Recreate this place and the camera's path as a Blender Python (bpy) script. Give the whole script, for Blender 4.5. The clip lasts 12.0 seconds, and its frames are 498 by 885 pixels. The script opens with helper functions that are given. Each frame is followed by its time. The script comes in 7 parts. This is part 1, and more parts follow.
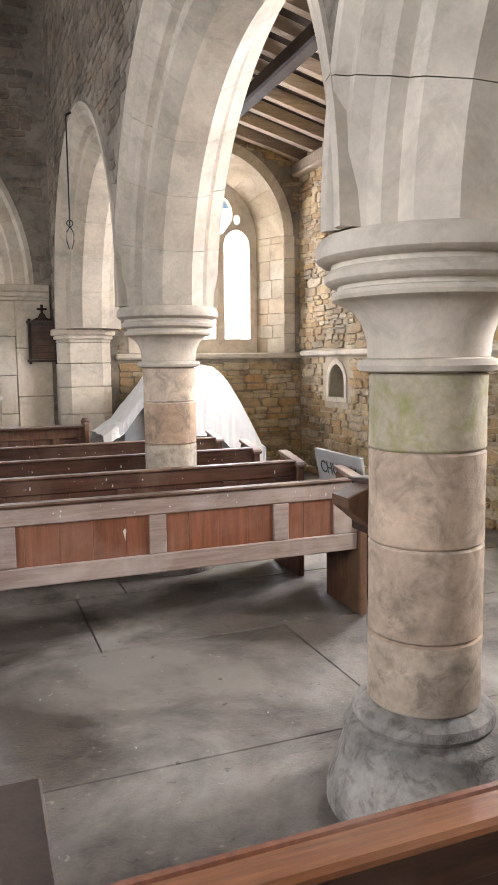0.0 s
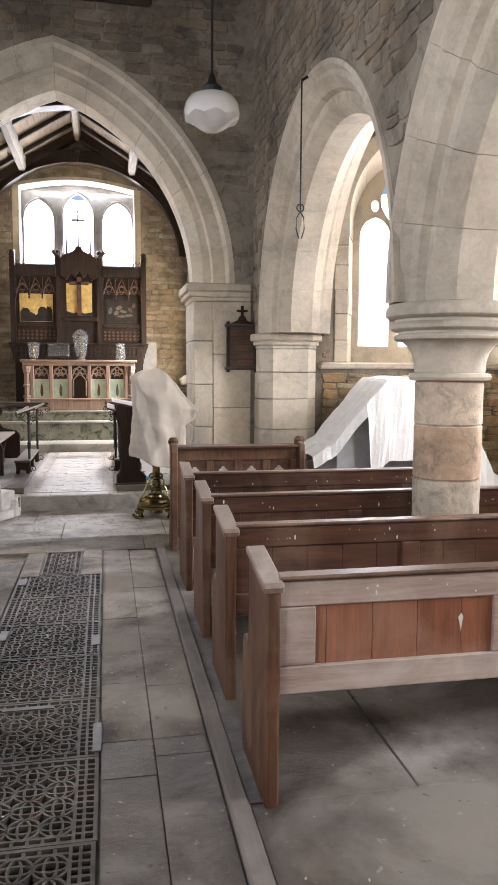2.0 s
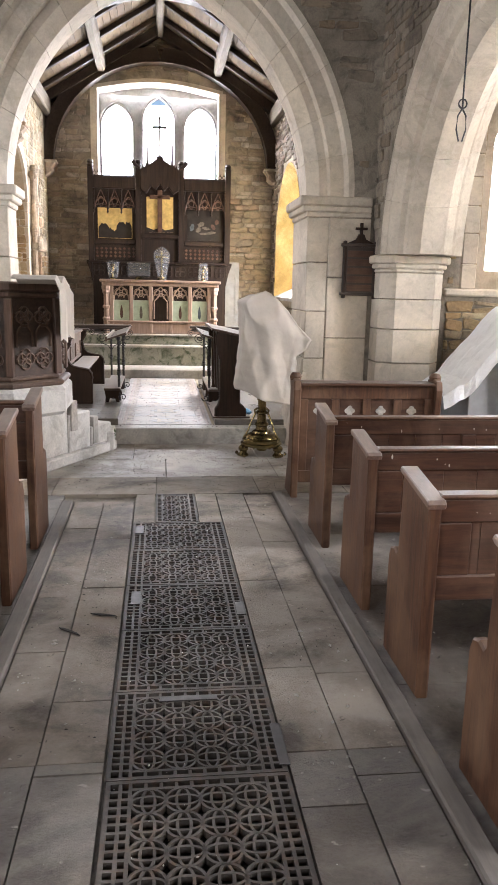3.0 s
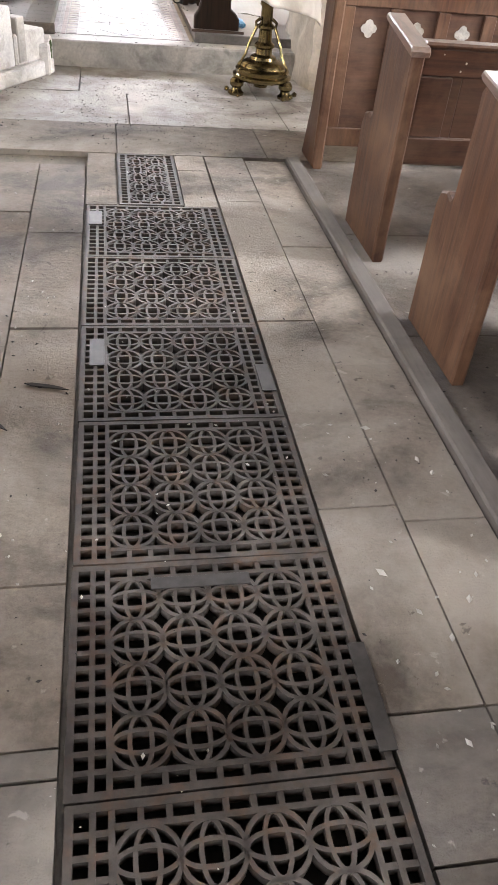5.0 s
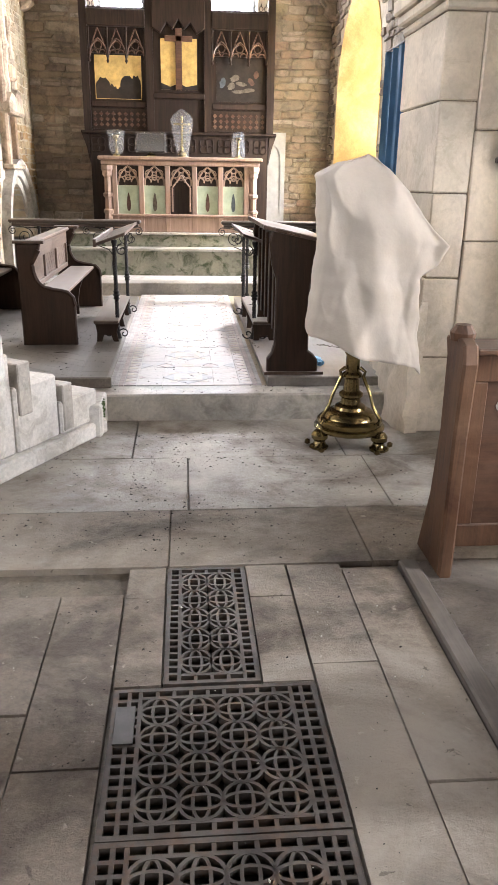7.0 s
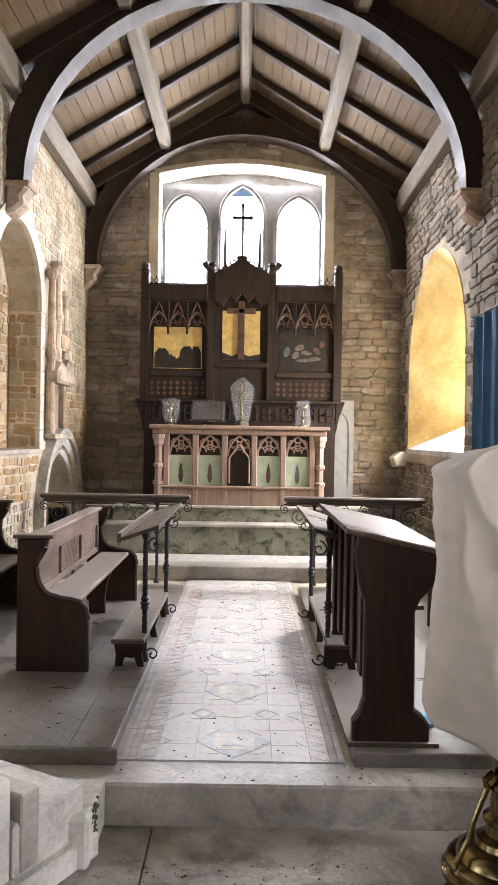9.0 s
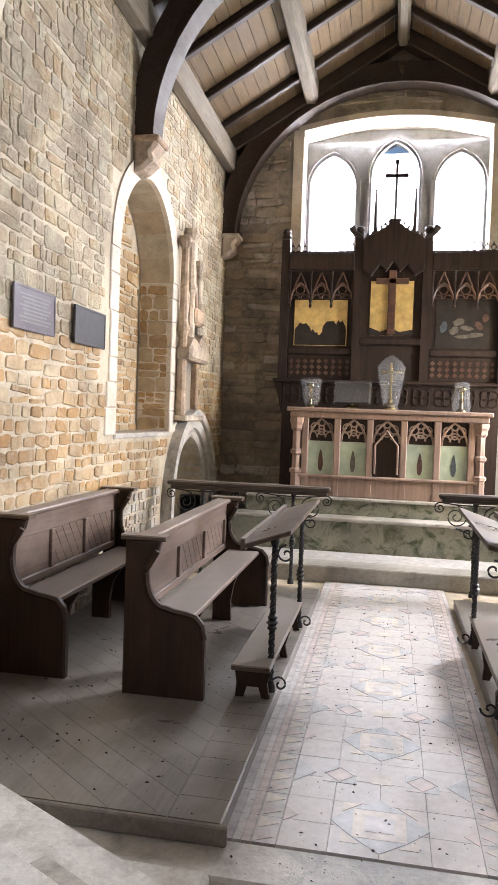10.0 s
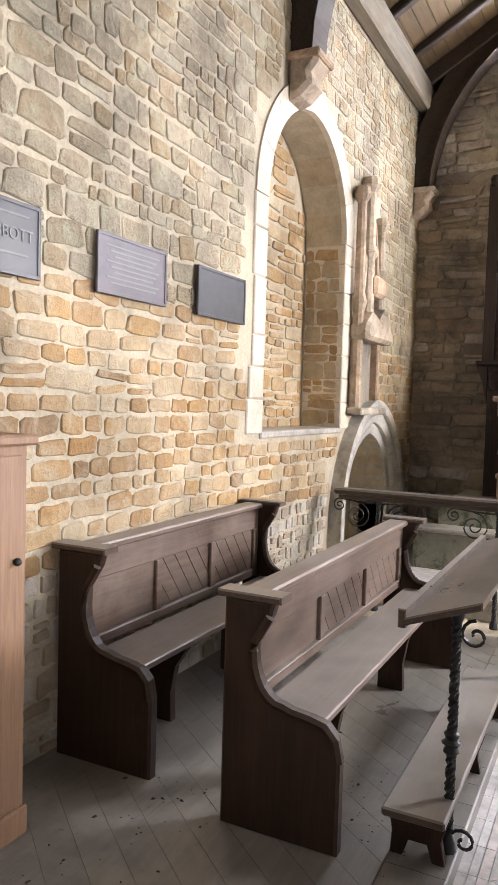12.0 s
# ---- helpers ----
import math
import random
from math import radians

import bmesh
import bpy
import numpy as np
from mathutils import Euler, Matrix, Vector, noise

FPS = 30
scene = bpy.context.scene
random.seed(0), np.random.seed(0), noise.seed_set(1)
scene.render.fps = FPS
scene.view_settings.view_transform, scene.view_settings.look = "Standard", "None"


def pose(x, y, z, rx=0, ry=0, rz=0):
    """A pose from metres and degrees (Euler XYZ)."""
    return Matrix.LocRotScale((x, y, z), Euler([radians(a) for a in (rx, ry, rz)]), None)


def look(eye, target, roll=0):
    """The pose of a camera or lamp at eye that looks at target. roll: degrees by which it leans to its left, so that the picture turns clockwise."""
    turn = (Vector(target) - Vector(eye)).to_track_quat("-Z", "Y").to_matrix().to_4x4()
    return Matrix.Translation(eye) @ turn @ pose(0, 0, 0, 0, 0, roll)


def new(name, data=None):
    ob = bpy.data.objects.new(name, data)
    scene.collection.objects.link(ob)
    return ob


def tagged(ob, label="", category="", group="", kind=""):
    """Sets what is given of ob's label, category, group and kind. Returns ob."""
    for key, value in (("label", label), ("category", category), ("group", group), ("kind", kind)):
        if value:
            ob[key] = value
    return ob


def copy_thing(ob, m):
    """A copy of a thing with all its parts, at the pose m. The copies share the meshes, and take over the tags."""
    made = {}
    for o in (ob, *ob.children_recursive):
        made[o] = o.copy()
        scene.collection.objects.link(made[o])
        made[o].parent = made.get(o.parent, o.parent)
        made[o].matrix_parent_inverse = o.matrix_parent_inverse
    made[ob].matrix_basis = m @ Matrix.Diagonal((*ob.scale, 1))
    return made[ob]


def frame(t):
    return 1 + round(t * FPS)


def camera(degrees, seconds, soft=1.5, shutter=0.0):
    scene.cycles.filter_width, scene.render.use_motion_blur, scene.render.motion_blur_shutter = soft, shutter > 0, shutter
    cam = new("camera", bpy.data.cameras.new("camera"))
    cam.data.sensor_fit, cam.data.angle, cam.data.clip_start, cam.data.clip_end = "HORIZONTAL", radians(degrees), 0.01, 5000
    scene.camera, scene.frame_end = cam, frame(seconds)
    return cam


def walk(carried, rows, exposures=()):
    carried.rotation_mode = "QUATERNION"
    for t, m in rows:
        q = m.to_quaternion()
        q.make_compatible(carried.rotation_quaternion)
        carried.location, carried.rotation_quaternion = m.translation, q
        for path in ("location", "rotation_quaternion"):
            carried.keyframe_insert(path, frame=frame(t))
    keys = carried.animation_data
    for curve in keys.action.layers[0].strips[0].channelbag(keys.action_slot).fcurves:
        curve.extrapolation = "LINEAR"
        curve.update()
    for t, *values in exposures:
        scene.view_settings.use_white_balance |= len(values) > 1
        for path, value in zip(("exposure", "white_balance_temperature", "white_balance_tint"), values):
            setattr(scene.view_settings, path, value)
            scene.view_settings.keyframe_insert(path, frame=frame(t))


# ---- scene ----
cam = camera(37.3, 12.0)

PATH = [
    (0, (0.93, 0.269, 1.635), (1.648, 2.123, 1.413), -0.7),
    (0.3, (0.845, 0.468, 1.641), (1.491, 2.346, 1.4), -2.5),
    (0.5, (0.854, 0.636, 1.646), (1.423, 2.543, 1.45), -0.7),
    (1, (0.748, 0.997, 1.667), (1.236, 2.927, 1.476), -0.5),
    (1.5, (0.564, 1.332, 1.672), (0.998, 3.275, 1.485), -0.1),
    (2, (0.389, 1.718, 1.649), (0.768, 3.672, 1.452), 0.3),
    (2.5, (0.141, 2.125, 1.686), (0.427, 4.088, 1.435), 0.5),
    (3, (-0.114, 2.489, 1.678), (0.125, 4.433, 1.273), 1.3),
    (3.5, (-0.186, 2.917, 1.617), (0.034, 4.798, 0.975), 2.3),
    (3.7, (-0.196, 3.113, 1.589), (0.029, 4.941, 0.81), 3.0),
    (5.3, (-0.171, 4.325, 1.35), (0.182, 5.822, 0.072), 6.5),
    (5.5, (-0.163, 4.468, 1.34), (0.181, 5.956, 0.049), 6.3),
    (6, (-0.16, 4.87, 1.348), (0.15, 6.417, 0.119), 4.8),
    (6.5, (-0.104, 5.243, 1.39), (0.127, 6.949, 0.373), 2.3),
    (7, (-0.062, 5.702, 1.528), (0.104, 7.579, 0.86), 0.9),
    (7.5, (-0.067, 6.102, 1.641), (0.055, 8.068, 1.294), 0.7),
    (7.7, (-0.059, 6.239, 1.664), (0.055, 8.219, 1.404), 0.7),
    (9.3, (0.003, 7.607, 1.662), (-0.082, 9.605, 1.656), 1.3),
    (9.5, (0.01, 7.795, 1.687), (-0.195, 9.784, 1.658), 1.4),
    (10, (-0.073, 8.165, 1.688), (-0.446, 10.129, 1.618), 2.0),
    (10.5, (-0.129, 8.466, 1.696), (-0.694, 10.382, 1.595), 2.4),
    (11, (-0.094, 8.856, 1.696), (-0.886, 10.688, 1.566), 2.4),
    (11.5, (-0.139, 9.208, 1.692), (-1.045, 10.987, 1.566), 2.2),
    (12, (-0.199, 9.53, 1.709), (-1.093, 11.316, 1.596), 1.7),
]
walk(cam, [(t, look(eye, target, roll)) for t, eye, target, roll in PATH],
     exposures=[(0, 0.12), (0.5, 0.02), (1.5, 0.1), (3.0, 0.22), (3.7, 0.5), (5.3, 1.05), (6.0, 1.0), (7.0, 0.6), (7.7, 0.34), (9.3, -0.05), (10.5, -0.15), (12.0, -0.08)])

# ---- world, sun, window light ----
world = bpy.data.worlds.new("sky")
scene.world = world
world.use_nodes = True
wn = world.node_tree.nodes
sky = wn.new("ShaderNodeTexSky")
sky.sky_type = 'NISHITA'
sky.sun_disc = False
sky.sun_elevation = radians(38)
sky.sun_rotation = radians(140)
wn["Background"].inputs["Strength"].default_value = 0.12
world.node_tree.links.new(sky.outputs["Color"], wn["Background"].inputs["Color"])
sun = new("sun", bpy.data.lights.new("sun", 'SUN'))
sun.data.energy, sun.data.angle, sun.data.color = 1.2, radians(12), (1.0, 0.95, 0.87)
sun.matrix_world = look((0, 0, 0), (-0.62, -0.45, -0.62))


def window_light(x, y, z, tx, ty, tz, w, h, watts, colour=(0.90, 0.91, 1.0)):
    la = new("window_daylight", bpy.data.lights.new("window_daylight", 'AREA'))
    la.data.shape, la.data.size, la.data.size_y = 'RECTANGLE', w, h
    la.data.energy, la.data.color = watts, colour
    la.matrix_world = look((x, y, z), (tx, ty, tz))
    return la


window_light(-0.12, 18.25, 4.75, -0.12, 10, -0.3, 2.5, 1.9, 1250)            # east window
window_light(2.86, 15.7, 2.55, -1.0, 12.2, 0.3, 0.9, 1.1, 620)              # chancel south window
window_light(2.75, 12.05, 1.65, -0.8, 12.3, 0.3, 0.9, 2.2, 230)             # chancel south door
window_light(4.2, 11.0, 3.0, 4.2, 5, 1.2, 2.1, 2.8, 400)                   # aisle east window
window_light(6.45, 6.7, 3.0, 2, 6.7, 0.4, 1.7, 2.2, 720)                   # aisle south window
window_light(6.45, 2.4, 3.0, 2, 2.4, 0.6, 1.7, 2.2, 700)                   # aisle south window, further west
# the four nave lamps below are added fill; none of their windows is in view
window_light(-4.85, 4.2, 3.0, 2, 4.2, 3.0, 1.8, 1.9, 75)
window_light(-4.85, 0.4, 3.0, 2.4, 2.4, 2.9, 1.8, 1.9, 430)                  # unseen north window, added to brighten the first column and arch
window_light(-4.85, 8.7, 2.7, 0, 9.2, 0.5, 1.8, 1.9, 120)
window_light(-0.1, -4.9, 4.0, 1.5, 5, 3.0, 2.6, 3.0, 100)                 # unseen west window, added as fill for the nave


# ---- materials ----
def mat(name):
    m = bpy.data.materials.new(name)
    m.use_nodes = True
    nt = m.node_tree
    return m, nt, nt.nodes["Principled BSDF"]


def nd(nt, kind, **vals):
    n = nt.nodes.new(kind)
    for k, v in vals.items():
        if k == "op":
            n.operation = v
        elif k == "blend":
            n.data_type, n.blend_type = 'RGBA', v
        else:
            n.inputs[k].default_value = v
    return n


def coords(nt, scale=(1, 1, 1)):
    geo = nt.nodes.new("ShaderNodeNewGeometry")
    mp = nt.nodes.new("ShaderNodeMapping")
    mp.inputs["Scale"].default_value = scale
    nt.links.new(geo.outputs["Position"], mp.inputs["Vector"])
    return mp.outputs["Vector"]


def noisy(nt, vec, scale, detail=6, rough=0.6, dist=0.0):
    n = nd(nt, "ShaderNodeTexNoise", Scale=scale, Detail=detail, Roughness=rough, Distortion=dist)
    nt.links.new(vec, n.inputs["Vector"])
    return n.outputs["Fac"]


def ramp(nt, fac, stops):
    r = nt.nodes.new("ShaderNodeValToRGB")
    while len(r.color_ramp.elements) < len(stops):
        r.color_ramp.elements.new(0.5)
    for e, (p, c) in zip(r.color_ramp.elements, stops):
        e.position, e.color = p, (*c, 1)
    nt.links.new(fac, r.inputs["Fac"])
    return r.outputs["Color"]


def mix(nt, fac, a, b, blend='MIX'):
    m = nt.nodes.new("ShaderNodeMix")
    m.data_type, m.blend_type = 'RGBA', blend
    for sock, v in ((m.inputs[0], fac), (m.inputs[6], a), (m.inputs[7], b)):
        if hasattr(v, "links"):
            nt.links.new(v, sock)
        else:
            sock.default_value = v if not isinstance(v, tuple) else (*v, 1)
    return m.outputs[2]


def math_node(nt, op, a, b=0.0):
    m = nt.nodes.new("ShaderNodeMath")
    m.operation = op
    for sock, v in ((m.inputs[0], a), (m.inputs[1], b)):
        if hasattr(v, "links"):
            nt.links.new(v, sock)
        else:
            sock.default_value = v
    return m.outputs[0]


def piece_random(nt):
    oi = nt.nodes.new("ShaderNodeObjectInfo")
    geo = nt.nodes.new("ShaderNodeNewGeometry")
    return math_node(nt, 'FRACT', math_node(nt, 'ADD', oi.outputs["Random"], geo.outputs["Random Per Island"]))


def bumped(nt, bsdf, height, strength, distance):
    b = nd(nt, "ShaderNodeBump", Strength=strength, Distance=distance)
    nt.links.new(height, b.inputs["Height"])
    nt.links.new(b.outputs["Normal"], bsdf.inputs["Normal"])


def stone(name, tones, rough=0.9, grain=28, stain=1.3, bump=0.5, dist=0.012, dirt=(0.05, 0.045, 0.04), dirt_amount=0.5, per_piece=True, blotch=0.5, speckle=0.55, spec=0.5):
    m, nt, b = mat(name)
    v = coords(nt)
    n1 = noisy(nt, v, stain, 5, 0.65, 0.4)
    n2 = noisy(nt, v, grain, 8, 0.7)
    n3 = noisy(nt, v, stain * 4.3, 6, 0.7, 0.8)
    if per_piece:
        base = ramp(nt, piece_random(nt), [(i / max(1, len(tones) - 1), c) for i, c in enumerate(tones)])
    else:
        base = ramp(nt, n1, [(0.3 + 0.4 * i / max(1, len(tones) - 1), c) for i, c in enumerate(tones)])
    base = mix(nt, speckle, base, ramp(nt, n2, [(0.25, (0.55, 0.55, 0.55)), (0.75, (1.25, 1.23, 1.2))]), 'MULTIPLY')
    base = mix(nt, math_node(nt, 'MULTIPLY', ramp(nt, n3, [(0.49, (0, 0, 0)), (0.64, (1, 1, 1))]), dirt_amount), base, dirt)
    base = mix(nt, blotch, base, ramp(nt, n1, [(0.36, (0.42, 0.41, 0.40)), (0.64, (1.45, 1.44, 1.42))]), 'MULTIPLY')
    nt.links.new(base, b.inputs["Base Color"])
    b.inputs["Roughness"].default_value = rough
    b.inputs["Specular IOR Level"].default_value = spec
    h = math_node(nt, 'ADD', n2, math_node(nt, 'MULTIPLY', n3, 0.8))
    bumped(nt, b, h, bump, dist)
    return m


def wood(name, light, dark, axis=0, rough=0.45, worn=None, worn_amount=0.3, scale=1.0, dust=0.0, spec=0.5):
    m, nt, b = mat(name)
    stretch = [14 * scale, 14 * scale, 14 * scale]
    stretch[axis] = 0.9 * scale
    v = coords(nt, tuple(stretch))
    v0 = coords(nt)
    g = noisy(nt, v, 1.6, 8, 0.65, 1.2)
    fine = noisy(nt, v, 9, 4, 0.7)
    patch = noisy(nt, v0, 2.2, 6, 0.65, 0.5)
    c = ramp(nt, g, [(0.3, dark), (0.68, light)])
    c = mix(nt, 0.4, c, ramp(nt, fine, [(0.3, (0.6, 0.6, 0.6)), (0.7, (1.2, 1.2, 1.2))]), 'MULTIPLY')
    c = mix(nt, 0.5, c, ramp(nt, piece_random(nt), [(0, (0.78, 0.77, 0.76)), (1, (1.18, 1.17, 1.15))]), 'MULTIPLY')
    if worn:
        c = mix(nt, math_node(nt, 'MULTIPLY', ramp(nt, patch, [(0.45, (0, 0, 0)), (0.72, (1, 1, 1))]), worn_amount), c, worn)
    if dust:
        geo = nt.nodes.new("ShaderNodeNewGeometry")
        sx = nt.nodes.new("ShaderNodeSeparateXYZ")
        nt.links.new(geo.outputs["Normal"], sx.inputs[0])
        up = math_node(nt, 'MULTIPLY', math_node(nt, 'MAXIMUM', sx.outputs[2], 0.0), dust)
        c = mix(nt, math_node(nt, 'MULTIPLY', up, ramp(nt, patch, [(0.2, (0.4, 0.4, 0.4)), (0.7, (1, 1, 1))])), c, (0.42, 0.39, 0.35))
    nt.links.new(c, b.inputs["Base Color"])
    nt.links.new(ramp(nt, patch, [(0.3, (rough, rough, rough)), (0.7, (rough + 0.25, rough + 0.25, rough + 0.25))]), b.inputs["Roughness"])
    b.inputs["Specular IOR Level"].default_value = spec
    bumped(nt, b, math_node(nt, 'ADD', g, fine), 0.25, 0.003)
    return m


def trodden(name, tones, dust, dust_amount, dirt, dirt_amount, rough, spec=0.4, sweep=1.1):
    """Old floor stone: one tone a slab, swept pale dust, brown grime in drifts, grit and chips."""
    m, nt, b = mat(name)
    v = coords(nt)
    drift = noisy(nt, v, sweep, 7, 0.62, 0.5)
    grime = noisy(nt, coords(nt, (1.0, 1.35, 1.0)), sweep * 1.9, 8, 0.68, 0.4)
    grit = noisy(nt, v, 46, 8, 0.75)
    chips = noisy(nt, v, 17, 5, 0.6, 0.4)
    c = ramp(nt, piece_random(nt), [(i / (len(tones) - 1), t) for i, t in enumerate(tones)])
    c = mix(nt, 0.6, c, ramp(nt, grit, [(0.3, (0.55, 0.54, 0.53)), (0.7, (1.3, 1.29, 1.27))]), 'MULTIPLY')
    c = mix(nt, math_node(nt, 'MULTIPLY', ramp(nt, grime, [(0.45, (0, 0, 0)), (0.60, (1, 1, 1))]), dirt_amount), c, dirt)
    c = mix(nt, math_node(nt, 'MULTIPLY', ramp(nt, drift, [(0.46, (0, 0, 0)), (0.62, (1, 1, 1))]), dust_amount), c, dust)
    c = mix(nt, math_node(nt, 'MULTIPLY', ramp(nt, chips, [(0.66, (0, 0, 0)), (0.70, (1, 1, 1))]), 0.5), c, tuple(min(0.6, k * 1.25) for k in dust))
    c = mix(nt, math_node(nt, 'MULTIPLY', ramp(nt, chips, [(0.30, (1, 1, 1)), (0.34, (0, 0, 0))]), 0.6), c, tuple(k * 0.6 for k in dirt))
    nt.links.new(c, b.inputs["Base Color"])
    nt.links.new(ramp(nt, drift, [(0.35, (rough, rough, rough)), (0.7, (min(1, rough + 0.3),) * 3)]), b.inputs["Roughness"])
    b.inputs["Specular IOR Level"].default_value = spec
    bumped(nt, b, math_node(nt, 'ADD', grit, math_node(nt, 'MULTIPLY', grime, 1.4)), 0.7, 0.010)
    return m


def plain(name, colour, rough=0.6, metal=0.0, vary=0.25, scale=9, bump=0.15, dist=0.003, trans=0.0, spec=0.5):
    m, nt, b = mat(name)
    v = coords(nt)
    n = noisy(nt, v, scale, 6, 0.65)
    c = mix(nt, vary, colour, ramp(nt, n, [(0.3, (0.35, 0.34, 0.33)), (0.7, (1.3, 1.3, 1.3))]), 'MULTIPLY')
    nt.links.new(c, b.inputs["Base Color"])
    b.inputs["Roughness"].default_value, b.inputs["Metallic"].default_value = rough, metal
    b.inputs["Specular IOR Level"].default_value = spec
    if trans:
        b.inputs["Transmission Weight"].default_value = trans
    bumped(nt, b, n, bump, dist)
    return m


M_RUBBLE = stone("rubble_ochre", [(0.38, 0.30, 0.20), (0.42, 0.27, 0.12), (0.46, 0.38, 0.26), (0.34, 0.22, 0.10), (0.42, 0.34, 0.23), (0.48, 0.40, 0.27), (0.44, 0.32, 0.16), (0.27, 0.20, 0.13)], bump=0.7, dist=0.016, blotch=0.55)
M_RUBBLE_GREY = stone("rubble_grey", [(0.215, 0.178, 0.135), (0.265, 0.222, 0.17), (0.17, 0.14, 0.108), (0.255, 0.192, 0.13), (0.30, 0.262, 0.208), (0.20, 0.16, 0.118)], bump=0.8, dist=0.018)
M_RUBBLE_PALE = stone("smeared_rubble", [(0.34, 0.285, 0.20), (0.38, 0.32, 0.235), (0.33, 0.24, 0.135), (0.40, 0.35, 0.265), (0.28, 0.225, 0.15), (0.37, 0.285, 0.18), (0.33, 0.285, 0.21)], bump=1.0, dist=0.03, dirt=(0.43, 0.405, 0.285), dirt_amount=0.65, blotch=0.6)
M_RUBBLE_WARM = stone("coursed_ochre_stone", [(0.36, 0.265, 0.155), (0.36, 0.215, 0.085), (0.41, 0.32, 0.20), (0.30, 0.17, 0.065), (0.38, 0.28, 0.165), (0.43, 0.35, 0.235), (0.38, 0.24, 0.10), (0.22, 0.14, 0.075)], bump=0.8, dist=0.018, dirt=(0.45, 0.385, 0.28), dirt_amount=0.5, blotch=0.55)
M_RUBBLE_LOW = stone("damp_pale_rubble", [(0.46, 0.42, 0.36), (0.40, 0.36, 0.30), (0.50, 0.46, 0.40), (0.36, 0.30, 0.23), (0.30, 0.24, 0.17)], bump=0.8, dist=0.02, dirt=(0.18, 0.15, 0.11), dirt_amount=0.5)
M_RUBBLE_EAST = stone("rubble_east", [(0.24, 0.20, 0.15), (0.32, 0.26, 0.19), (0.20, 0.16, 0.13), (0.36, 0.31, 0.24), (0.27, 0.20, 0.15), (0.42, 0.38, 0.33)])
M_MORTAR = stone("lime_mortar", [(0.38, 0.32, 0.23), (0.47, 0.405, 0.305), (0.43, 0.365, 0.27)], grain=60, per_piece=False, dirt=(0.28, 0.23, 0.16), dirt_amount=0.4, blotch=0.45)
M_MORTAR_GREY = stone("old_mortar", [(0.23, 0.195, 0.152), (0.30, 0.262, 0.21)], grain=60, per_piece=False)
M_ASHLAR = stone("dressed_limestone", [(0.52, 0.46, 0.375), (0.59, 0.53, 0.44), (0.55, 0.48, 0.385), (0.61, 0.555, 0.465)], grain=42, stain=1.3, bump=0.35, dist=0.006, dirt_amount=0.38, dirt=(0.30, 0.26, 0.19), blotch=0.38, speckle=0.3)
M_TRACERY = stone("grey_window_stone", [(0.25, 0.25, 0.26), (0.29, 0.29, 0.29)], grain=42, bump=0.3, dist=0.006, dirt_amount=0.3, blotch=0.3, speckle=0.3)
M_PIER = stone("column_drum_stone", [(0.43, 0.32, 0.235), (0.47, 0.41, 0.325), (0.42, 0.29, 0.195), (0.37, 0.315, 0.25)], grain=30, stain=1.9, bump=0.55, dist=0.012, dirt=(0.17, 0.14, 0.10), dirt_amount=0.65, blotch=0.75, speckle=0.55)
M_PIER_BASE = stone("damp_grey_column_base", [(0.27, 0.25, 0.225), (0.31, 0.29, 0.26)], grain=30, stain=2.4, bump=0.7, dist=0.014, dirt=(0.10, 0.085, 0.07), dirt_amount=0.7, blotch=0.8)
M_ALGAE = stone("algae_stained_drum", [(0.42, 0.36, 0.25), (0.45, 0.40, 0.29)], grain=38, stain=1.3, bump=0.45, dist=0.01, dirt=(0.27, 0.27, 0.09), dirt_amount=0.9, blotch=0.5)
M_FLAG = trodden("worn_flagstone", [(0.21, 0.172, 0.136), (0.28, 0.237, 0.19), (0.23, 0.19, 0.15), (0.315, 0.27, 0.22), (0.19, 0.16, 0.13)], (0.42, 0.37, 0.31), 0.8, (0.066, 0.049, 0.036), 0.8, 0.6, 0.35)
# pale dusty stone, lightened further for the chancel's light falling on it
M_FLAG_PALE = trodden("dusty_pale_flagstone", [(0.30, 0.27, 0.23), (0.35, 0.32, 0.28), (0.32, 0.29, 0.25)], (0.52, 0.485, 0.43), 0.85, (0.11, 0.082, 0.058), 0.85, 0.45, 0.45)
# pew floor's own dark stone; also paints the dimmer western aisle
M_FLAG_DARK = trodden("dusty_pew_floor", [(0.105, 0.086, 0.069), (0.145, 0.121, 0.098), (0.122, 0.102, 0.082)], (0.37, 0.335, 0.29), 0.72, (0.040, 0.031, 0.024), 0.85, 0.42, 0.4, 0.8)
M_STEP = stone("pale_step_stone", [(0.42, 0.395, 0.355), (0.48, 0.455, 0.41), (0.38, 0.355, 0.315)], rough=0.34, grain=40, bump=0.35, dist=0.008, dirt=(0.13, 0.12, 0.095), dirt_amount=0.5, blotch=0.7)
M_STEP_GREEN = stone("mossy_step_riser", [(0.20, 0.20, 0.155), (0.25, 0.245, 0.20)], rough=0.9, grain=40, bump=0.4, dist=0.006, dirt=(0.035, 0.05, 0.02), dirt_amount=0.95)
M_SPLAY = stone("splay_ashlar", [(0.40, 0.335, 0.245), (0.46, 0.40, 0.31), (0.37, 0.285, 0.185), (0.43, 0.36, 0.26)], grain=40, bump=0.5, dist=0.01, dirt=(0.25, 0.205, 0.145), dirt_amount=0.45, blotch=0.5, speckle=0.45)
M_PULPIT = wood("brown_pulpit_oak", (0.135, 0.080, 0.053), (0.055, 0.032, 0.022), 2, 0.4, (0.20, 0.135, 0.095), 0.45, dust=0.2, spec=0.3)
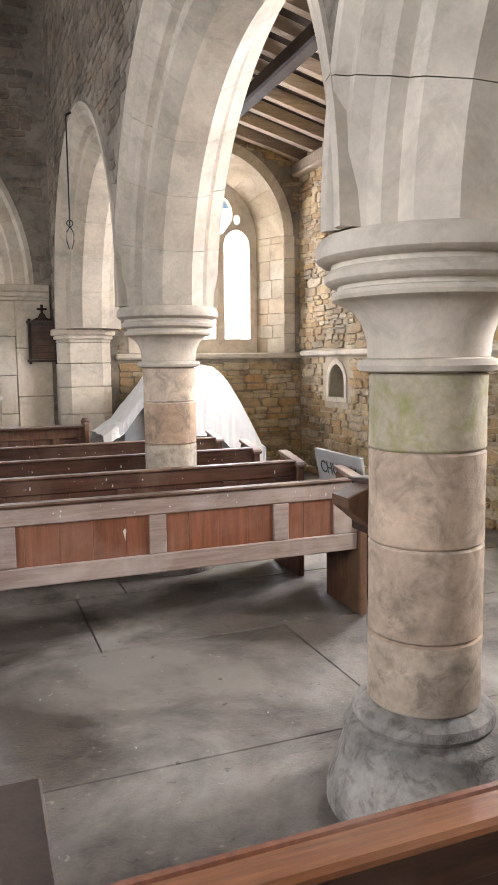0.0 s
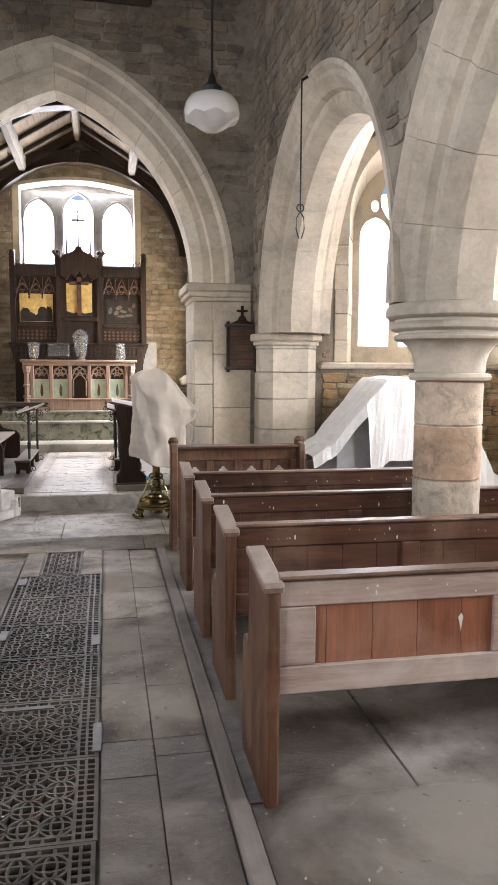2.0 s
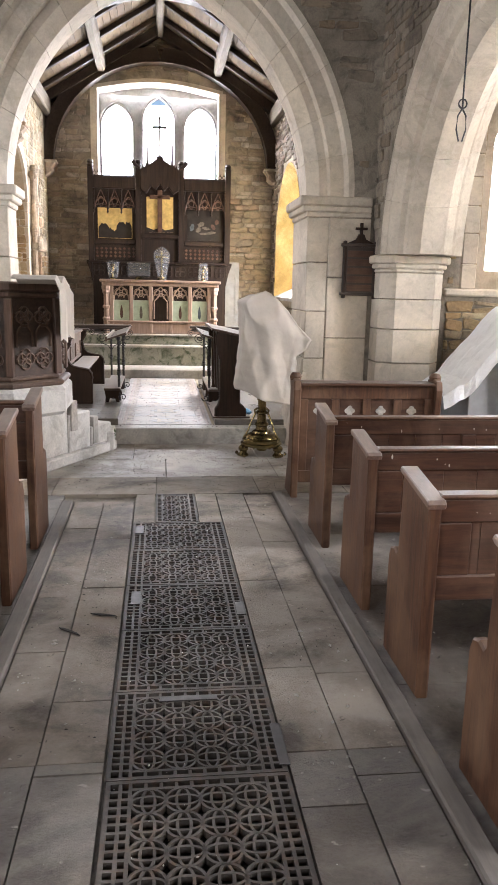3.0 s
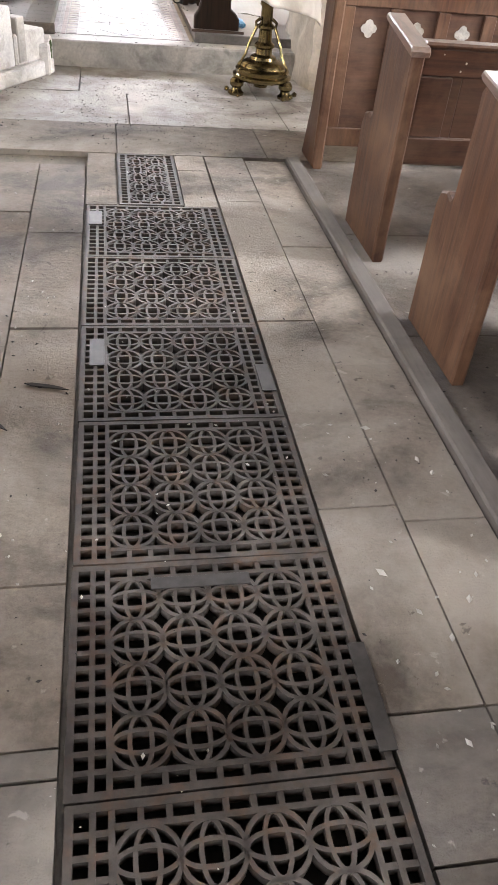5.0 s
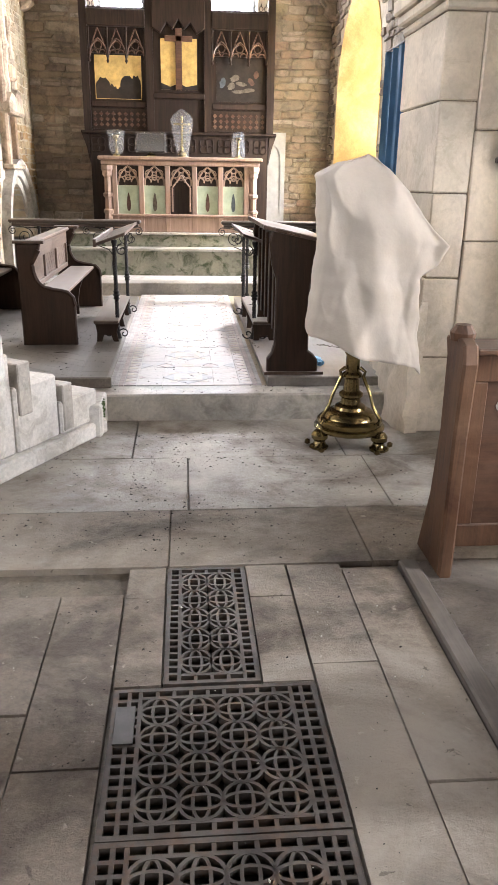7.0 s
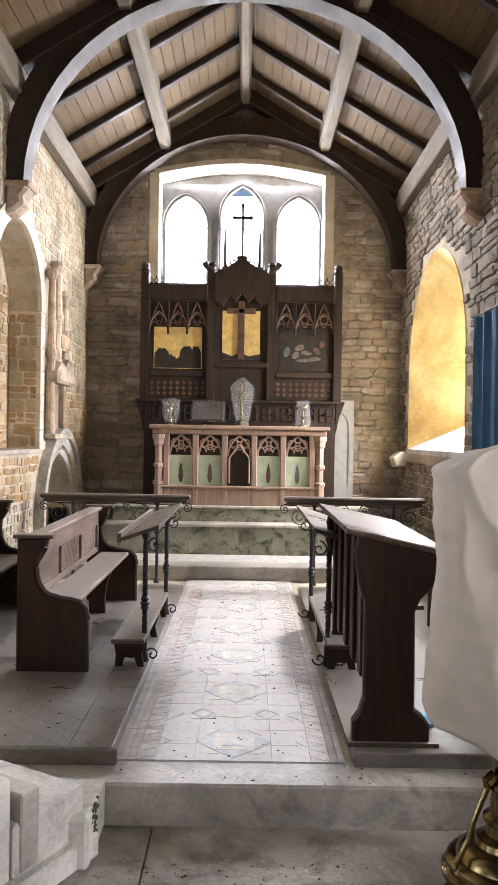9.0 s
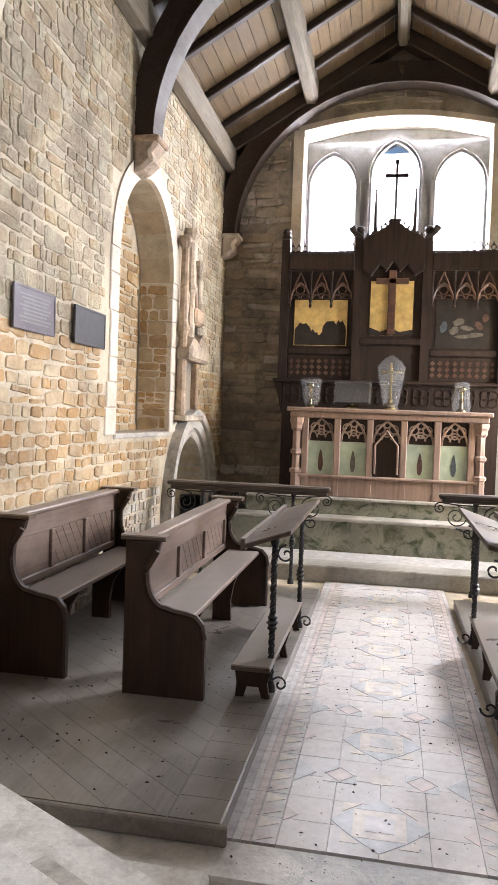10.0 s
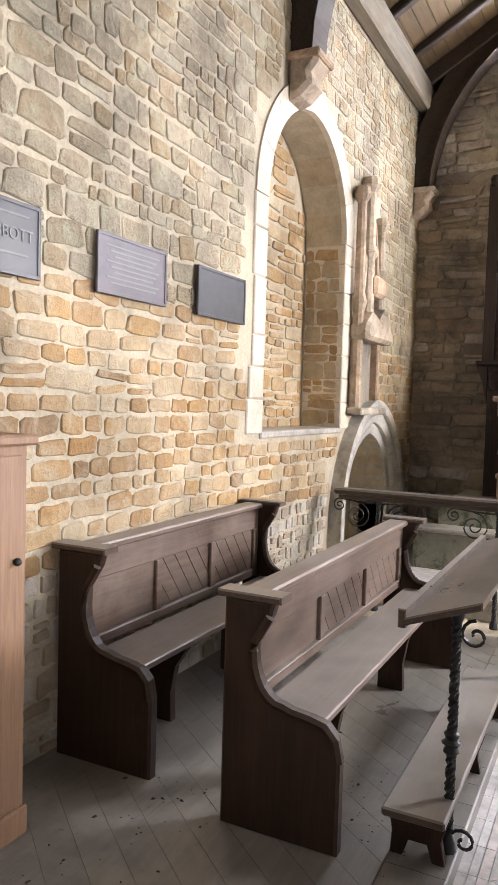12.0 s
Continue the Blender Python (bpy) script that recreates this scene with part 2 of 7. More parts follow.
M_WHITE = stone("whitewashed_stone", [(0.60, 0.58, 0.54), (0.67, 0.65, 0.61)], rough=0.85, grain=50, bump=0.4, dist=0.008, dirt=(0.30, 0.27, 0.225), dirt_amount=0.55, blotch=0.4)
M_YELLOW = stone("ochre_limewash", [(0.66, 0.47, 0.17), (0.74, 0.57, 0.26), (0.78, 0.66, 0.40)], rough=0.9, grain=40, per_piece=False, dirt=(0.5, 0.36, 0.17), dirt_amount=0.4)
M_PLASTER = stone("plain_limewash", [(0.55, 0.51, 0.44), (0.62, 0.58, 0.50)], rough=0.9, grain=30, per_piece=False)
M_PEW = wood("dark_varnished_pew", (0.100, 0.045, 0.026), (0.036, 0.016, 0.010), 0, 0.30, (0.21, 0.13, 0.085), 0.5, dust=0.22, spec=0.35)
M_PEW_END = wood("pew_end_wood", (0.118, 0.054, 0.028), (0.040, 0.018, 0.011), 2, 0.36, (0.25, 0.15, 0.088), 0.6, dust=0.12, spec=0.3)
# worn capping; its glossy highlight is painted in with the pale tone and dust
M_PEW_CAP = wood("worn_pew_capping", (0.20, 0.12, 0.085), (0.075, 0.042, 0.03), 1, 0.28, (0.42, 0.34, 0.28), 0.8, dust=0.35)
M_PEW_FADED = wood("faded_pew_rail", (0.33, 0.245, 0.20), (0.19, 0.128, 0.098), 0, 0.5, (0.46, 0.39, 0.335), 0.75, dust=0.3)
M_PEW_PANEL = wood("orange_pew_panel", (0.25, 0.085, 0.036), (0.13, 0.043, 0.02), 2, 0.4, (0.30, 0.175, 0.12), 0.6)
M_PEW_NEW = wood("orange_pine_rail", (0.33, 0.125, 0.047), (0.13, 0.047, 0.02), 0, 0.3, (0.36, 0.20, 0.11), 0.4)
M_OAK = wood("dark_oak", (0.036, 0.018, 0.0095), (0.011, 0.0055, 0.0032), 2, 0.42, (0.062, 0.033, 0.019), 0.4, dust=0.1, spec=0.22)
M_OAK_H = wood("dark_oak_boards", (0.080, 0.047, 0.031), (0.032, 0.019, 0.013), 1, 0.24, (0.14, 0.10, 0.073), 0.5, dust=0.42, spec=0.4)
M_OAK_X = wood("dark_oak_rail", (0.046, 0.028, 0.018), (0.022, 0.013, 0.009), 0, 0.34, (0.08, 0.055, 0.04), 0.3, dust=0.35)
# lighter oak for stall backs and seats: wear plus the south light they catch
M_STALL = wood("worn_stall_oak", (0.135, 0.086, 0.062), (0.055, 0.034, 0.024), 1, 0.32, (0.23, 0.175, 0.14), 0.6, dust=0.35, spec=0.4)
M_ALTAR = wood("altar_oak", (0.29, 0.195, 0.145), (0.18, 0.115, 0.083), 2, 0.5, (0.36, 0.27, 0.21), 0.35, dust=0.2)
M_REREDOS = wood("reredos_oak", (0.036, 0.022, 0.0155), (0.014, 0.009, 0.007), 2, 0.42, spec=0.2)
M_BEAM = wood("dark_roof_timber", (0.045, 0.029, 0.020), (0.018, 0.012, 0.009), 1, 0.55, spec=0.25)
M_PURLIN = wood("weathered_purlin", (0.195, 0.165, 0.125), (0.11, 0.09, 0.067), 1, 0.7, spec=0.3)
M_BOARD = wood("pale_ceiling_boards", (0.135, 0.088, 0.045), (0.075, 0.049, 0.026), 1, 0.75, (0.19, 0.145, 0.085), 0.4, spec=0.25)
M_AISLE_CEIL = wood("dark_aisle_boards", (0.055, 0.035, 0.024), (0.028, 0.018, 0.013), 1, 0.7)
# pale tone carries the light that the aisle rafters catch
M_AISLE_RAFTER = wood("limed_rafter", (0.42, 0.34, 0.26), (0.27, 0.20, 0.14), 0, 0.7)
M_PINE = wood("pine_cupboard", (0.30, 0.172, 0.098), (0.19, 0.105, 0.06), 2, 0.5)
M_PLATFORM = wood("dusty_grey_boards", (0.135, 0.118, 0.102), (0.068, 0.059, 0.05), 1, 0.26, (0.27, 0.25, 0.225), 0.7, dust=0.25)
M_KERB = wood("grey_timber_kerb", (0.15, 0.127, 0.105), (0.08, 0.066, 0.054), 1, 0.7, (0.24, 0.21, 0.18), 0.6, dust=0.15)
M_IRON = plain("cast_iron", (0.085, 0.078, 0.072), 0.55, 0.6, 0.5, 22, 0.3, 0.002)
M_GRATE = stone("worn_cast_iron_grating", [(0.072, 0.062, 0.054), (0.100, 0.087, 0.076)], rough=0.62, grain=70, stain=3.0, bump=0.3, dist=0.003, dirt=(0.12, 0.066, 0.038), dirt_amount=0.5, per_piece=False, blotch=0.7, spec=0.25)
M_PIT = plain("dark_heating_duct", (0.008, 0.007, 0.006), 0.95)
M_BLACKIRON = plain("black_wrought_iron", (0.02, 0.019, 0.019), 0.5, 0.4, 0.3)
M_BRASS = plain("tarnished_brass", (0.255, 0.195, 0.09), 0.26, 1.0, 0.6, 14, 0.05)
M_SHEET = plain("white_dust_sheet", (0.48, 0.43, 0.365), 0.9, 0, 0.18, 4.0, 0.4, 0.02)
M_PLASTIC = plain("creased_white_polythene", (0.78, 0.78, 0.77), 0.35, 0, 0.1, 7, 0.5, 0.02)
M_GREYBOX = plain("grey_case", (0.26, 0.265, 0.275), 0.6)
M_CURTAIN = plain("blue_curtain", (0.035, 0.11, 0.22), 0.85, 0, 0.4, 6, 0.2)
M_SLATE = plain("dark_slate_plaque", (0.048, 0.046, 0.050), 0.42, 0.0, 0.4, 14, 0.1, spec=0.35)
M_BRONZE = plain("bronze_plaque", (0.085, 0.072, 0.082), 0.42, 0.2, 0.4, 12, 0.1, spec=0.35)
M_LETTER = plain("pale_lettering", (0.115, 0.11, 0.105), 0.5)
M_LETTER_DARK = plain("dark_lettering", (0.03, 0.03, 0.03), 0.6)
M_SIGN = plain("grey_painted_board", (0.33, 0.325, 0.31), 0.6, 0, 0.3)
M_GOLD = plain("gilded_panel", (0.62, 0.43, 0.15), 0.4, 0.35, 0.5, 12)
M_PAINT_GREEN = plain("painted_panel_green", (0.36, 0.42, 0.31), 0.7, 0, 0.3, 11)
M_PAINT_DARK = plain("dark_painting", (0.026, 0.020, 0.017), 0.6, 0, 0.6, 9, spec=0.2)
M_PAINT_FLESH = plain("pale_paint", (0.12, 0.105, 0.085), 0.7, 0, 0.9, 24, spec=0.2)
M_PAINT_RED = plain("red_paint", (0.10, 0.055, 0.042), 0.7, 0, 0.7, 20, spec=0.2)
M_PAINT_BLUE = plain("blue_paint", (0.075, 0.09, 0.10), 0.7, 0, 0.7, 20, spec=0.2)
M_MOSS = plain("moss", (0.07, 0.11, 0.03), 0.95, 0, 0.7, 40, 0.8, 0.01)
M_DEBRIS = plain("fallen_plaster_crumbs", (0.55, 0.52, 0.46), 0.9)
M_DIRT = plain("dark_droppings", (0.05, 0.045, 0.04), 0.95)
M_BLUEBAG = plain("blue_plastic_bag", (0.16, 0.42, 0.68), 0.4)


def glassy(name, rough=0.05, tint=(1, 1, 1), alpha=0.25):
    m, nt, b = mat(name)
    b.inputs["Base Color"].default_value = (*tint, 1)
    b.inputs["Roughness"].default_value = rough
    b.inputs["Transmission Weight"].default_value = 1.0
    b.inputs["IOR"].default_value = 1.1
    v = coords(nt)
    bumped(nt, b, noisy(nt, v, 30, 4, 0.6, 1.5), 0.6, 0.01)
    b.inputs["Alpha"].default_value = alpha
    return m


M_GLASS = glassy("leaded_clear_glass", 0.02, (1, 1, 1), 0.2)
M_WRAP = plain("clear_plastic_wrap", (0.62, 0.62, 0.61), 0.1, 0, 0.5, 34, 0.9, 0.02)
M_WRAP.node_tree.nodes["Principled BSDF"].inputs["Alpha"].default_value = 0.15
M_SHADE = plain("opal_glass_shade", (0.78, 0.77, 0.74), 0.12, 0, 0.05, trans=0.35)


def tile_material():
    m, nt, b = mat("encaustic_floor_tile")
    r = piece_random(nt)
    v = coords(nt)
    c = ramp(nt, r, [(0.0, (0.46, 0.36, 0.27)), (0.22, (0.40, 0.24, 0.18)), (0.42, (0.30, 0.30, 0.31)), (0.6, (0.52, 0.44, 0.34)), (0.8, (0.42, 0.33, 0.28)), (1.0, (0.33, 0.26, 0.24))])
    c = mix(nt, 0.8, c, (0.53, 0.505, 0.485))
    scuff = noisy(nt, v, 3.2, 7, 0.7, 0.8)
    c = mix(nt, math_node(nt, 'MULTIPLY', ramp(nt, scuff, [(0.42, (0, 0, 0)), (0.68, (1, 1, 1))]), 0.6), c, (0.57, 0.55, 0.525))
    c = mix(nt, math_node(nt, 'MULTIPLY', ramp(nt, scuff, [(0.30, (1, 1, 1)), (0.42, (0, 0, 0))]), 0.45), c, (0.20, 0.18, 0.16))
    c = mix(nt, 0.5, c, ramp(nt, noisy(nt, v, 30, 6, 0.7), [(0.3, (0.6, 0.6, 0.6)), (0.7, (1.2, 1.2, 1.2))]), 'MULTIPLY')
    nt.links.new(c, b.inputs["Base Color"])
    nt.links.new(ramp(nt, scuff, [(0.35, (0.34, 0.34, 0.34)), (0.65, (0.6, 0.6, 0.6))]), b.inputs["Roughness"])
    bumped(nt, b, noisy(nt, v, 25, 5, 0.6), 0.2, 0.002)
    return m


def solid_tile(name, colour):
    return plain(name, tuple(0.62 * k + 0.38 * g for k, g in zip(colour, (0.53, 0.505, 0.485))), 0.4, 0, 0.6, 14, 0.2, 0.002)


M_TILE = tile_material()
M_TILE_BUFF = solid_tile("buff_tile", (0.62, 0.54, 0.43))
M_TILE_RED = solid_tile("red_tile", (0.52, 0.41, 0.375))
M_TILE_BLUE = solid_tile("blue_grey_tile", (0.38, 0.395, 0.415))
M_TILE_PALE = solid_tile("pale_tile", (0.54, 0.51, 0.485))
M_TILE_DARK = solid_tile("dark_border_tile", (0.42, 0.385, 0.37))


# ---- building helpers ----
def link_mesh(name, bm, material):
    me = bpy.data.meshes.new(name)
    bm.normal_update()
    bm.to_mesh(me)
    bm.free()
    if material:
        me.materials.append(material)
    return me


def part(name, bm, material, parent, label="", smooth=False):
    me = link_mesh(name, bm, material)
    if smooth:
        me.shade_smooth()
        me.set_sharp_from_angle(angle=radians(38))
    ob = new(name, me)
    ob.parent = parent
    if label:
        ob["label"] = label
    return ob


def thing(name, x, y, z, label, category, group="", rz=0):
    ob = new(name)
    ob.empty_display_size = 0.1
    ob.matrix_world = pose(x, y, z, 0, 0, rz)
    return tagged(ob, label, category, group)


def structure(name, bm, material, label, category, smooth=False):
    me = link_mesh(name, bm, material)
    if smooth:
        me.shade_smooth()
    ob = new(name, me)
    return tagged(ob, label, category, "", "structure")


def box(bm, x0, x1, y0, y1, z0, z1, bevel=0.0, m=None):
    r = bmesh.ops.create_cube(bm, size=1.0)
    vs = r["verts"]
    for v in vs:
        v.co = Vector(((x0 + x1) / 2 + v.co.x * (x1 - x0), (y0 + y1) / 2 + v.co.y * (y1 - y0), (z0 + z1) / 2 + v.co.z * (z1 - z0)))
    if m is not None:
        bmesh.ops.transform(bm, matrix=m, verts=vs)
    if bevel:
        es = list({e for v in vs for e in v.link_edges})
        bmesh.ops.bevel(bm, geom=es, offset=bevel, segments=1, affect='EDGES')
    return vs


def newbox(*a, **k):
    bm = bmesh.new()
    box(bm, *a, **k)
    return bm


def prism(bm, poly, axis, d0, d1, bevel=0.0):
    """Extrude a 2D outline along an axis. axis x: (y, z); y: (x, z); z: (x, y)."""
    def at(p, d):
        return {'x': (d, p[0], p[1]), 'y': (p[0], d, p[1]), 'z': (p[0], p[1], d)}[axis]
    a = [bm.verts.new(at(p, d0)) for p in poly]
    b = [bm.verts.new(at(p, d1)) for p in poly]
    n = len(poly)
    faces = [bm.faces.new(a), bm.faces.new(b[::-1])]
    for i in range(n):
        faces.append(bm.faces.new((a[i], b[i], b[(i + 1) % n], a[(i + 1) % n])))
    bmesh.ops.recalc_face_normals(bm, faces=faces)
    if bevel:
        es = [e for f in faces[:2] for e in f.edges]
        bmesh.ops.bevel(bm, geom=list(set(es)), offset=bevel, segments=1, affect='EDGES')


def lathe(bm, profile, n=32, cx=0, cy=0, cap=True):
    rings = []
    for r, z in profile:
        rings.append([bm.verts.new((cx + r * math.cos(2 * math.pi * i / n), cy + r * math.sin(2 * math.pi * i / n), z)) for i in range(n)])
    for a, b in zip(rings, rings[1:]):
        for i in range(n):
            bm.faces.new((a[i], a[(i + 1) % n], b[(i + 1) % n], b[i]))
    if cap:
        bm.faces.new(rings[0][::-1])
        bm.faces.new(rings[-1])


def tube(bm, pts, r, n=8, closed=False):
    pts = [Vector(p) for p in pts]
    rings = []
    for i, p in enumerate(pts):
        d = (pts[min(i + 1, len(pts) - 1)] - pts[max(i - 1, 0)])
        q = d.to_track_quat('Z', 'Y')
        rr = r[i] if isinstance(r, (list, tuple)) else r
        rings.append([bm.verts.new(p + q @ Vector((rr * math.cos(2 * math.pi * k / n), rr * math.sin(2 * math.pi * k / n), 0))) for k in range(n)])
    for a, b in zip(rings, rings[1:]):
        for k in range(n):
            bm.faces.new((a[k], a[(k + 1) % n], b[(k + 1) % n], b[k]))
    bm.faces.new(rings[0][::-1])
    bm.faces.new(rings[-1])


def pointed(c, a, spring, rise, n=14, extra=0.0):
    """Points (u, z) of a two-centred arch from its left springing to its right, on radius R + extra."""
    R = (a * a + rise * rise) / (2 * a)
    off = R - a
    rr = R + extra
    apex = math.acos(off / rr) if off < rr else 0
    left = [(c + off - rr * math.cos(apex * i / n), spring + rr * math.sin(apex * i / n)) for i in range(n + 1)]
    right = [(2 * c - u, z) for u, z in left[::-1]]
    return left + right[1:]


def sheet_with_holes(bm, outline, holes, to3, thick):
    """A slab: outline and holes in (u, z); to3(u, z, d) gives the place at depth d, 0 to thick."""
    front_e, loops = [], []
    for loop in [outline, *holes]:
        vs = [bm.verts.new(to3(u, z, 0)) for u, z in loop]
        loops.append((loop, vs))
        for i in range(len(vs)):
            front_e.append(bm.edges.new((vs[i], vs[(i + 1) % len(vs)])))
    res = bmesh.ops.triangle_fill(bm, use_beauty=True, use_dissolve=False, edges=front_e)
    faces = [g for g in res["geom"] if isinstance(g, bmesh.types.BMFace)]
    back = {}
    for loop, vs in loops:
        for (u, z), v in zip(loop, vs):
            back[v] = bm.verts.new(to3(u, z, thick))
    made = list(faces)
    for f in faces:
        made.append(bm.faces.new([back[v] for v in reversed(f.verts[:])]))
    for _, vs in loops:
        for i in range(len(vs)):
            a, b = vs[i], vs[(i + 1) % len(vs)]
            made.append(bm.faces.new((a, b, back[b], back[a])))
    bmesh.ops.recalc_face_normals(bm, faces=made)


def ring_sweep(bm, c, a, spring, rise, profile, to3, n=14, foot=0.0):
    """Sweep a closed profile of (radial, depth) along a pointed arch, with straight legs of length foot below the springing."""
    rows = []
    lines = [pointed(c, a, spring, rise, n, e) for e, _ in profile]
    m = len(lines[0])
    for i in range(m):
        rows.append([to3(lines[k][i][0], lines[k][i][1], profile[k][1]) for k in range(len(profile))])
    if foot:
        for side, idx in ((0, 0), (1, m - 1)):
            row = [to3(lines[k][idx][0], spring - foot, profile[k][1]) for k in range(len(profile))]
            rows = [row] + rows if side == 0 else rows + [row]
    vs = [[bm.verts.new(p) for p in row] for row in rows]
    k = len(profile)
    faces = []
    for r0, r1 in zip(vs, vs[1:]):
        for j in range(k):
            faces.append(bm.faces.new((r0[j], r0[(j + 1) % k], r1[(j + 1) % k], r1[j])))
    faces += [bm.faces.new(vs[0]), bm.faces.new(vs[-1][::-1])]
    bmesh.ops.recalc_face_normals(bm, faces=faces)


def arch_stones(parent, c, a, spring, rise, profile, to3, material, count=7, gap=0.0018, name="voussoir"):
    """An arch cut into separate voussoirs, count a side, with open joints."""
    R = (a * a + rise * rise) / (2 * a)
    off = R - a
    k = len(profile)
    for side in (-1, 1):
        for s in range(count):
            bm = bmesh.new()
            rows = []
            sub = 4
            for i in range(sub + 1):
                row = []
                for e, d in profile:
                    rr = R + e
                    apex = math.acos(min(1, off / rr))
                    g = gap / rr
                    t0, t1 = apex * s / count + g, apex * (s + 1) / count - g
                    t = t0 + (t1 - t0) * i / sub
                    u = c + side * (rr * math.cos(t) - off)
                    row.append(bm.verts.new(to3(u, spring + rr * math.sin(t), d)))
                rows.append(row)
            fs = []
            for r0, r1 in zip(rows, rows[1:]):
                for j in range(k):
                    fs.append(bm.faces.new((r0[j], r0[(j + 1) % k], r1[(j + 1) % k], r1[j])))
            fs += [bm.faces.new(rows[0]), bm.faces.new(rows[-1][::-1])]
            bmesh.ops.recalc_face_normals(bm, faces=fs)
            part(name, bm, material, parent)


def stone_variants(name, material, count=10, seed=3):
    rnd = random.Random(seed)
    out = []
    for _ in range(count):
        bm = bmesh.new()
        j = lambda s: rnd.uniform(-s, s)
        ring = [(-0.5, -0.36), (-0.40, -0.5), (0.0, -0.52), (0.42, -0.5), (0.5, -0.34), (0.5, 0.36), (0.40, 0.5), (0.0, 0.52), (-0.42, 0.5), (-0.5, 0.34)]
        base = [Vector((u + j(0.05), 0, w + j(0.10))) for u, w in ring]
        mid = [Vector((p.x * 0.985, -0.6, p.z * 0.96)) for p in base]
        top = [Vector((p.x * (0.94 + j(0.03)), -1.0 + j(0.25), p.z * (0.87 + j(0.06)))) for p in base]
        rows = [[bm.verts.new(p) for p in row] for row in (base, mid, top)]
        for a, b in zip(rows, rows[1:]):
            for i in range(10):
                bm.faces.new((a[i], a[(i + 1) % 10], b[(i + 1) % 10], b[i]))
        cv = bm.verts.new(sum((v.co for v in rows[2]), Vector()) / 10 + Vector((j(0.1), -0.12 + j(0.15), j(0.1))))
        for i in range(10):
            bm.faces.new((rows[2][i], rows[2][(i + 1) % 10], cv))
        out.append(link_mesh(name, bm, material))
    return out


def rubble(parent, u0, u1, z0, z1, to_world, blocked, material, near=None, limit=0, seed=1, h=(0.07, 0.15), w=(0.14, 0.38), proud=0.022, gap=0.012, name="stone", wob=0.03, ztop=None):
    """Random coursed stones on a wall plane. to_world(u, z) gives a place on its face and the face's matrix turns a unit stone (x along u, -y out)."""
    rnd = random.Random(seed)
    variants = stone_variants(name, material, 10, seed)
    cells = []
    z = z0
    while z < z1 - 0.03:
        hh = min(rnd.uniform(*h), z1 - z)
        u = u0 + rnd.uniform(-0.2, 0)
        while u < u1:
            ww = rnd.uniform(*w) * (0.7 + 0.6 * (hh - h[0]) / (h[1] - h[0] + 1e-6))
            a, b = max(u, u0), min(u + ww, u1)
            if b - a > 0.05:
                split = rnd.random() < 0.28 and hh > 0.10
                cut = rnd.uniform(0.35, 0.65)
                for (s0, s1) in (((z, z + hh * cut), (z + hh * cut, z + hh)) if split else ((z, z + hh),)):
                    ok = not any(blocked(uu, zz) for uu in (a + 0.01, (a + b) / 2, b - 0.01) for zz in (s0 + 0.01, s1 - 0.01))
                    if ok:
                        cells.append(((a + b) / 2, (s0 + s1) / 2 + rnd.uniform(-0.006, 0.006) + wob * noise.noise(Vector(((a + b) * 0.45, z * 1.1, seed))), b - a - gap, s1 - s0 - gap, rnd.uniform(0.6, 1.5) * proud, rnd.randrange(10), rnd.uniform(-4.5, 4.5)))
            u += ww
        z += hh
    if near:
        cells.sort(key=lambda s: near(s[0], s[1]))
    verts, faces = [], []
    for i, (u, zc, sw, sh, pr, k, tilt) in enumerate(cells):
        m = to_world(u, zc) @ Matrix.Rotation(radians(tilt), 4, 'Y') @ Matrix.Diagonal((sw, pr, sh, 1))
        if i < limit:
            ob = new(name, variants[k])
            ob.parent = parent
            ob.matrix_world = m
        else:
            o = len(verts)
            me = variants[k]
            verts += [m @ v.co for v in me.vertices]
            faces += [[o + q for q in p.vertices] for p in me.polygons]
    if verts:
        me = bpy.data.meshes.new(name + "_courses")
        me.from_pydata(verts, [], faces)
        me.materials.append(material)
        ob = new(name + "_courses", me)
        ob.parent = parent
        tagged(ob, kind="stuff")


def face_x(x, inward):
    """A wall face at x; inward +1 looks to +x. u runs along y."""
    turn = Matrix.Rotation(radians(90 if inward > 0 else -90), 4, 'Z')
    return lambda u, z: Matrix.Translation((x, u, z)) @ turn


def face_y(y):
    """A wall face at y that looks to -y. u runs along x."""
    return lambda u, z: Matrix.Translation((u, y, z))


def inside_arch(u, z, c, a, base, spring, rise, pad=0.0):
    if z < base or abs(u - c) > a + pad:
        return False
    if z <= spring:
        return True
    R = (a * a + rise * rise) / (2 * a)
    return (abs(u - c) + R - a) ** 2 + (z - spring) ** 2 < (R + pad) ** 2


def text_part(words, size, parent, m, material, name="lettering", depth=0.002):
    cu = bpy.data.curves.new(name, 'FONT')
    cu.body, cu.size, cu.extrude, cu.align_x = words, size, depth, 'CENTER'
    tmp = bpy.data.objects.new(name, cu)
    scene.collection.objects.link(tmp)
    bpy.context.view_layer.update()
    me = bpy.data.meshes.new_from_object(tmp.evaluated_get(bpy.context.evaluated_depsgraph_get()))
    bpy.data.objects.remove(tmp)
    bpy.data.curves.remove(cu)
    me.materials.clear()
    me.materials.append(material)
    ob = new(name, me)
    ob.parent = parent
    ob.matrix_local = m
    return ob


# ---- the large structure ----
AY0, AY1 = 10.17, 10.95          # chancel arch wall
NX, SX, EY = -2.23, 2.10, 17.5   # chancel walls
QX0, QX1 = 2.08, 2.84            # arcade wall
ASX = 5.6                        # aisle south wall
CH_C, CH_A, CH_S, CH_R = -0.11, 1.50, 2.62, 2.06
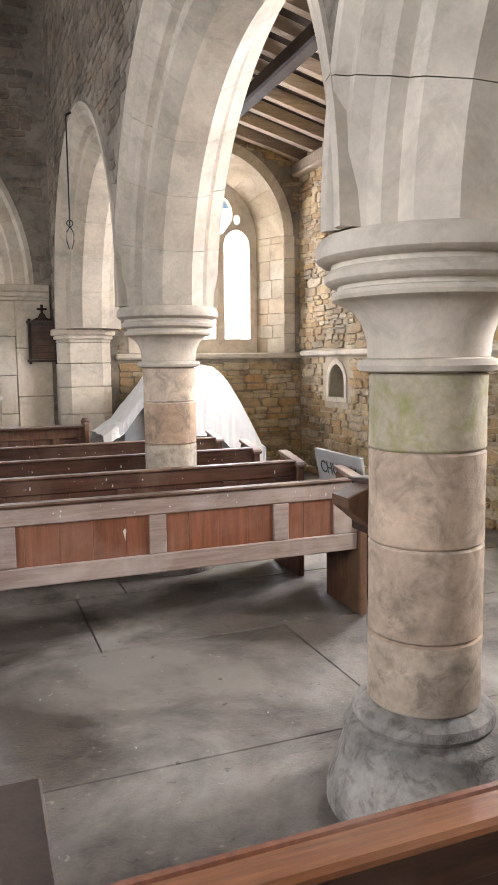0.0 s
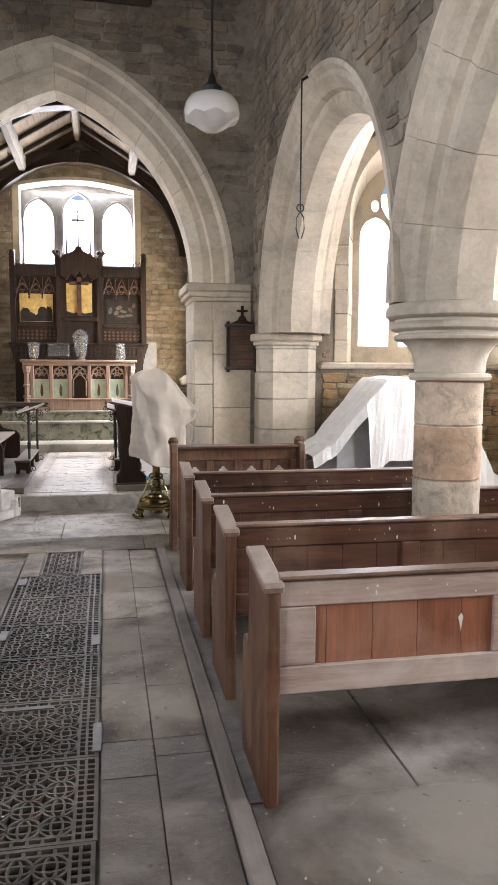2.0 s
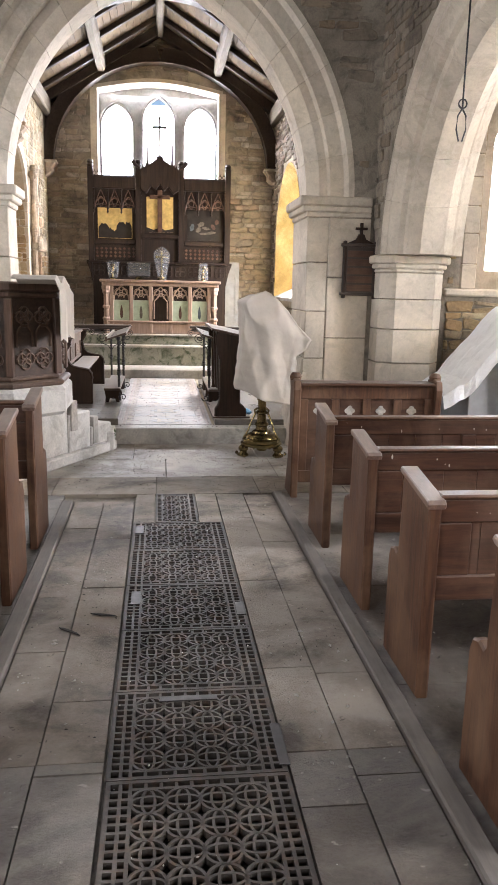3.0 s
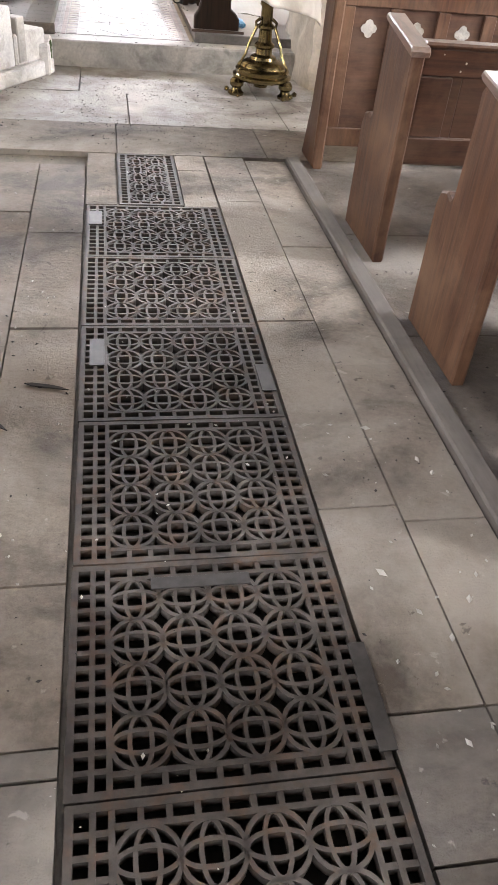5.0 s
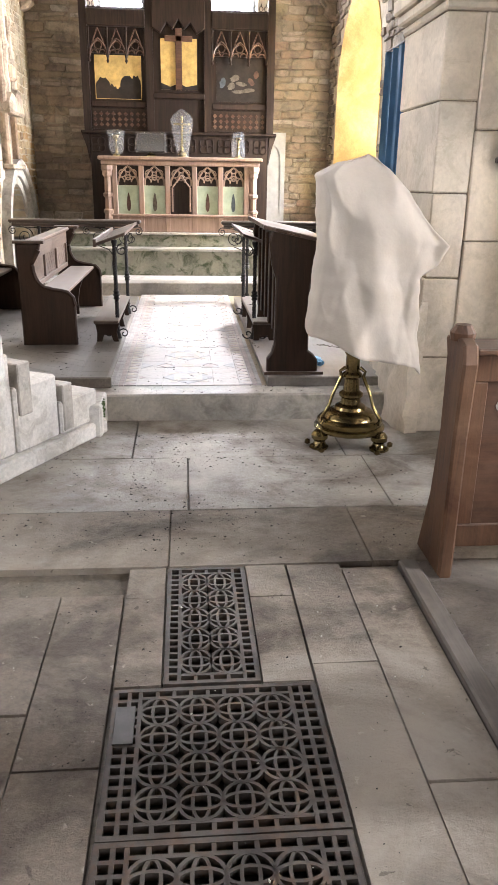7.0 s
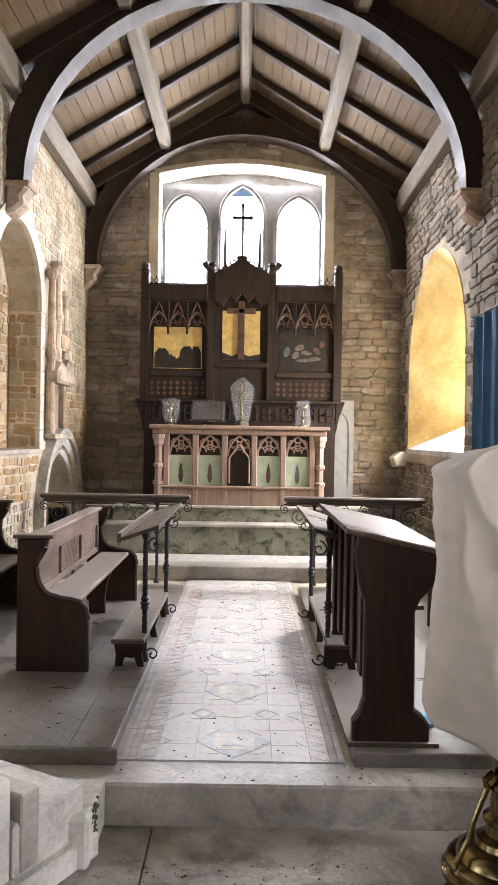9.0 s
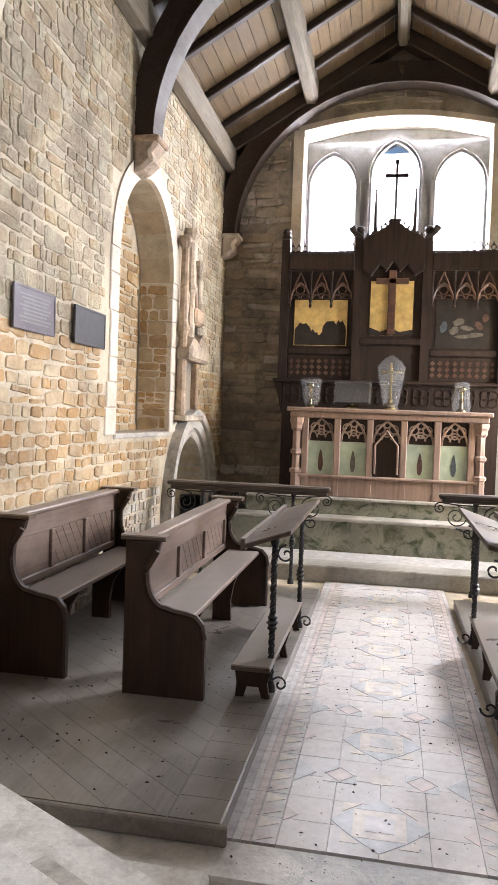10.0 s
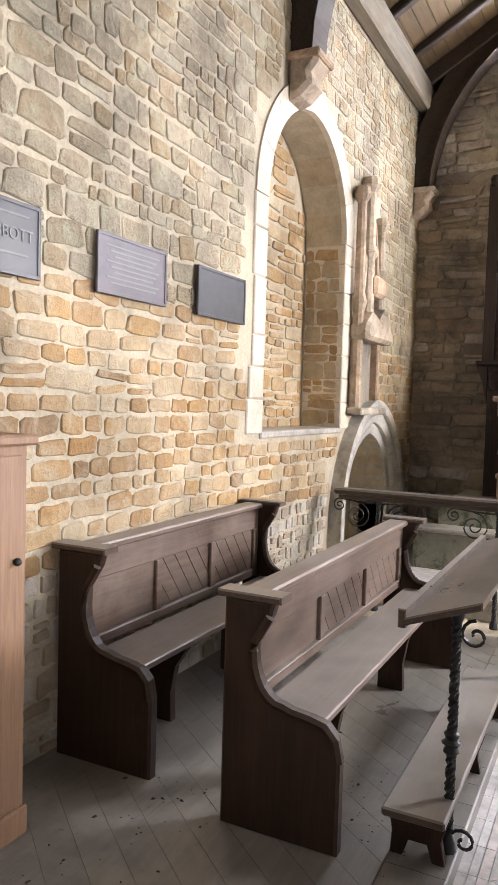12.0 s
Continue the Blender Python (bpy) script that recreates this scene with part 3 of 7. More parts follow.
ARCHES = [(0.70, 1.46, 2.05, 1.52), (4.20, 1.46, 2.05, 1.52), (7.86, 1.62, 2.05, 1.66)]

ground = structure("ground", newbox(-30, 30, -30, 45, -0.6, -0.5), M_FLAG_DARK, "dark trodden earth under and around the church", "ground")

floor = structure("floor", newbox(-4.2, 6.4, -4.6, 10.46, -0.32, -0.0295), M_MORTAR_GREY, "worn grey stone flag floor of the nave and aisle", "floor")


def arch_wall():
    hole = [(CH_C - 1.93, -0.3)] + pointed(CH_C, CH_A, CH_S, CH_R, 14, 0.45) + [(CH_C + 1.51, -0.3)]
    hole.insert(1, (CH_C - 1.93, 2.6))
    hole.insert(-1, (CH_C + 1.51, 2.6))
    win = [(4.27 - 1.06, 1.72)] + pointed(4.27, 1.06, 3.4, 1.12, 10) + [(4.27 + 1.06, 1.72)]
    outline = [(-5.0, -0.3), hole[0], *hole[1:-1], hole[-1], (6.45, -0.3), (6.45, 7.6), (-5.0, 7.6)]
    bm = bmesh.new()
    sheet_with_holes(bm, outline, [win], lambda u, z, d: (u, AY0 + d, z), AY1 - AY0)
    return structure("wall_chancel_arch", bm, M_MORTAR_GREY, "thick rubble stone wall pierced by the pointed chancel arch", "wall")


W_ARCH = arch_wall()
to_arch = lambda u, z, d: (u, AY0 + d, z)
CH_PROFILE = [(0.0, 0.2), (0.0, 0.55), (0.12, 0.68), (0.2, 0.68), (0.24, 0.765), (0.46, 0.765), (0.46, -0.012), (0.40, -0.012), (0.36, 0.03), (0.22, 0.03), (0.2, 0.09), (0.12, 0.09)]
arch_stones(W_ARCH, CH_C, CH_A, CH_S, CH_R, CH_PROFILE, to_arch, M_ASHLAR, 8)


def pier_blocks(parent, x0, x1, y0, y1, z0, z1, courses, material=M_ASHLAR, gap=0.006, bevel=0.008, seed=5):
    rnd = random.Random(seed)
    zs = [z0 + (z1 - z0) * i / courses + (rnd.uniform(-0.04, 0.04) if 0 < i < courses else 0) for i in range(courses + 1)]
    for i in range(courses):
        g = rnd.uniform(-0.004, 0.004)
        part("ashlar_block", newbox(x0 - g, x1 + g, y0 + g, y1, zs[i] + gap / 2, zs[i + 1] - gap / 2, bevel=bevel), material, parent)


# jambs of the chancel arch, with imposts
for side, face_u, back in ((-1, 1.46, AY0 + 0.42), (1, 1.49, AY1 + 0.02)):
    mid_u, out_u = face_u + 0.22, 2.055 + 0.09 * side
    xa, xb = CH_C + side * face_u, CH_C + side * mid_u
    pier_blocks(W_ARCH, min(xa, xb), max(xa, xb), AY0 - 0.02, back, 0.0, 2.42, 5, M_ASHLAR, seed=4 + side)
    xa, xb = CH_C + side * (mid_u + 0.004), CH_C + side * out_u
    pier_blocks(W_ARCH, min(xa, xb), max(xa, xb), AY0 - 0.035, AY0 + (0.1 if side > 0 else 0.41), 0.0, 2.42, 4, M_ASHLAR, seed=9 + side)
    for e0, e1, za, zb in ((-0.02, 0.02, 2.42, 2.47), (-0.06, 0.03, 2.47, 2.53), (-0.09, 0.05, 2.53, 2.62)):
        xa, xb = CH_C + side * (face_u + e0), CH_C + side * out_u
        part("impost", newbox(min(xa, xb), max(xa, xb), AY0 - e1 - 0.02, back + e1 * 0.4, za, zb, bevel=0.012), M_ASHLAR, W_ARCH)
    # broken, whitened foot of the pier
    swell = 0.19 if side < 0 else 0.10
    bm = bmesh.new()
    rings = []
    for j in range(15):
        z = 0.84 * j / 14
        bulge = swell * max(0.0, 1 - (z / 0.84) ** 2.2) ** 0.8
        ring = [(CH_C + side * (face_u + 0.04), AY0 - 0.03, z), (CH_C + side * (face_u + 0.04), back + 0.08, z)]
        for i in range(13):
            q = 1 - i / 12
            y = AY0 - 0.045 + (back + 0.12 - AY0) * q
            lump = 0.035 * noise.noise(Vector((y * 5, z * 6, 2 + side))) + 0.012 * noise.noise(Vector((y * 17, z * 19, 5)))
            x = face_u - (bulge * math.sin(math.pi * (0.12 + 0.76 * q)) ** 0.5 + (lump if bulge > 0.02 else 0) + 0.002)
            ring.append((CH_C + side * x, y, z))
        rings.append([bm.verts.new(p) for p in ring])
    for ra, rb in zip(rings, rings[1:]):
        for i in range(len(ra)):
            bm.faces.new((ra[i], ra[(i + 1) % len(ra)], rb[(i + 1) % len(ra)], rb[i]))
    bm.faces.new(rings[0][::-1])
    bm.faces.new(rings[-1])
    bmesh.ops.recalc_face_normals(bm, faces=bm.faces)
    part("plinth", bm, M_WHITE if side < 0 else M_ASHLAR, W_ARCH, smooth=True)


def arcade_z(y):
    z = 2.06
    for c, a, s, r in ARCHES:
        R = (a * a + r * r) / (2 * a)
        q = (R + 0.36) ** 2 - (abs(y - c) + R - a) ** 2
        if q > 0:
            z = max(z, s + math.sqrt(q))
    return z


def arcade_wall():
    n = 220
    low = [(-4.6 + (AY0 - 0.002 + 4.6) * i / n, arcade_z(-4.6 + (AY0 + 4.6) * i / n)) for i in range(n + 1)]
    bm = bmesh.new()
    sheet_with_holes(bm, low + [(AY0 - 0.002, 7.6), (-4.6, 7.6)], [], lambda u, z, d: (QX0 + d, u, z), QX1 - QX0)
    return structure("wall_arcade", bm, M_MORTAR_GREY, "rubble stone arcade wall over moulded arches", "wall")


W_ARC = arcade_wall()
ARC_PROFILE = [(0.0, 0.27), (0.0, 0.49), (0.08, 0.60), (0.15, 0.61), (0.17, 0.66), (0.25, 0.775), (0.36, 0.775), (0.36, -0.015), (0.32, -0.015), (0.29, 0.025), (0.25, 0.02), (0.21, 0.07), (0.17, 0.10), (0.15, 0.15), (0.08, 0.16)]
for i, (c, a, s, r) in enumerate(ARCHES):
    off = 0.003 * i
    arch_stones(W_ARC, c, a, s, r, [(e, d + (-off if d < 0.3 else off)) for e, d in ARC_PROFILE], lambda u, z, d: (QX0 + d, u, z), M_ASHLAR, 6)


def column(name, x, y, r=0.205, algae=False):
    col = thing(name, x, y, 0, "round sandstone arcade column with moulded ring capital and flared base", "column")
    tagged(col, kind="structure")
    bm = bmesh.new()
    lathe(bm, [(r + 0.15, 0), (r + 0.15, 0.06), (r + 0.135, 0.10), (r + 0.105, 0.19), (r + 0.085, 0.25), (r + 0.09, 0.28), (r + 0.075, 0.31), (r + 0.045, 0.325), (r + 0.055, 0.345), (r + 0.045, 0.375), (r + 0.005, 0.40)], 40)
    part("base", bm, M_PIER_BASE, col, "damp grey flared base", smooth=True)
    zs = [0.40, 0.66, 0.99, 1.32, 1.585]
    for i in range(4):
        bm = bmesh.new()
        lathe(bm, [(r - 0.008, zs[i] + 0.001), (r, zs[i] + 0.009), (r - 0.002, (zs[i] + zs[i + 1]) / 2), (r, zs[i + 1] - 0.009), (r - 0.008, zs[i + 1] - 0.001)], 40)
        part("drum", bm, M_ALGAE if algae and i == 3 else M_PIER, col, "green algae-stained drum" if algae and i == 3 else "", smooth=True)
    bm = bmesh.new()
    lathe(bm, [(r, 1.586), (r + 0.035, 1.592), (r + 0.045, 1.61), (r + 0.035, 1.63), (r + 0.005, 1.636)], 40)
    part("neck_ring", bm, M_ASHLAR, col, smooth=True)
    bm = bmesh.new()
    lathe(bm, [(r + 0.005, 1.637), (r + 0.010, 1.70), (r + 0.024, 1.75), (r + 0.05, 1.79), (r + 0.088, 1.822), (r + 0.112, 1.826), (r + 0.132, 1.834), (r + 0.136, 1.848), (r + 0.128, 1.862), (r + 0.112, 1.868), (r + 0.112, 1.882), (r + 0.142, 1.886), (r + 0.156, 1.898), (r + 0.158, 1.918), (r + 0.146, 1.934), (r + 0.134, 1.938), (r + 0.134, 1.954), (r + 0.168, 1.958), (r + 0.186, 1.972), (r + 0.190, 2.000), (r + 0.182, 2.026), (r + 0.160, 2.045), (0.05, 2.05)], 48)
    part("capital", bm, M_ASHLAR, col, "pale moulded capital", smooth=True)
    # springing block
    bm = bmesh.new()
    prism(bm, [(-0.24, -0.15), (-0.14, -0.25), (0.14, -0.25), (0.24, -0.15), (0.24, 0.15), (0.14, 0.25), (-0.14, 0.25), (-0.24, 0.15)], 'z', 2.05, 2.2, bevel=0.01)
    part("springer", bm, M_ASHLAR, col)
    return col


column("column_1", 2.46, 2.47, algae=True)
column("column_2", 2.46, 5.95)
column("column_3", 2.46, -1.05)


def respond():
    ob = thing("respond", 2.42, 9.97, 0, "pale ashlar half pier carrying the last arcade arch", "pier")
    tagged(ob, kind="structure")
    poly = [(-0.33, 0.2), (-0.33, -0.06), (-0.2, -0.2), (0.2, -0.2), (0.33, -0.06), (0.33, 0.2)]
    zs = [0.0, 0.3, 0.62, 0.98, 1.32, 1.62, 1.88]
    for i in range(6):
        bm = bmesh.new()
        k = 1.22 if i == 0 else 1.0
        prism(bm, [(x * k, y if y > 0.1 else y * k) for x, y in poly], 'z', zs[i] + 0.003, zs[i + 1] - 0.003, bevel=0.006)
        part("ashlar_block", bm, M_ASHLAR, ob)
    for k, za, zb in ((1.02, 1.88, 1.92), (1.10, 1.92, 1.97), (1.2, 1.97, 2.05)):
        bm = bmesh.new()
        prism(bm, [(x * k, y if y > 0.1 else y * k) for x, y in poly], 'z', za, zb, bevel=0.012)
        part("impost", bm, M_ASHLAR, ob)
    bm = bmesh.new()
    prism(bm, poly, 'z', 2.05, 2.4, bevel=0.01)
    part("springer", bm, M_ASHLAR, ob)


respond()


# aisle walls, nave closing walls, ceilings
def aisle_south():
    hole = lambda c: [(c - 0.95, 1.95)] + pointed(c, 0.95, 3.0, 1.0, 10) + [(c + 0.95, 1.95)]
    n1 = [(8.84, 1.13)] + pointed(9.05, 0.21, 1.33, 0.24, 6) + [(9.27, 1.13)]
    n2 = [(7.45, 1.1), (8.0, 1.1), (8.0, 1.56), (7.45, 1.56)]
    bm = bmesh.new()
    sheet_with_holes(bm, [(-4.6, -0.3), (AY0, -0.3), (AY0, 5.4), (-4.6, 5.4)], [hole(6.7), hole(2.4), n1, n2], lambda u, z, d: (ASX + d, u, z), 0.8)
    return structure("wall_aisle_south", bm, M_MORTAR, "lime-mortared rubble south wall of the aisle with two small niches", "wall")


W_AS = aisle_south()
part("niche_back", newbox(ASX + 0.25, ASX + 0.5, 7.3, 9.4, 1.0, 1.75), M_PLASTER, W_AS)
for c in (6.7, 2.4):
    bm = bmesh.new()
    ring_sweep(bm, c, 0.95, 3.0, 1.0, [(0.0, -0.01), (0.0, 0.78), (-0.25, 0.78)], lambda u, z, d: (ASX + d, u, z), 10, foot=1.05)
    part("splayed_reveal", bm, M_YELLOW, W_AS)
    bm = bmesh.new()
    ring_sweep(bm, c, 0.95, 3.0, 1.0, [(0.0, -0.012), (0.0, 0.1), (0.16, 0.1), (0.16, -0.012)], lambda u, z, d: (ASX + d, u, z), 10, foot=1.05)
    part("window_surround", bm, M_ASHLAR, W_AS)
for (u0, u1, z0, z1) in ((7.40, 8.06, 1.02, 1.10), (7.40, 8.06, 1.56, 1.62), (8.0, 8.06, 1.1, 1.56), (8.76, 9.34, 1.06, 1.13)):
    part("niche_dressing", newbox(ASX - 0.014, ASX + 0.1, u0, u1, z0, z1, bevel=0.008), M_ASHLAR, W_AS)
bm = bmesh.new()
ring_sweep(bm, 9.055, 0.215, 1.33, 0.24, [(0.0, -0.014), (0.0, 0.12), (0.07, 0.12), (0.07, -0.014)], lambda u, z, d: (ASX + d, u, z), 8, foot=0.2)
part("niche_dressing", bm, M_ASHLAR, W_AS)
structure("string_course", newbox(ASX - 0.06, ASX + 0.02, -4.5, AY0 - 0.07, 1.68, 1.76, bevel=0.02), M_ASHLAR, "pale moulded string course along the aisle wall", "trim")
structure("string_course", newbox(QX1 + 0.02, ASX, AY0 - 0.06, AY0 + 0.02, 1.66, 1.74, bevel=0.02), M_ASHLAR, "pale moulded string course under the aisle window", "trim")
structure("wall_west", newbox(-5.0, 6.45, -5.3, -4.6, -0.3, 2.6), M_PLASTER, "plain limewashed west wall", "wall")
structure("wall_west_upper", newbox(-5.0, 6.45, -5.3, -4.6, 5.4, 7.6), M_PLASTER, "plain limewashed west wall", "wall")
# gap between these two unseen pieces is left for the added west lamp
structure("wall_west_side", newbox(-5.0, -1.4, -5.3, -4.6, 2.6, 5.4), M_PLASTER, "plain limewashed west wall", "wall")
structure("wall_west_side", newbox(1.2, 6.45, -5.3, -4.6, 2.6, 5.4), M_PLASTER, "plain limewashed west wall", "wall")
bm = bmesh.new()
# unseen wall; its three openings are added to let the north lamps in
sheet_with_holes(bm, [(-4.6, -0.3), (AY0, -0.3), (AY0, 7.6), (-4.6, 7.6)], [[(c - 0.9, 1.8), (c + 0.9, 1.8), (c + 0.9, 3.9), (c - 0.9, 3.9)] for c in (0.4, 4.2, 8.7)], lambda u, z, d: (-4.2 - d, u, z), 0.6)
structure("wall_nave_north", bm, M_PLASTER, "plain limewashed north wall of the nave", "wall")
structure("ceiling_nave", newbox(-5.0, QX1, -5.3, AY1, 7.6, 7.8), M_AISLE_CEIL, "dark boarded nave ceiling", "ceiling")


def aisle_ceiling():
    # lean-to: 4.42 at the south wall, 5.25 at the arcade
    zz = lambda x: 4.52 + (ASX - x) * 0.27
    bm = bmesh.new()
    prism(bm, [(QX1, zz(QX1)), (6.4, zz(6.4)), (6.4, zz(6.4) + 0.15), (QX1, zz(QX1) + 0.15)], 'y', -4.6, AY0)
    c = structure("ceiling_aisle", bm, M_AISLE_CEIL, "dark boarded lean-to aisle ceiling with pale rafters", "ceiling")
    bm = bmesh.new()
    y = AY0 - 0.12
    while y > -4.5:
        prism(bm, [(QX1, zz(QX1) - 0.14), (ASX, zz(ASX) - 0.14), (ASX, zz(ASX)), (QX1, zz(QX1))], 'y', y - 0.1, y)
        y -= 0.46
    part("rafters", bm, M_AISLE_RAFTER, c)
    bm = bmesh.new()
    box(bm, 4.14, 4.32, -4.6, AY0, zz(4.2) - 0.30, zz(4.2) - 0.12, bevel=0.025)
    part("purlin", bm, M_BEAM, c)
    bm = bmesh.new()
    box(bm, ASX - 0.14, ASX + 0.02, -4.6, AY0, 4.22, 4.40, bevel=0.02)
    part("wall_plate", bm, M_AISLE_RAFTER, c)


aisle_ceiling()


# chancel shell
def chancel_north():
    niche = [(14.47 - 0.73, 1.5)] + pointed(14.47, 0.73, 2.98, 0.76, 10)[0:] + [(14.47 + 0.73, 1.5)]
    tomb = [(15.95 - 0.62, 0.3)] + pointed(15.95, 0.62, 0.75, 0.70, 8) + [(15.95 + 0.62, 0.3)]
    bm = bmesh.new()
    sheet_with_holes(bm, [(AY1, -0.3), (EY + 0.8, -0.3), (EY + 0.8, 5.3), (AY1, 5.3)], [niche, tomb], lambda u, z, d: (NX - d, u, z), 0.34)
    w = structure("wall_chancel_north", bm, M_MORTAR, "warm ochre rubble chancel wall with a blocked arched window recess", "wall")
    part("wall_core", newbox(NX - 0.9, NX - 0.345, AY1, EY + 0.8, -0.3, 5.3), M_MORTAR, w)
    to3 = lambda u, z, d: (NX - d, u, z)
    arch_stones(w, 14.47, 0.73, 2.98, 0.76, [(-0.004, -0.014), (-0.004, 0.03), (0.17, 0.03), (0.17, -0.014)], to3, M_ASHLAR, 4)
    arch_stones(w, 14.47, 0.73, 2.98, 0.76, [(-0.004, 0.034), (-0.004, 0.33), (0.17, 0.33), (0.17, 0.034)], to3, M_SPLAY, 5, name="soffit_stone")
    rnd = random.Random(8)
    for c in (14.47 - 0.73 - 0.085, 14.47 + 0.73 + 0.085):
        z = 1.5
        while z < 2.97:
            h = min(rnd.uniform(0.18, 0.36), 2.98 - z)
            e = rnd.uniform(-0.03, 0.05)
            part("jamb_stone", newbox(NX - 0.33, NX + 0.014, c - 0.085 - (e if c < 14 else 0.005), c + 0.085 + (e if c > 14 else 0.005), z + 0.003, z + h - 0.003, bevel=0.008), M_ASHLAR, w)
            z += h
    part("niche_sill", newbox(NX - 0.34, NX + 0.02, 13.72, 15.22, 1.47, 1.515, bevel=0.01), M_STEP, w)
    # tomb recess surround
    for e0, e1, d0, d1 in ((0.0, 0.10, 0.25, -0.03), (0.10, 0.22, 0.1, -0.07), (0.22, 0.30, 0.05, -0.11)):
        bm = bmesh.new()
        ring_sweep(bm, 15.95, 0.62, 0.75, 0.70, [(e0, d0), (e1, d0), (e1, d1), ((e0 + e1) / 2, d1 - 0.015), (e0, d1)], to3, 10, foot=0.35)
        part("recess_moulding", bm, M_STEP, w)
    return w


W_N = chancel_north()


def chancel_south():
    win = [(15.7 - 1.24, 1.54)] + pointed(15.7, 1.24, 2.55, 1.28, 10) + [(15.7 + 1.24, 1.54)]
    door = [(11.45, 0.2), (13.2, 0.2), (13.2, 2.5), (12.9, 2.75), (11.75, 2.75), (11.45, 2.5)]
    bm = bmesh.new()
    sheet_with_holes(bm, [(AY1, -0.3), (EY + 0.8, -0.3), (EY + 0.8, 5.3), (AY1, 5.3)], [win, door], lambda u, z, d: (SX + d, u, z), 0.85)
    w = structure("wall_chancel_south", bm, M_MORTAR, "rubble south chancel wall with a deep ochre-washed window splay", "wall")
    to3 = lambda u, z, d: (SX + d, u, z)
    bm = bmesh.new()
    ring_sweep(bm, 15.7, 1.24, 2.55, 1.28, [(0.0, -0.01), (0.0, 0.83), (-0.72, 0.83)], to3, 12, foot=1.01)
    part("splayed_reveal", bm, M_YELLOW, w)
    bm = bmesh.new()
    prism(bm, [(SX - 0.02, 1.5), (SX - 0.02, 1.56), (SX + 0.84, 2.0), (SX + 0.84, 1.5)], 'y', 14.47, 16.93)
    part("sloping_sill", bm, M_WHITE, w)
    part("door_reveal", newbox(SX - 0.012, SX + 0.84, 13.1, 13.25, 0.2, 2.6), M_YELLOW, w)
    part("door_reveal", newbox(SX - 0.012, SX + 0.84, 11.4, 11.5, 0.2, 2.6), M_YELLOW, w)
    bm = bmesh.new()
    prism(bm, [(SX - 0.16, 1.32), (SX + 0.02, 1.32), (SX + 0.02, 1.52), (SX - 0.1, 1.52), (SX - 0.2, 1.44)], 'y', 16.95, 17.25, bevel=0.02)
    part("broken_bracket", bm, M_ASHLAR, w)
    return w


W_S = chancel_south()


def chancel_east():
    top = [(-1.34 + 2.42 * i / 10, 5.30 + 0.16 * math.sin(math.pi * i / 10)) for i in range(11)]
    hole = [(-1.34, 3.55)] + top + [(1.08, 3.55)]
    bm = bmesh.new()
    sheet_with_holes(bm, [(NX - 0.9, -0.3), (SX + 0.9, -0.3), (SX + 0.9, 7.2), (NX - 0.9, 7.2)], [hole], lambda u, z, d: (u, EY + d, z), 0.8)
    w = structure("wall_chancel_east", bm, M_MORTAR_GREY, "dark rubble east wall round a three-light window", "wall")
    for x0, x1 in ((-1.40, -1.27), (1.01, 1.14)):
        bm = bmesh.new()
        prism(bm, [(x0, EY - 0.012), (x1, EY - 0.012), ((x0 + x1) / 2 + (0.06 if x0 < 0 else -0.06), EY + 0.5), (x0, EY + 0.5)] if x0 < 0 else [(x0, EY - 0.012), (x1, EY - 0.012), (x1, EY + 0.5), ((x0 + x1) / 2 - 0.06, EY + 0.5)], 'z', 3.55, 5.30)
        part("window_jamb", bm, M_ASHLAR, w)
    bm = bmesh.new()
    prism(bm, [(u, z - 0.02) for u, z in top] + [(u, z + 0.05) for u, z in top[::-1]], 'y', EY - 0.012, EY + 0.5)
    part("window_lintel", bm, M_ASHLAR, w)
    return w


W_E = chancel_east()


def lancet(c, hw, base, spring, rise, n=7):
    return [(c - hw, base)] + pointed(c, hw, spring, rise, n) + [(c + hw, base)]


def window(name, frame_outline, lights, to3, depth, label, bars=(), material=None):
    w = thing(name, 0, 0, 0, label, "window")
    tagged(w, kind="structure")
    bm = bmesh.new()
    sheet_with_holes(bm, frame_outline, lights, to3, depth)
    part("tracery", bm, material or M_ASHLAR, w)
    for loop in lights:
        bm = bmesh.new()
        a = [bm.verts.new(to3(u, z, depth * 0.6)) for u, z in loop]
        b = [bm.verts.new(to3(u, z, depth * 0.6 + 0.004)) for u, z in loop]
        bm.faces.new(a)
        bm.faces.new(b[::-1])
        for i in range(len(a)):
            bm.faces.new((a[i], a[(i + 1) % len(a)], b[(i + 1) % len(a)], b[i]))
        p = part("pane", bm, M_GLASS, w)
        p.visible_shadow = False
    for u0, u1, z in bars:
        bm = bmesh.new()
        tube(bm, [to3(u0, z, depth * 0.4), to3(u1, z, depth * 0.4)], 0.008, 6)
        part("saddle_bar", bm, M_BLACKIRON, w)
    return w


E_LIGHTS = [lancet(-0.93, 0.295, 3.62, 4.72, 0.40), lancet(-0.13, 0.30, 3.62, 4.85, 0.42), lancet(0.675, 0.30, 3.62, 4.72, 0.40)]
window("window_1", [(-1.34, 3.5), (1.08, 3.5), (1.08, 5.52), (-1.34, 5.52)], E_LIGHTS, lambda u, z, d: (u, EY + 0.42 + d, z), 0.14, "three-light pointed stone window with clear leaded glass, bright with daylight",
       [(c - 0.3, c + 0.3, z) for c in (-0.93, -0.13, 0.675) for z in (4.0, 4.68)], M_TRACERY)
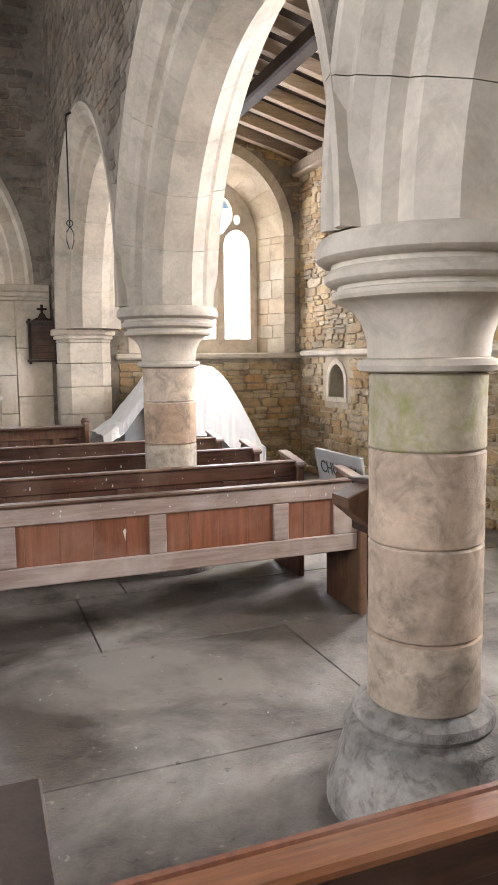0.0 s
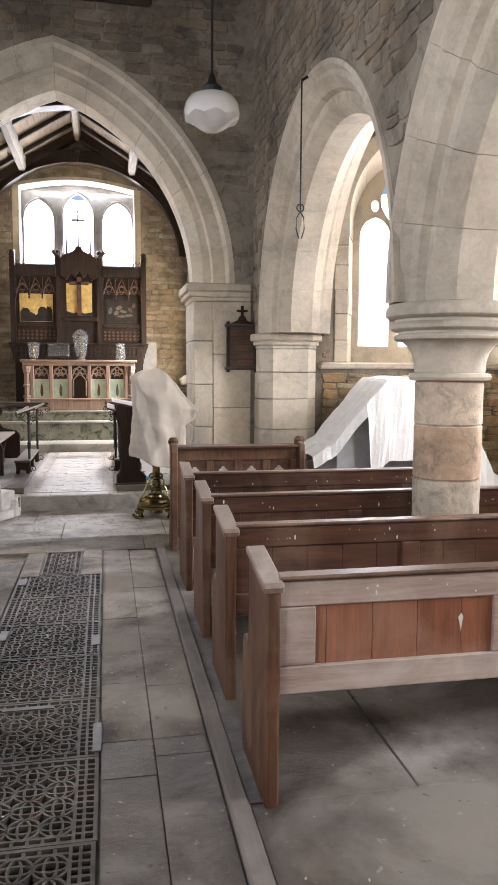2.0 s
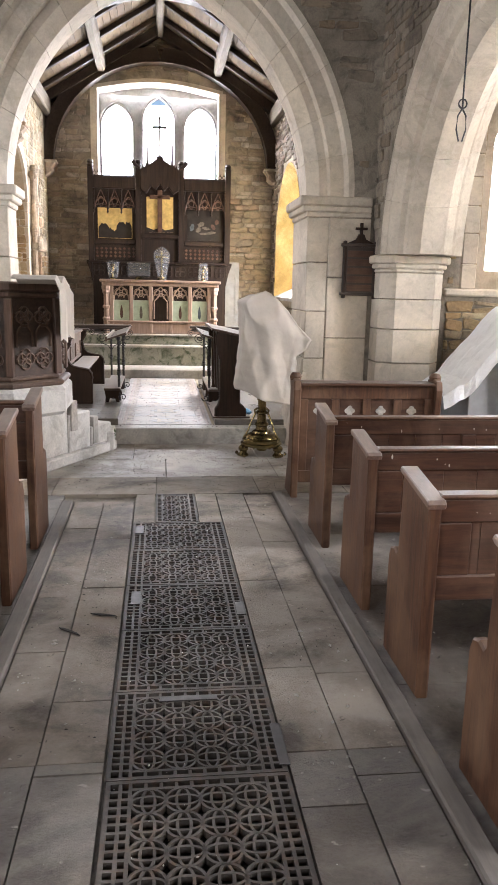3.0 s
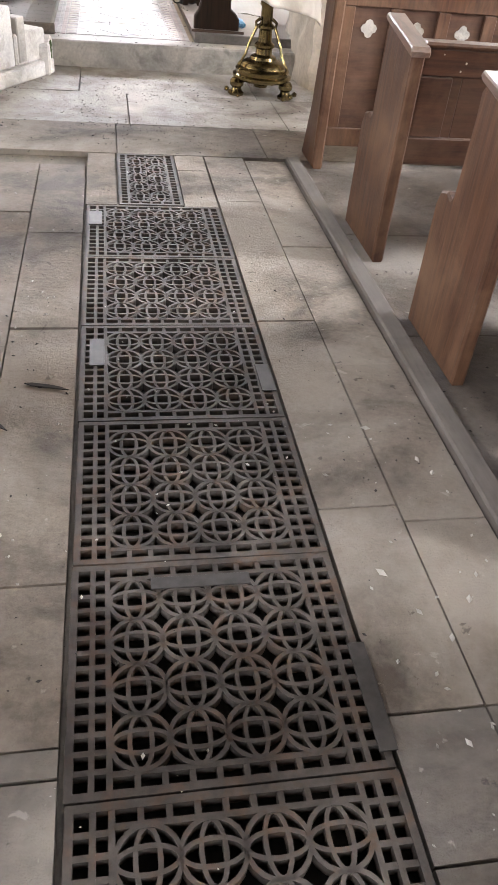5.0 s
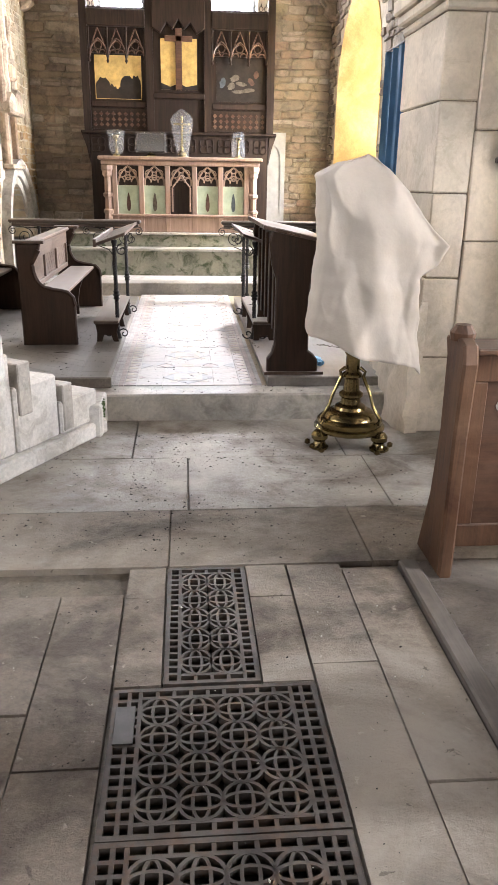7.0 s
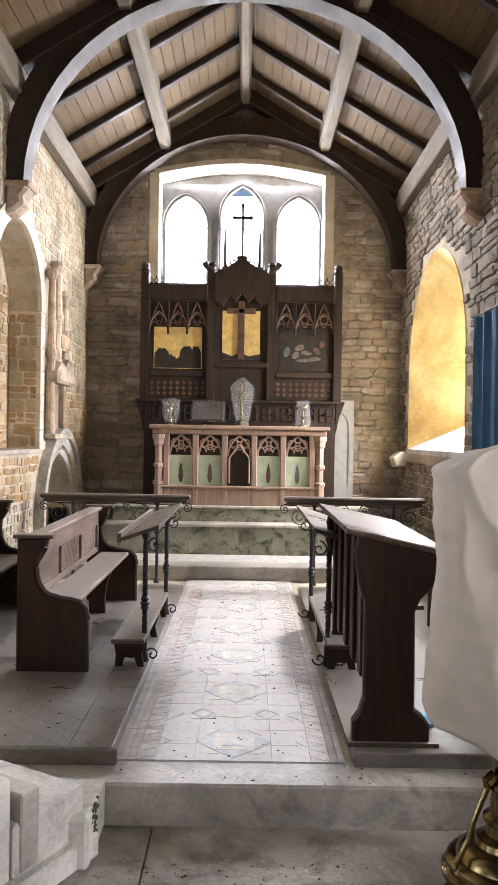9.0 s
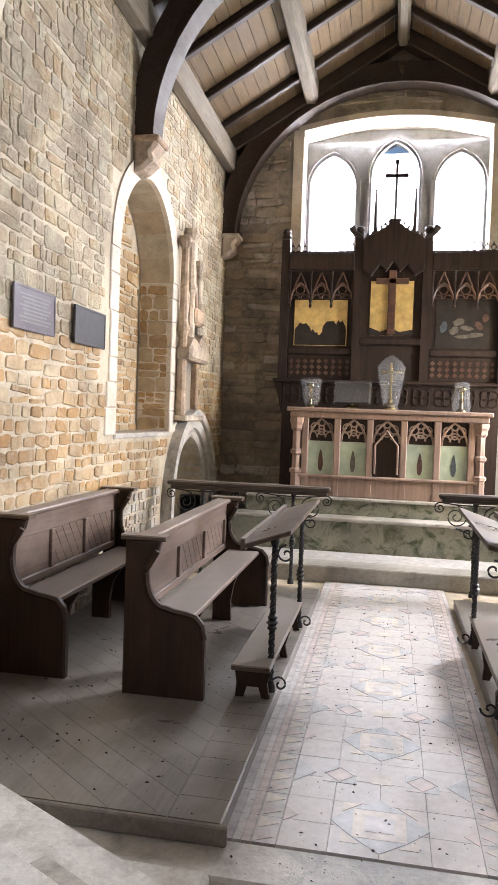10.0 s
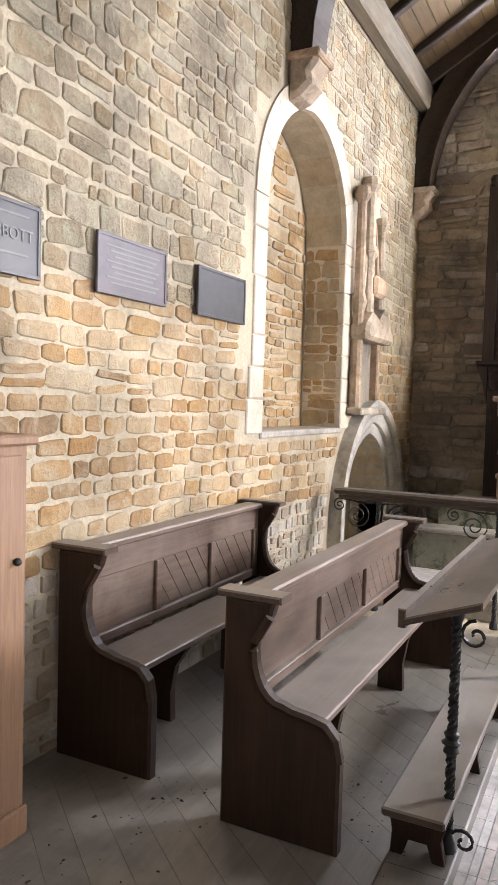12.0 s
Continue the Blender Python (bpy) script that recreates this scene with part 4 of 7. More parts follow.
for c, s, h in ((-0.93, 4.72, 0.40), (-0.13, 4.85, 0.42), (0.675, 4.72, 0.40)):
    bm = bmesh.new()
    ring_sweep(bm, c, 0.33, s, h + 0.04, [(0.0, 0), (0.03, 0), (0.03, -0.05), (0.0, -0.05)], lambda u, z, d: (u, EY + 0.42 + d, z), 8, foot=1.1)
    structure("window_moulding", bm, M_TRACERY, "thin stone moulding round a window light", "trim")

ell = lambda cu, cz, ru, rz, n=14, tip=0.0: [(cu + ru * math.cos(2 * math.pi * i / n), cz + rz * math.sin(2 * math.pi * i / n) * (1 + (tip if math.sin(2 * math.pi * i / n) < -0.9 else 0))) for i in range(n)]
A_LIGHTS = [lancet(c, 0.2, 1.95, 3.30, 0.24) for c in (3.72, 4.26, 4.80)] + [ell(3.98, 3.76, 0.2, 0.24, tip=0.25), ell(4.54, 3.76, 0.2, 0.24, tip=0.25), ell(4.26, 4.14, 0.18, 0.18), ell(3.71, 3.68, 0.05, 0.07), ell(4.81, 3.68, 0.05, 0.07), ell(4.0, 4.1, 0.05, 0.06), ell(4.52, 4.1, 0.05, 0.06)]
window("window_2", [(4.27 - 1.06, 1.70)] + pointed(4.27, 1.06, 3.4, 1.12, 10) + [(4.27 + 1.06, 1.70)], A_LIGHTS, lambda u, z, d: (u, AY0 + 0.5 + d, z), 0.13, "three-light traceried stone window, clear glass, glaring with daylight")
arch_stones(W_ARCH, 4.27, 1.06, 3.4, 1.12, [(0.0, -0.012), (0.0, 0.5), (-0.22, 0.5)], to_arch, M_SPLAY, 5, name="splay_stone")
rnd = random.Random(44)
for side in (-1, 1):
    xe = 4.27 + side * 1.06
    z = 1.74
    while z < 3.39:
        h = min(rnd.uniform(0.16, 0.3), 3.398 - z)
        e = rnd.uniform(-0.004, 0.004)
        cut = rnd.uniform(0.35, 0.65)
        w = -side * 0.22
        for d0, d1 in ((0.0, cut - 0.008), (cut + 0.008, 1.0)):
            bm = bmesh.new()
            prism(bm, [(xe + side * 0.03, AY0 - 0.012 + 0.512 * d0), (xe + w * d0 + e, AY0 - 0.012 + 0.512 * d0), (xe + w * d1 + e, AY0 - 0.012 + 0.512 * d1), (xe + side * 0.03, AY0 - 0.012 + 0.512 * d1)], 'z', z + 0.003, z + h - 0.003)
            part("splay_stone", bm, M_SPLAY, W_ARCH)
        z += h
arch_stones(W_ARCH, 4.27, 1.06, 3.4, 1.12, [(-0.002, -0.016), (-0.002, 0.2), (0.15, 0.2), (0.15, -0.016)], to_arch, M_ASHLAR, 5)
pier_blocks(W_ARCH, 5.33, 5.50, AY0 - 0.016, AY0 + 0.2, 1.74, 3.4, 6, seed=12)
pier_blocks(W_ARCH, 3.04, 3.21, AY0 - 0.016, AY0 + 0.2, 1.74, 3.4, 6, seed=13)
part("window_sill", newbox(3.15, 5.4, AY0 - 0.03, AY0 + 0.62, 1.66, 1.74, bevel=0.01), M_ASHLAR, W_ARCH)

S_LIGHTS = [lancet(c, 0.21, 2.0, 2.75, 0.3) for c in (15.44, 15.96)]
window("window_3", [(15.1, 1.9), (16.3, 1.9), (16.3, 3.4), (15.1, 3.4)], S_LIGHTS, lambda u, z, d: (SX + 0.84 + d, u, z), 0.12, "two-light stone window deep in an ochre-washed splay")
for i, c in enumerate((6.7, 2.4)):
    window("window_%d" % (i + 4), [(c - 0.75, 1.95), (c + 0.75, 1.95), (c + 0.75, 4.1), (c - 0.75, 4.1)], [lancet(c - 0.35, 0.28, 2.0, 3.2, 0.32), lancet(c + 0.35, 0.28, 2.0, 3.2, 0.32)], lambda u, z, d: (ASX + 0.79 + d, u, z), 0.1, "two-light stone window in the aisle wall")

# ---- chancel roof ----
RX, RZ = -0.10, 6.36


def roof_z(x):
    return 5.02 + (RZ - 5.02) * (1 - abs(x - RX) / (2.25 if x > RX else 2.2))


def chancel_roof():
    bm = bmesh.new()
    rnd = random.Random(4)
    for side in (-1, 1):
        # boards run along the slope in the bays nearest the wall, lengthwise above
        xe = RX + side * 2.5
        n = 22
        for i in range(n):
            xa, xb = RX + side * 2.5 * i / n, RX + side * 2.5 * (i + 1) / n - side * 0.006
            t = rnd.uniform(0, 0.006)
            za, zb = roof_z(xa) + 0.02 + t, roof_z(xb) + 0.02 + t
            vs = [bm.verts.new(p) for p in ((xa, AY1, za), (xb, AY1, zb), (xb, EY, zb), (xa, EY, za), (xa, AY1, za + 0.04), (xb, AY1, zb + 0.04), (xb, EY, zb + 0.04), (xa, EY, za + 0.04))]
            for f in ((0, 1, 2, 3), (7, 6, 5, 4), (0, 4, 5, 1), (3, 2, 6, 7), (0, 3, 7, 4), (1, 5, 6, 2)):
                bm.faces.new([vs[k] for k in f])
    bmesh.ops.recalc_face_normals(bm, faces=bm.faces)
    roof = structure("ceiling_chancel", bm, M_BOARD, "pale boarded chancel roof with dark rafters and limed purlins", "ceiling")

    def slope_bar(x0, x1, drop, y0, y1, material, name):
        b = bmesh.new()
        prism(b, [(x0, roof_z(x0) + 0.02), (x1, roof_z(x1) + 0.02), (x1, roof_z(x1) - drop), (x0, roof_z(x0) - drop)], 'y', y0, y1, bevel=0.012)
        part(name, b, material, roof)
    for side in (-1, 1):
        xm = RX + side * 1.07
        b = bmesh.new()
        prism(b, [(xm - 0.085, roof_z(xm) + 0.05), (xm + 0.085, roof_z(xm) + 0.05), (xm + 0.085, roof_z(xm) - 0.13), (xm + 0.05, roof_z(xm) - 0.20), (xm - 0.05, roof_z(xm) - 0.20), (xm - 0.085, roof_z(xm) - 0.13)], 'y', AY1, EY - 0.25, bevel=0.012)
        part("purlin", b, M_PURLIN, roof)
        for y in (11.4, 12.3, 13.2, 15.05, 15.95, 16.75):
            slope_bar(RX + side * 0.06, xm - side * 0.086, 0.07, y - 0.045, y + 0.045, M_BEAM, "rafter")
            slope_bar(xm + side * 0.086, RX + side * 2.2, 0.07, y - 0.045, y + 0.045, M_BEAM, "rafter")
        xw = NX if side < 0 else SX
        part("wall_plate", newbox(min(xw, xw - side * 0.14), max(xw, xw - side * 0.14), AY1, EY, 4.74, 5.02, bevel=0.02), M_PURLIN, roof)
    b = bmesh.new()
    prism(b, [(RX - 0.07, RZ), (RX + 0.07, RZ), (RX + 0.07, RZ - 0.15), (RX + 0.04, RZ - 0.21), (RX - 0.04, RZ - 0.21), (RX - 0.07, RZ - 0.15)], 'y', AY1, EY - 0.25, bevel=0.01)
    part("ridge_beam", b, M_PURLIN, roof)
    # arch-braced trusses
    for y0, y1 in ((13.98, 14.2), (17.2, 17.42), (10.96, 11.12)):
        for side in (-1, 1):
            slope_bar(RX, RX + side * 2.2, 0.17, y0, y1, M_BEAM, "principal_rafter")
            xw = (NX if side < 0 else SX)
            n = 14
            w = abs(xw - RX)
            inner = [(xw - side * (0.17 + (w - 0.17) * (1 - math.cos(math.pi / 2 * i / n))), 3.95 + 1.80 * math.sin(math.pi / 2 * i / n)) for i in range(n + 1)]
            outer = [(xw, 3.95)] + [(xw - side * max(0.002, (w * (1 - math.cos(math.pi / 2 * i / n)) - 0.06)), min(3.95 + 2.02 * math.sin(math.pi / 2 * i / n), 6.0)) for i in range(1, n + 1)]
            b = bmesh.new()
            for i in range(n):
                prism(b, [inner[i], inner[i + 1], outer[i + 1], outer[i]], 'y', y0 + 0.02, y1 - 0.02)
            bmesh.ops.remove_doubles(b, verts=b.verts, dist=0.0005)
            part("arch_brace", b, M_BEAM, roof)
            b = bmesh.new()
            prism(b, [(inner[i][0] + side * 0.006, inner[i][1]) for i in range(n + 1)] + [(p[0], p[1] - 0.03) for p in inner[::-1]], 'y', y0 - 0.01, y1 + 0.01)
            part("brace_bead", b, M_BEAM, roof)
    return roof


chancel_roof()


def corbel(x, y, z, side):
    ob = thing("corbel", x, y, z, "small weathered carved stone head corbel under a roof brace", "corbel", "roof corbels")
    tagged(ob, kind="structure")
    bm = bmesh.new()
    prism(bm, [(0, 0.26), (-side * 0.2, 0.26), (-side * 0.21, 0.2), (-side * 0.16, 0.14), (-side * 0.17, 0.07), (-side * 0.09, 0.0), (0, -0.03)], 'y', -0.12, 0.12, bevel=0.03)
    part("carved_block", bm, M_PIER, ob)
    part("abacus", newbox(min(0, -side * 0.23), max(0, -side * 0.23), -0.14, 0.14, 0.22, 0.27, bevel=0.012), M_PIER, ob)


for x, s in ((NX, -1), (SX, 1)):
    for y in (14.09, 17.3):
        corbel(x, y, 3.68, s)

# ---- chancel floor and steps ----
structure("chancel_step", newbox(-2.2, 2.08, 10.47, 10.70, -0.02, 0.178, bevel=0.012), M_STEP, "worn grey stone step up into the chancel", "step")
structure("floor_chancel", newbox(NX, SX, 10.70, 15.02, -0.3, 0.166), M_MORTAR, "bedded chancel floor under patterned tiles", "floor")
structure("sanctuary_step", newbox(NX, SX, 15.02, 15.34, 0.0, 0.322, bevel=0.01), M_STEP, "long grey stone sanctuary step", "step")
structure("floor_sanctuary", newbox(NX, SX, 15.34, EY, 0.0, 0.312), M_TILE_PALE, "pale tiled sanctuary floor", "floor")
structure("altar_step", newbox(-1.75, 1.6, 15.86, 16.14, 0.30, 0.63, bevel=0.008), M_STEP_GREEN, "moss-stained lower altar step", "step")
structure("altar_step", newbox(-1.75, 1.6, 15.84, 16.14, 0.63, 0.665, bevel=0.008), M_STEP, "pale tread of the lower altar step", "step")
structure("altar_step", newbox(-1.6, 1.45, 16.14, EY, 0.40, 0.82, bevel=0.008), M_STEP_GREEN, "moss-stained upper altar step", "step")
structure("altar_step", newbox(-1.6, 1.45, 16.12, EY, 0.82, 0.85, bevel=0.008), M_STEP, "pale tread of the upper altar step", "step")
structure("platform_edge", newbox(NX, -0.575, 10.635, 10.66, 0.179, 0.252, bevel=0.006), M_KERB, "grey timber nosing of the choir platform", "trim")
structure("choir_platform", newbox(NX, -0.60, 10.66, 14.4, 0.173, 0.245, bevel=0.006), M_PLATFORM, "dusty grey boarded choir platform", "platform")
structure("choir_platform", newbox(0.50, SX, 10.66, 14.4, 0.173, 0.245, bevel=0.006), M_PLATFORM, "dusty grey boarded choir platform", "platform")


# ---- nave: heating grates ----
def ring_flat(bm, cx, cy, rx, ry, w, z0, z1, n=20):
    a = [(cx + (rx + w) * math.cos(2 * math.pi * i / n), cy + (ry + w) * math.sin(2 * math.pi * i / n)) for i in range(n)]
    b = [(cx + rx * math.cos(2 * math.pi * i / n), cy + ry * math.sin(2 * math.pi * i / n)) for i in range(n)]
    va, vb = [bm.verts.new((*p, z1)) for p in a], [bm.verts.new((*p, z1)) for p in b]
    wa, wb = [bm.verts.new((*p, z0)) for p in a], [bm.verts.new((*p, z0)) for p in b]
    for i in range(n):
        j = (i + 1) % n
        bm.faces.new((va[i], va[j], vb[j], vb[i]))
        bm.faces.new((va[j], va[i], wa[i], wa[j]))
        bm.faces.new((vb[i], vb[j], wb[j], wb[i]))


def grate_meshes(W, L, cells_x, cells_y, side_cols):
    """Three meshes: outer frame, ladder border, pierced lattice."""
    z0, z1 = -0.022, 0.004
    x, y = W / 2, L / 2
    f = 0.016
    bm = bmesh.new()
    for a in ((-x, x, -y, -y + f), (-x, x, y - f, y), (-x, -x + f, -y + f, y - f), (x - f, x, -y + f, y - f)):
        box(bm, a[0], a[1], a[2], a[3], z0, z1)
    frame_mesh = link_mesh("frame", bm, M_GRATE)
    bm = bmesh.new()
    cw = 0.034
    bx = x - f
    for k in range(side_cols):
        for s in (-1, 1):
            xx = s * (bx - cw * (k + 1))
            box(bm, xx - 0.006, xx + 0.006, -y + f, y - f, z0, z1 - 0.001)
    rows = int((L - 2 * f) / 0.036)
    for i in range(1, rows):
        yy = -y + f + (L - 2 * f) * i / rows
        for s in (-1, 1):
            xa, xb = s * bx, s * (bx - cw * side_cols)
            box(bm, min(xa, xb), max(xa, xb), yy - 0.006, yy + 0.006, z0, z1 - 0.002)
    ix = bx - cw * side_cols
    iy = y - f - 0.03
    for s in (-1, 1):
        box(bm, -ix, ix, s * iy - 0.006, s * iy + 0.006, z0, z1 - 0.001)
        m = int(2 * ix / 0.05)
        for i in range(1, m):
            xx = -ix + 2 * ix * i / m
            box(bm, xx - 0.006, xx + 0.006, min(s * iy, s * (y - f)), max(s * iy, s * (y - f)), z0, z1 - 0.002)
    border_mesh = link_mesh("border", bm, M_GRATE)
    bm = bmesh.new()
    cx, cy = 2 * (ix - 0.004) / cells_x, 2 * (iy - 0.004) / cells_y
    w = 0.0095
    for i in range(cells_x):
        for j in range(cells_y):
            ux, uy = -ix + 0.004 + cx * (i + 0.5), -iy + 0.004 + cy * (j + 0.5)
            ring_flat(bm, ux, uy, cx / 2 - 0.0035, cy / 2 - 0.0035, w, z0, z1 - 0.0005)
            ring_flat(bm, ux, uy, cx / 2 - 0.006, cy * 0.165, w, z0, z1 - 0.0015, 20)
            ring_flat(bm, ux, uy, cx * 0.15, cy / 2 - 0.006, w, z0, z1 - 0.0020, 20)
    return frame_mesh, border_mesh, link_mesh("lattice", bm, M_GRATE)


def lay_grate(meshes, x, y, rz, label):
    t = thing("floor_grate", x, y, 0, label, "floor grate", "heating grates", rz)
    for me in meshes:
        ob = new(me.name, me)
        ob.parent = t


grate_big = grate_meshes(0.64, 0.572, 4, 4, 2)
for i in range(12):
    lay_grate(grate_big, 0.015 + random.uniform(-0.004, 0.004), 7.67 - 0.288 - 0.577 * i, random.uniform(-0.3, 0.3), "ornate cast-iron heating grate set in the aisle floor")
lay_grate(grate_meshes(0.315, 0.75, 2, 5, 1), 0.008, 8.06, 0, "small ornate cast-iron grate at the head of the aisle")
# flat near-black sheet paints the shade of the duct between the bars
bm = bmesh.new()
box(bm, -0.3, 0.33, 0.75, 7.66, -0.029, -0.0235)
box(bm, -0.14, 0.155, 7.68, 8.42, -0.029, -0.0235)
structure("heating_duct", bm, M_PIT, "near-black sheet painting the duct's shade under the grates", "duct")
GRATE_COVERS = [(-0.26, 7.50, 0.06, 0.16), (-0.25, 6.33, 0.05, 0.17), (0.31, 6.16, 0.05, 0.16), (0.0, 5.29, 0.24, 0.035), (0.33, 4.95, 0.04, 0.26)]
for x, y, w, l in GRATE_COVERS:
    pl = structure("grate_patch", newbox(x - w / 2, x + w / 2, y - l / 2, y + l / 2, 0.0045, 0.009, bevel=0.001), M_IRON, "small worn iron patch plate on a grate", "plate")

# timber kerbs at the pew platforms
structure("pew_kerb", newbox(0.82, 0.90, 1.0, 8.42, -0.02, 0.028, bevel=0.008), M_KERB, "worn grey timber kerb along the aisle", "kerb")
structure("pew_kerb", newbox(-0.88, -0.79, 1.0, 8.2, -0.02, 0.028, bevel=0.008), M_KERB, "worn grey timber kerb along the aisle", "kerb")


# ---- nave: pews ----
def pew_end(h=0.90, low=0.52):
    """Side outline (y, z), back at y = 0, seat towards +y."""
    return [(0.0, 0.0), (0.47, 0.0), (0.47, low - 0.05), (0.45, low), (0.40, low + 0.015), (0.36, low), (0.345, low + 0.02), (0.335, h - 0.1), (0.34, h - 0.03), (0.32, h), (0.02, h - 0.035), (0.0, h - 0.06)]


def pew(x0, x1, y, label, rails, group="nave pews", cap=None):
    p = thing("pew", x0, y, 0.0, label, "pew", group)
    L = x1 - x0
    for i, xa in enumerate((0.0, L - 0.055)):
        bm = bmesh.new()
        prism(bm, pew_end(0.90), 'x', xa, xa + 0.055, bevel=0.008)
        e = part("end_panel", bm, M_PEW_END, p)
        bm = bmesh.new()
        prism(bm, [(-0.012, 0.836), (0.33, 0.900), (0.352, 0.912), (0.34, 0.930), (-0.004, 0.872), (-0.018, 0.856)], 'x', xa - 0.012, xa + 0.067, bevel=0.005)
        part("end_cap", bm, cap or M_PEW_CAP, e, "worn rounded capping")
    part("top_rail", newbox(0.056, L - 0.056, 0.03, 0.075, 0.765, 0.865, bevel=0.006), rails, p)
    part("top_moulding", newbox(0.056, L - 0.056, 0.015, 0.10, 0.866, 0.886, bevel=0.008), M_PEW_END, p)
    part("bottom_rail", newbox(0.056, L - 0.056, 0.03, 0.075, 0.425, 0.535, bevel=0.006), rails, p)
    xs = [(0.056, 0.20), (0.93, 1.03), (1.70, 1.80), (L - 0.226, L - 0.056)]
    for xa, xb in xs:
        part("stile", newbox(xa, xb, 0.031, 0.074, 0.537, 0.763, bevel=0.004), rails, p)
    m = 12
    for k in range(m):
        xa = 0.06 + (L - 0.12) * k / m
        part("panel_board", newbox(xa + 0.0008, xa + (L - 0.12) / m - 0.0008, 0.046, 0.062, 0.53, 0.77, bevel=0.0015), M_PEW_PANEL if rails == M_PEW_FADED else M_PEW, p)
    part("seat", newbox(0.056, L - 0.056, 0.08, 0.45, 0.425, 0.455, bevel=0.008), M_PEW, p)
    return p


PEW_Y = [4.29, 5.22, 6.10, 7.08]
pew(0.955, 3.29, PEW_Y[0], "wooden pew with faded pinkish rails and orange-brown back panels", M_PEW_FADED)
base_pew = pew(0.955, 3.29, PEW_Y[1], "dark red-brown varnished wooden pew beside the aisle", M_PEW)
for y in PEW_Y[2:]:
    copy_thing(base_pew, pose(0.955, y, 0))
pew(0.955, 3.29, 1.17, "dark wooden pew with an orange-brown back rail beside the aisle", M_PEW, cap=M_OAK)
for y in (3.2, 4.6, 5.45, 6.28, 7.16):
    tagged(copy_thing(base_pew, pose(-3.235, y, 0) @ Matrix.Diagonal((1, 1, 1.09, 1))), "dark varnished wooden pew on the boards beside the aisle", "", "nave pews")


def pine_rail():
    t = thing("rail", 1.03, 1.14, 0.889, "orange pine rail laid along a pew back", "rail")
    part("plank", newbox(0.0, 2.21, 0.0, 0.074, 0.0, 0.026, bevel=0.008), M_PEW_NEW, t)
    part("nosing", newbox(0.002, 2.208, 0.0745, 0.10, 0.002, 0.022, bevel=0.007), M_PEW_PANEL, t, "darker moulded edge")
    bm = bmesh.new()
    prism(bm, [(0.86 + 0.020 * math.cos(e * math.pi / 6), 0.034 + 0.012 * math.sin(e * math.pi / 6)) for e in range(12)], 'z', 0.024, 0.0268)
    part("knot", bm, M_OAK, t, "dark knot in the wood")


pine_rail()

# small plaster diamond stuck on the first pew's back
bm = bmesh.new()
prism(bm, [(1.744, 0.704), (1.752, 0.69), (1.748, 0.668), (1.743, 0.632), (1.738, 0.664), (1.731, 0.688)], 'y', 4.316, 4.319)
structure("paint_fleck", bm, M_DEBRIS, "pale paint fleck on the pew back", "fleck")


def pew_flecks(y, seed, count):
    """White bird droppings dried on the back of a pew's top rail and on its capping."""
    rnd = random.Random(seed)
    bm = bmesh.new()
    for _ in range(count):
        x, z, r = rnd.uniform(1.05, 3.1), rnd.uniform(0.785, 0.85), rnd.uniform(0.002, 0.0055)
        run = r * rnd.choice((1.0, 1.2, 2.5))
        prism(bm, [(x + r * math.cos(e * math.pi / 3), z + run * math.sin(e * math.pi / 3)) for e in range(6)], 'y', y + 0.0275, y + 0.0295)
    me = link_mesh("bird_droppings", bm, M_DEBRIS)
    tagged(new("bird_droppings", me), "dried white bird droppings on a pew back", "litter", "", "stuff")


for k, y in enumerate(PEW_Y):
    pew_flecks(y, 60 + k, 16)


def pew_front():
    f = thing("prayer_desk", 0.955, 8.30, 0, "dark red-brown panelled pew frontal with quatrefoil piercings", "prayer desk")
    L = 1.24
    for xa in (0.0, L - 0.06):
        bm = bmesh.new()
        prism(bm, [(0.0, 0), (0.3, 0), (0.2, 0.3), (0.16, 0.6), (0.17, 0.9), (0.2, 0.97), (0.1, 1.0), (0.0, 0.97), (-0.02, 0.9), (0.0, 0.6)], 'x', xa, xa + 0.06, bevel=0.01)
        e = part("end_panel", bm, M_PEW_END, f)
        bm = bmesh.new()
        lathe(bm, [(0.0, 0.96), (0.045, 0.97), (0.05, 1.0), (0.03, 1.03), (0.0, 1.035)], 12, xa + 0.03, 0.1, cap=False)
        part("knob", bm, M_PEW_END, e)
    part("book_ledge", newbox(0.06, L - 0.06, 0.0, 0.2, 0.93, 0.955, bevel=0.006), M_PEW, f, "dusty ledge")
    part("panel", newbox(0.06, L - 0.06, 0.06, 0.09, 0.12, 0.93), M_PEW, f)
    part("rail", newbox(0.06, L - 0.06, 0.04, 0.058, 0.12, 0.22, bevel=0.004), M_PEW_END, f)
    part("rail", newbox(0.06, L - 0.06, 0.04, 0.058, 0.82, 0.93, bevel=0.004), M_PEW_END, f)
    for i in range(5):
        x = 0.06 + (L - 0.19) * i / 4
        part("stile", newbox(x, x + 0.07, 0.041, 0.059, 0.222, 0.818, bevel=0.004), M_PEW_END, f)
    for i in range(4):
        x = 0.22 + (L - 0.19) / 4 * i
        bm = bmesh.new()
        for dx, dz in ((0.022, 0), (-0.022, 0), (0, 0.022), (0, -0.022)):
            prism(bm, [(x + dx + 0.022 * math.cos(a * math.pi / 4), 0.72 + dz + 0.022 * math.sin(a * math.pi / 4)) for a in range(8)], 'y', 0.054 + dx * 0.02, 0.0585 + dz * 0.02)
        part("quatrefoil", bm, M_STEP, f, "pale quatrefoil piercing")
    return f


pew_front()


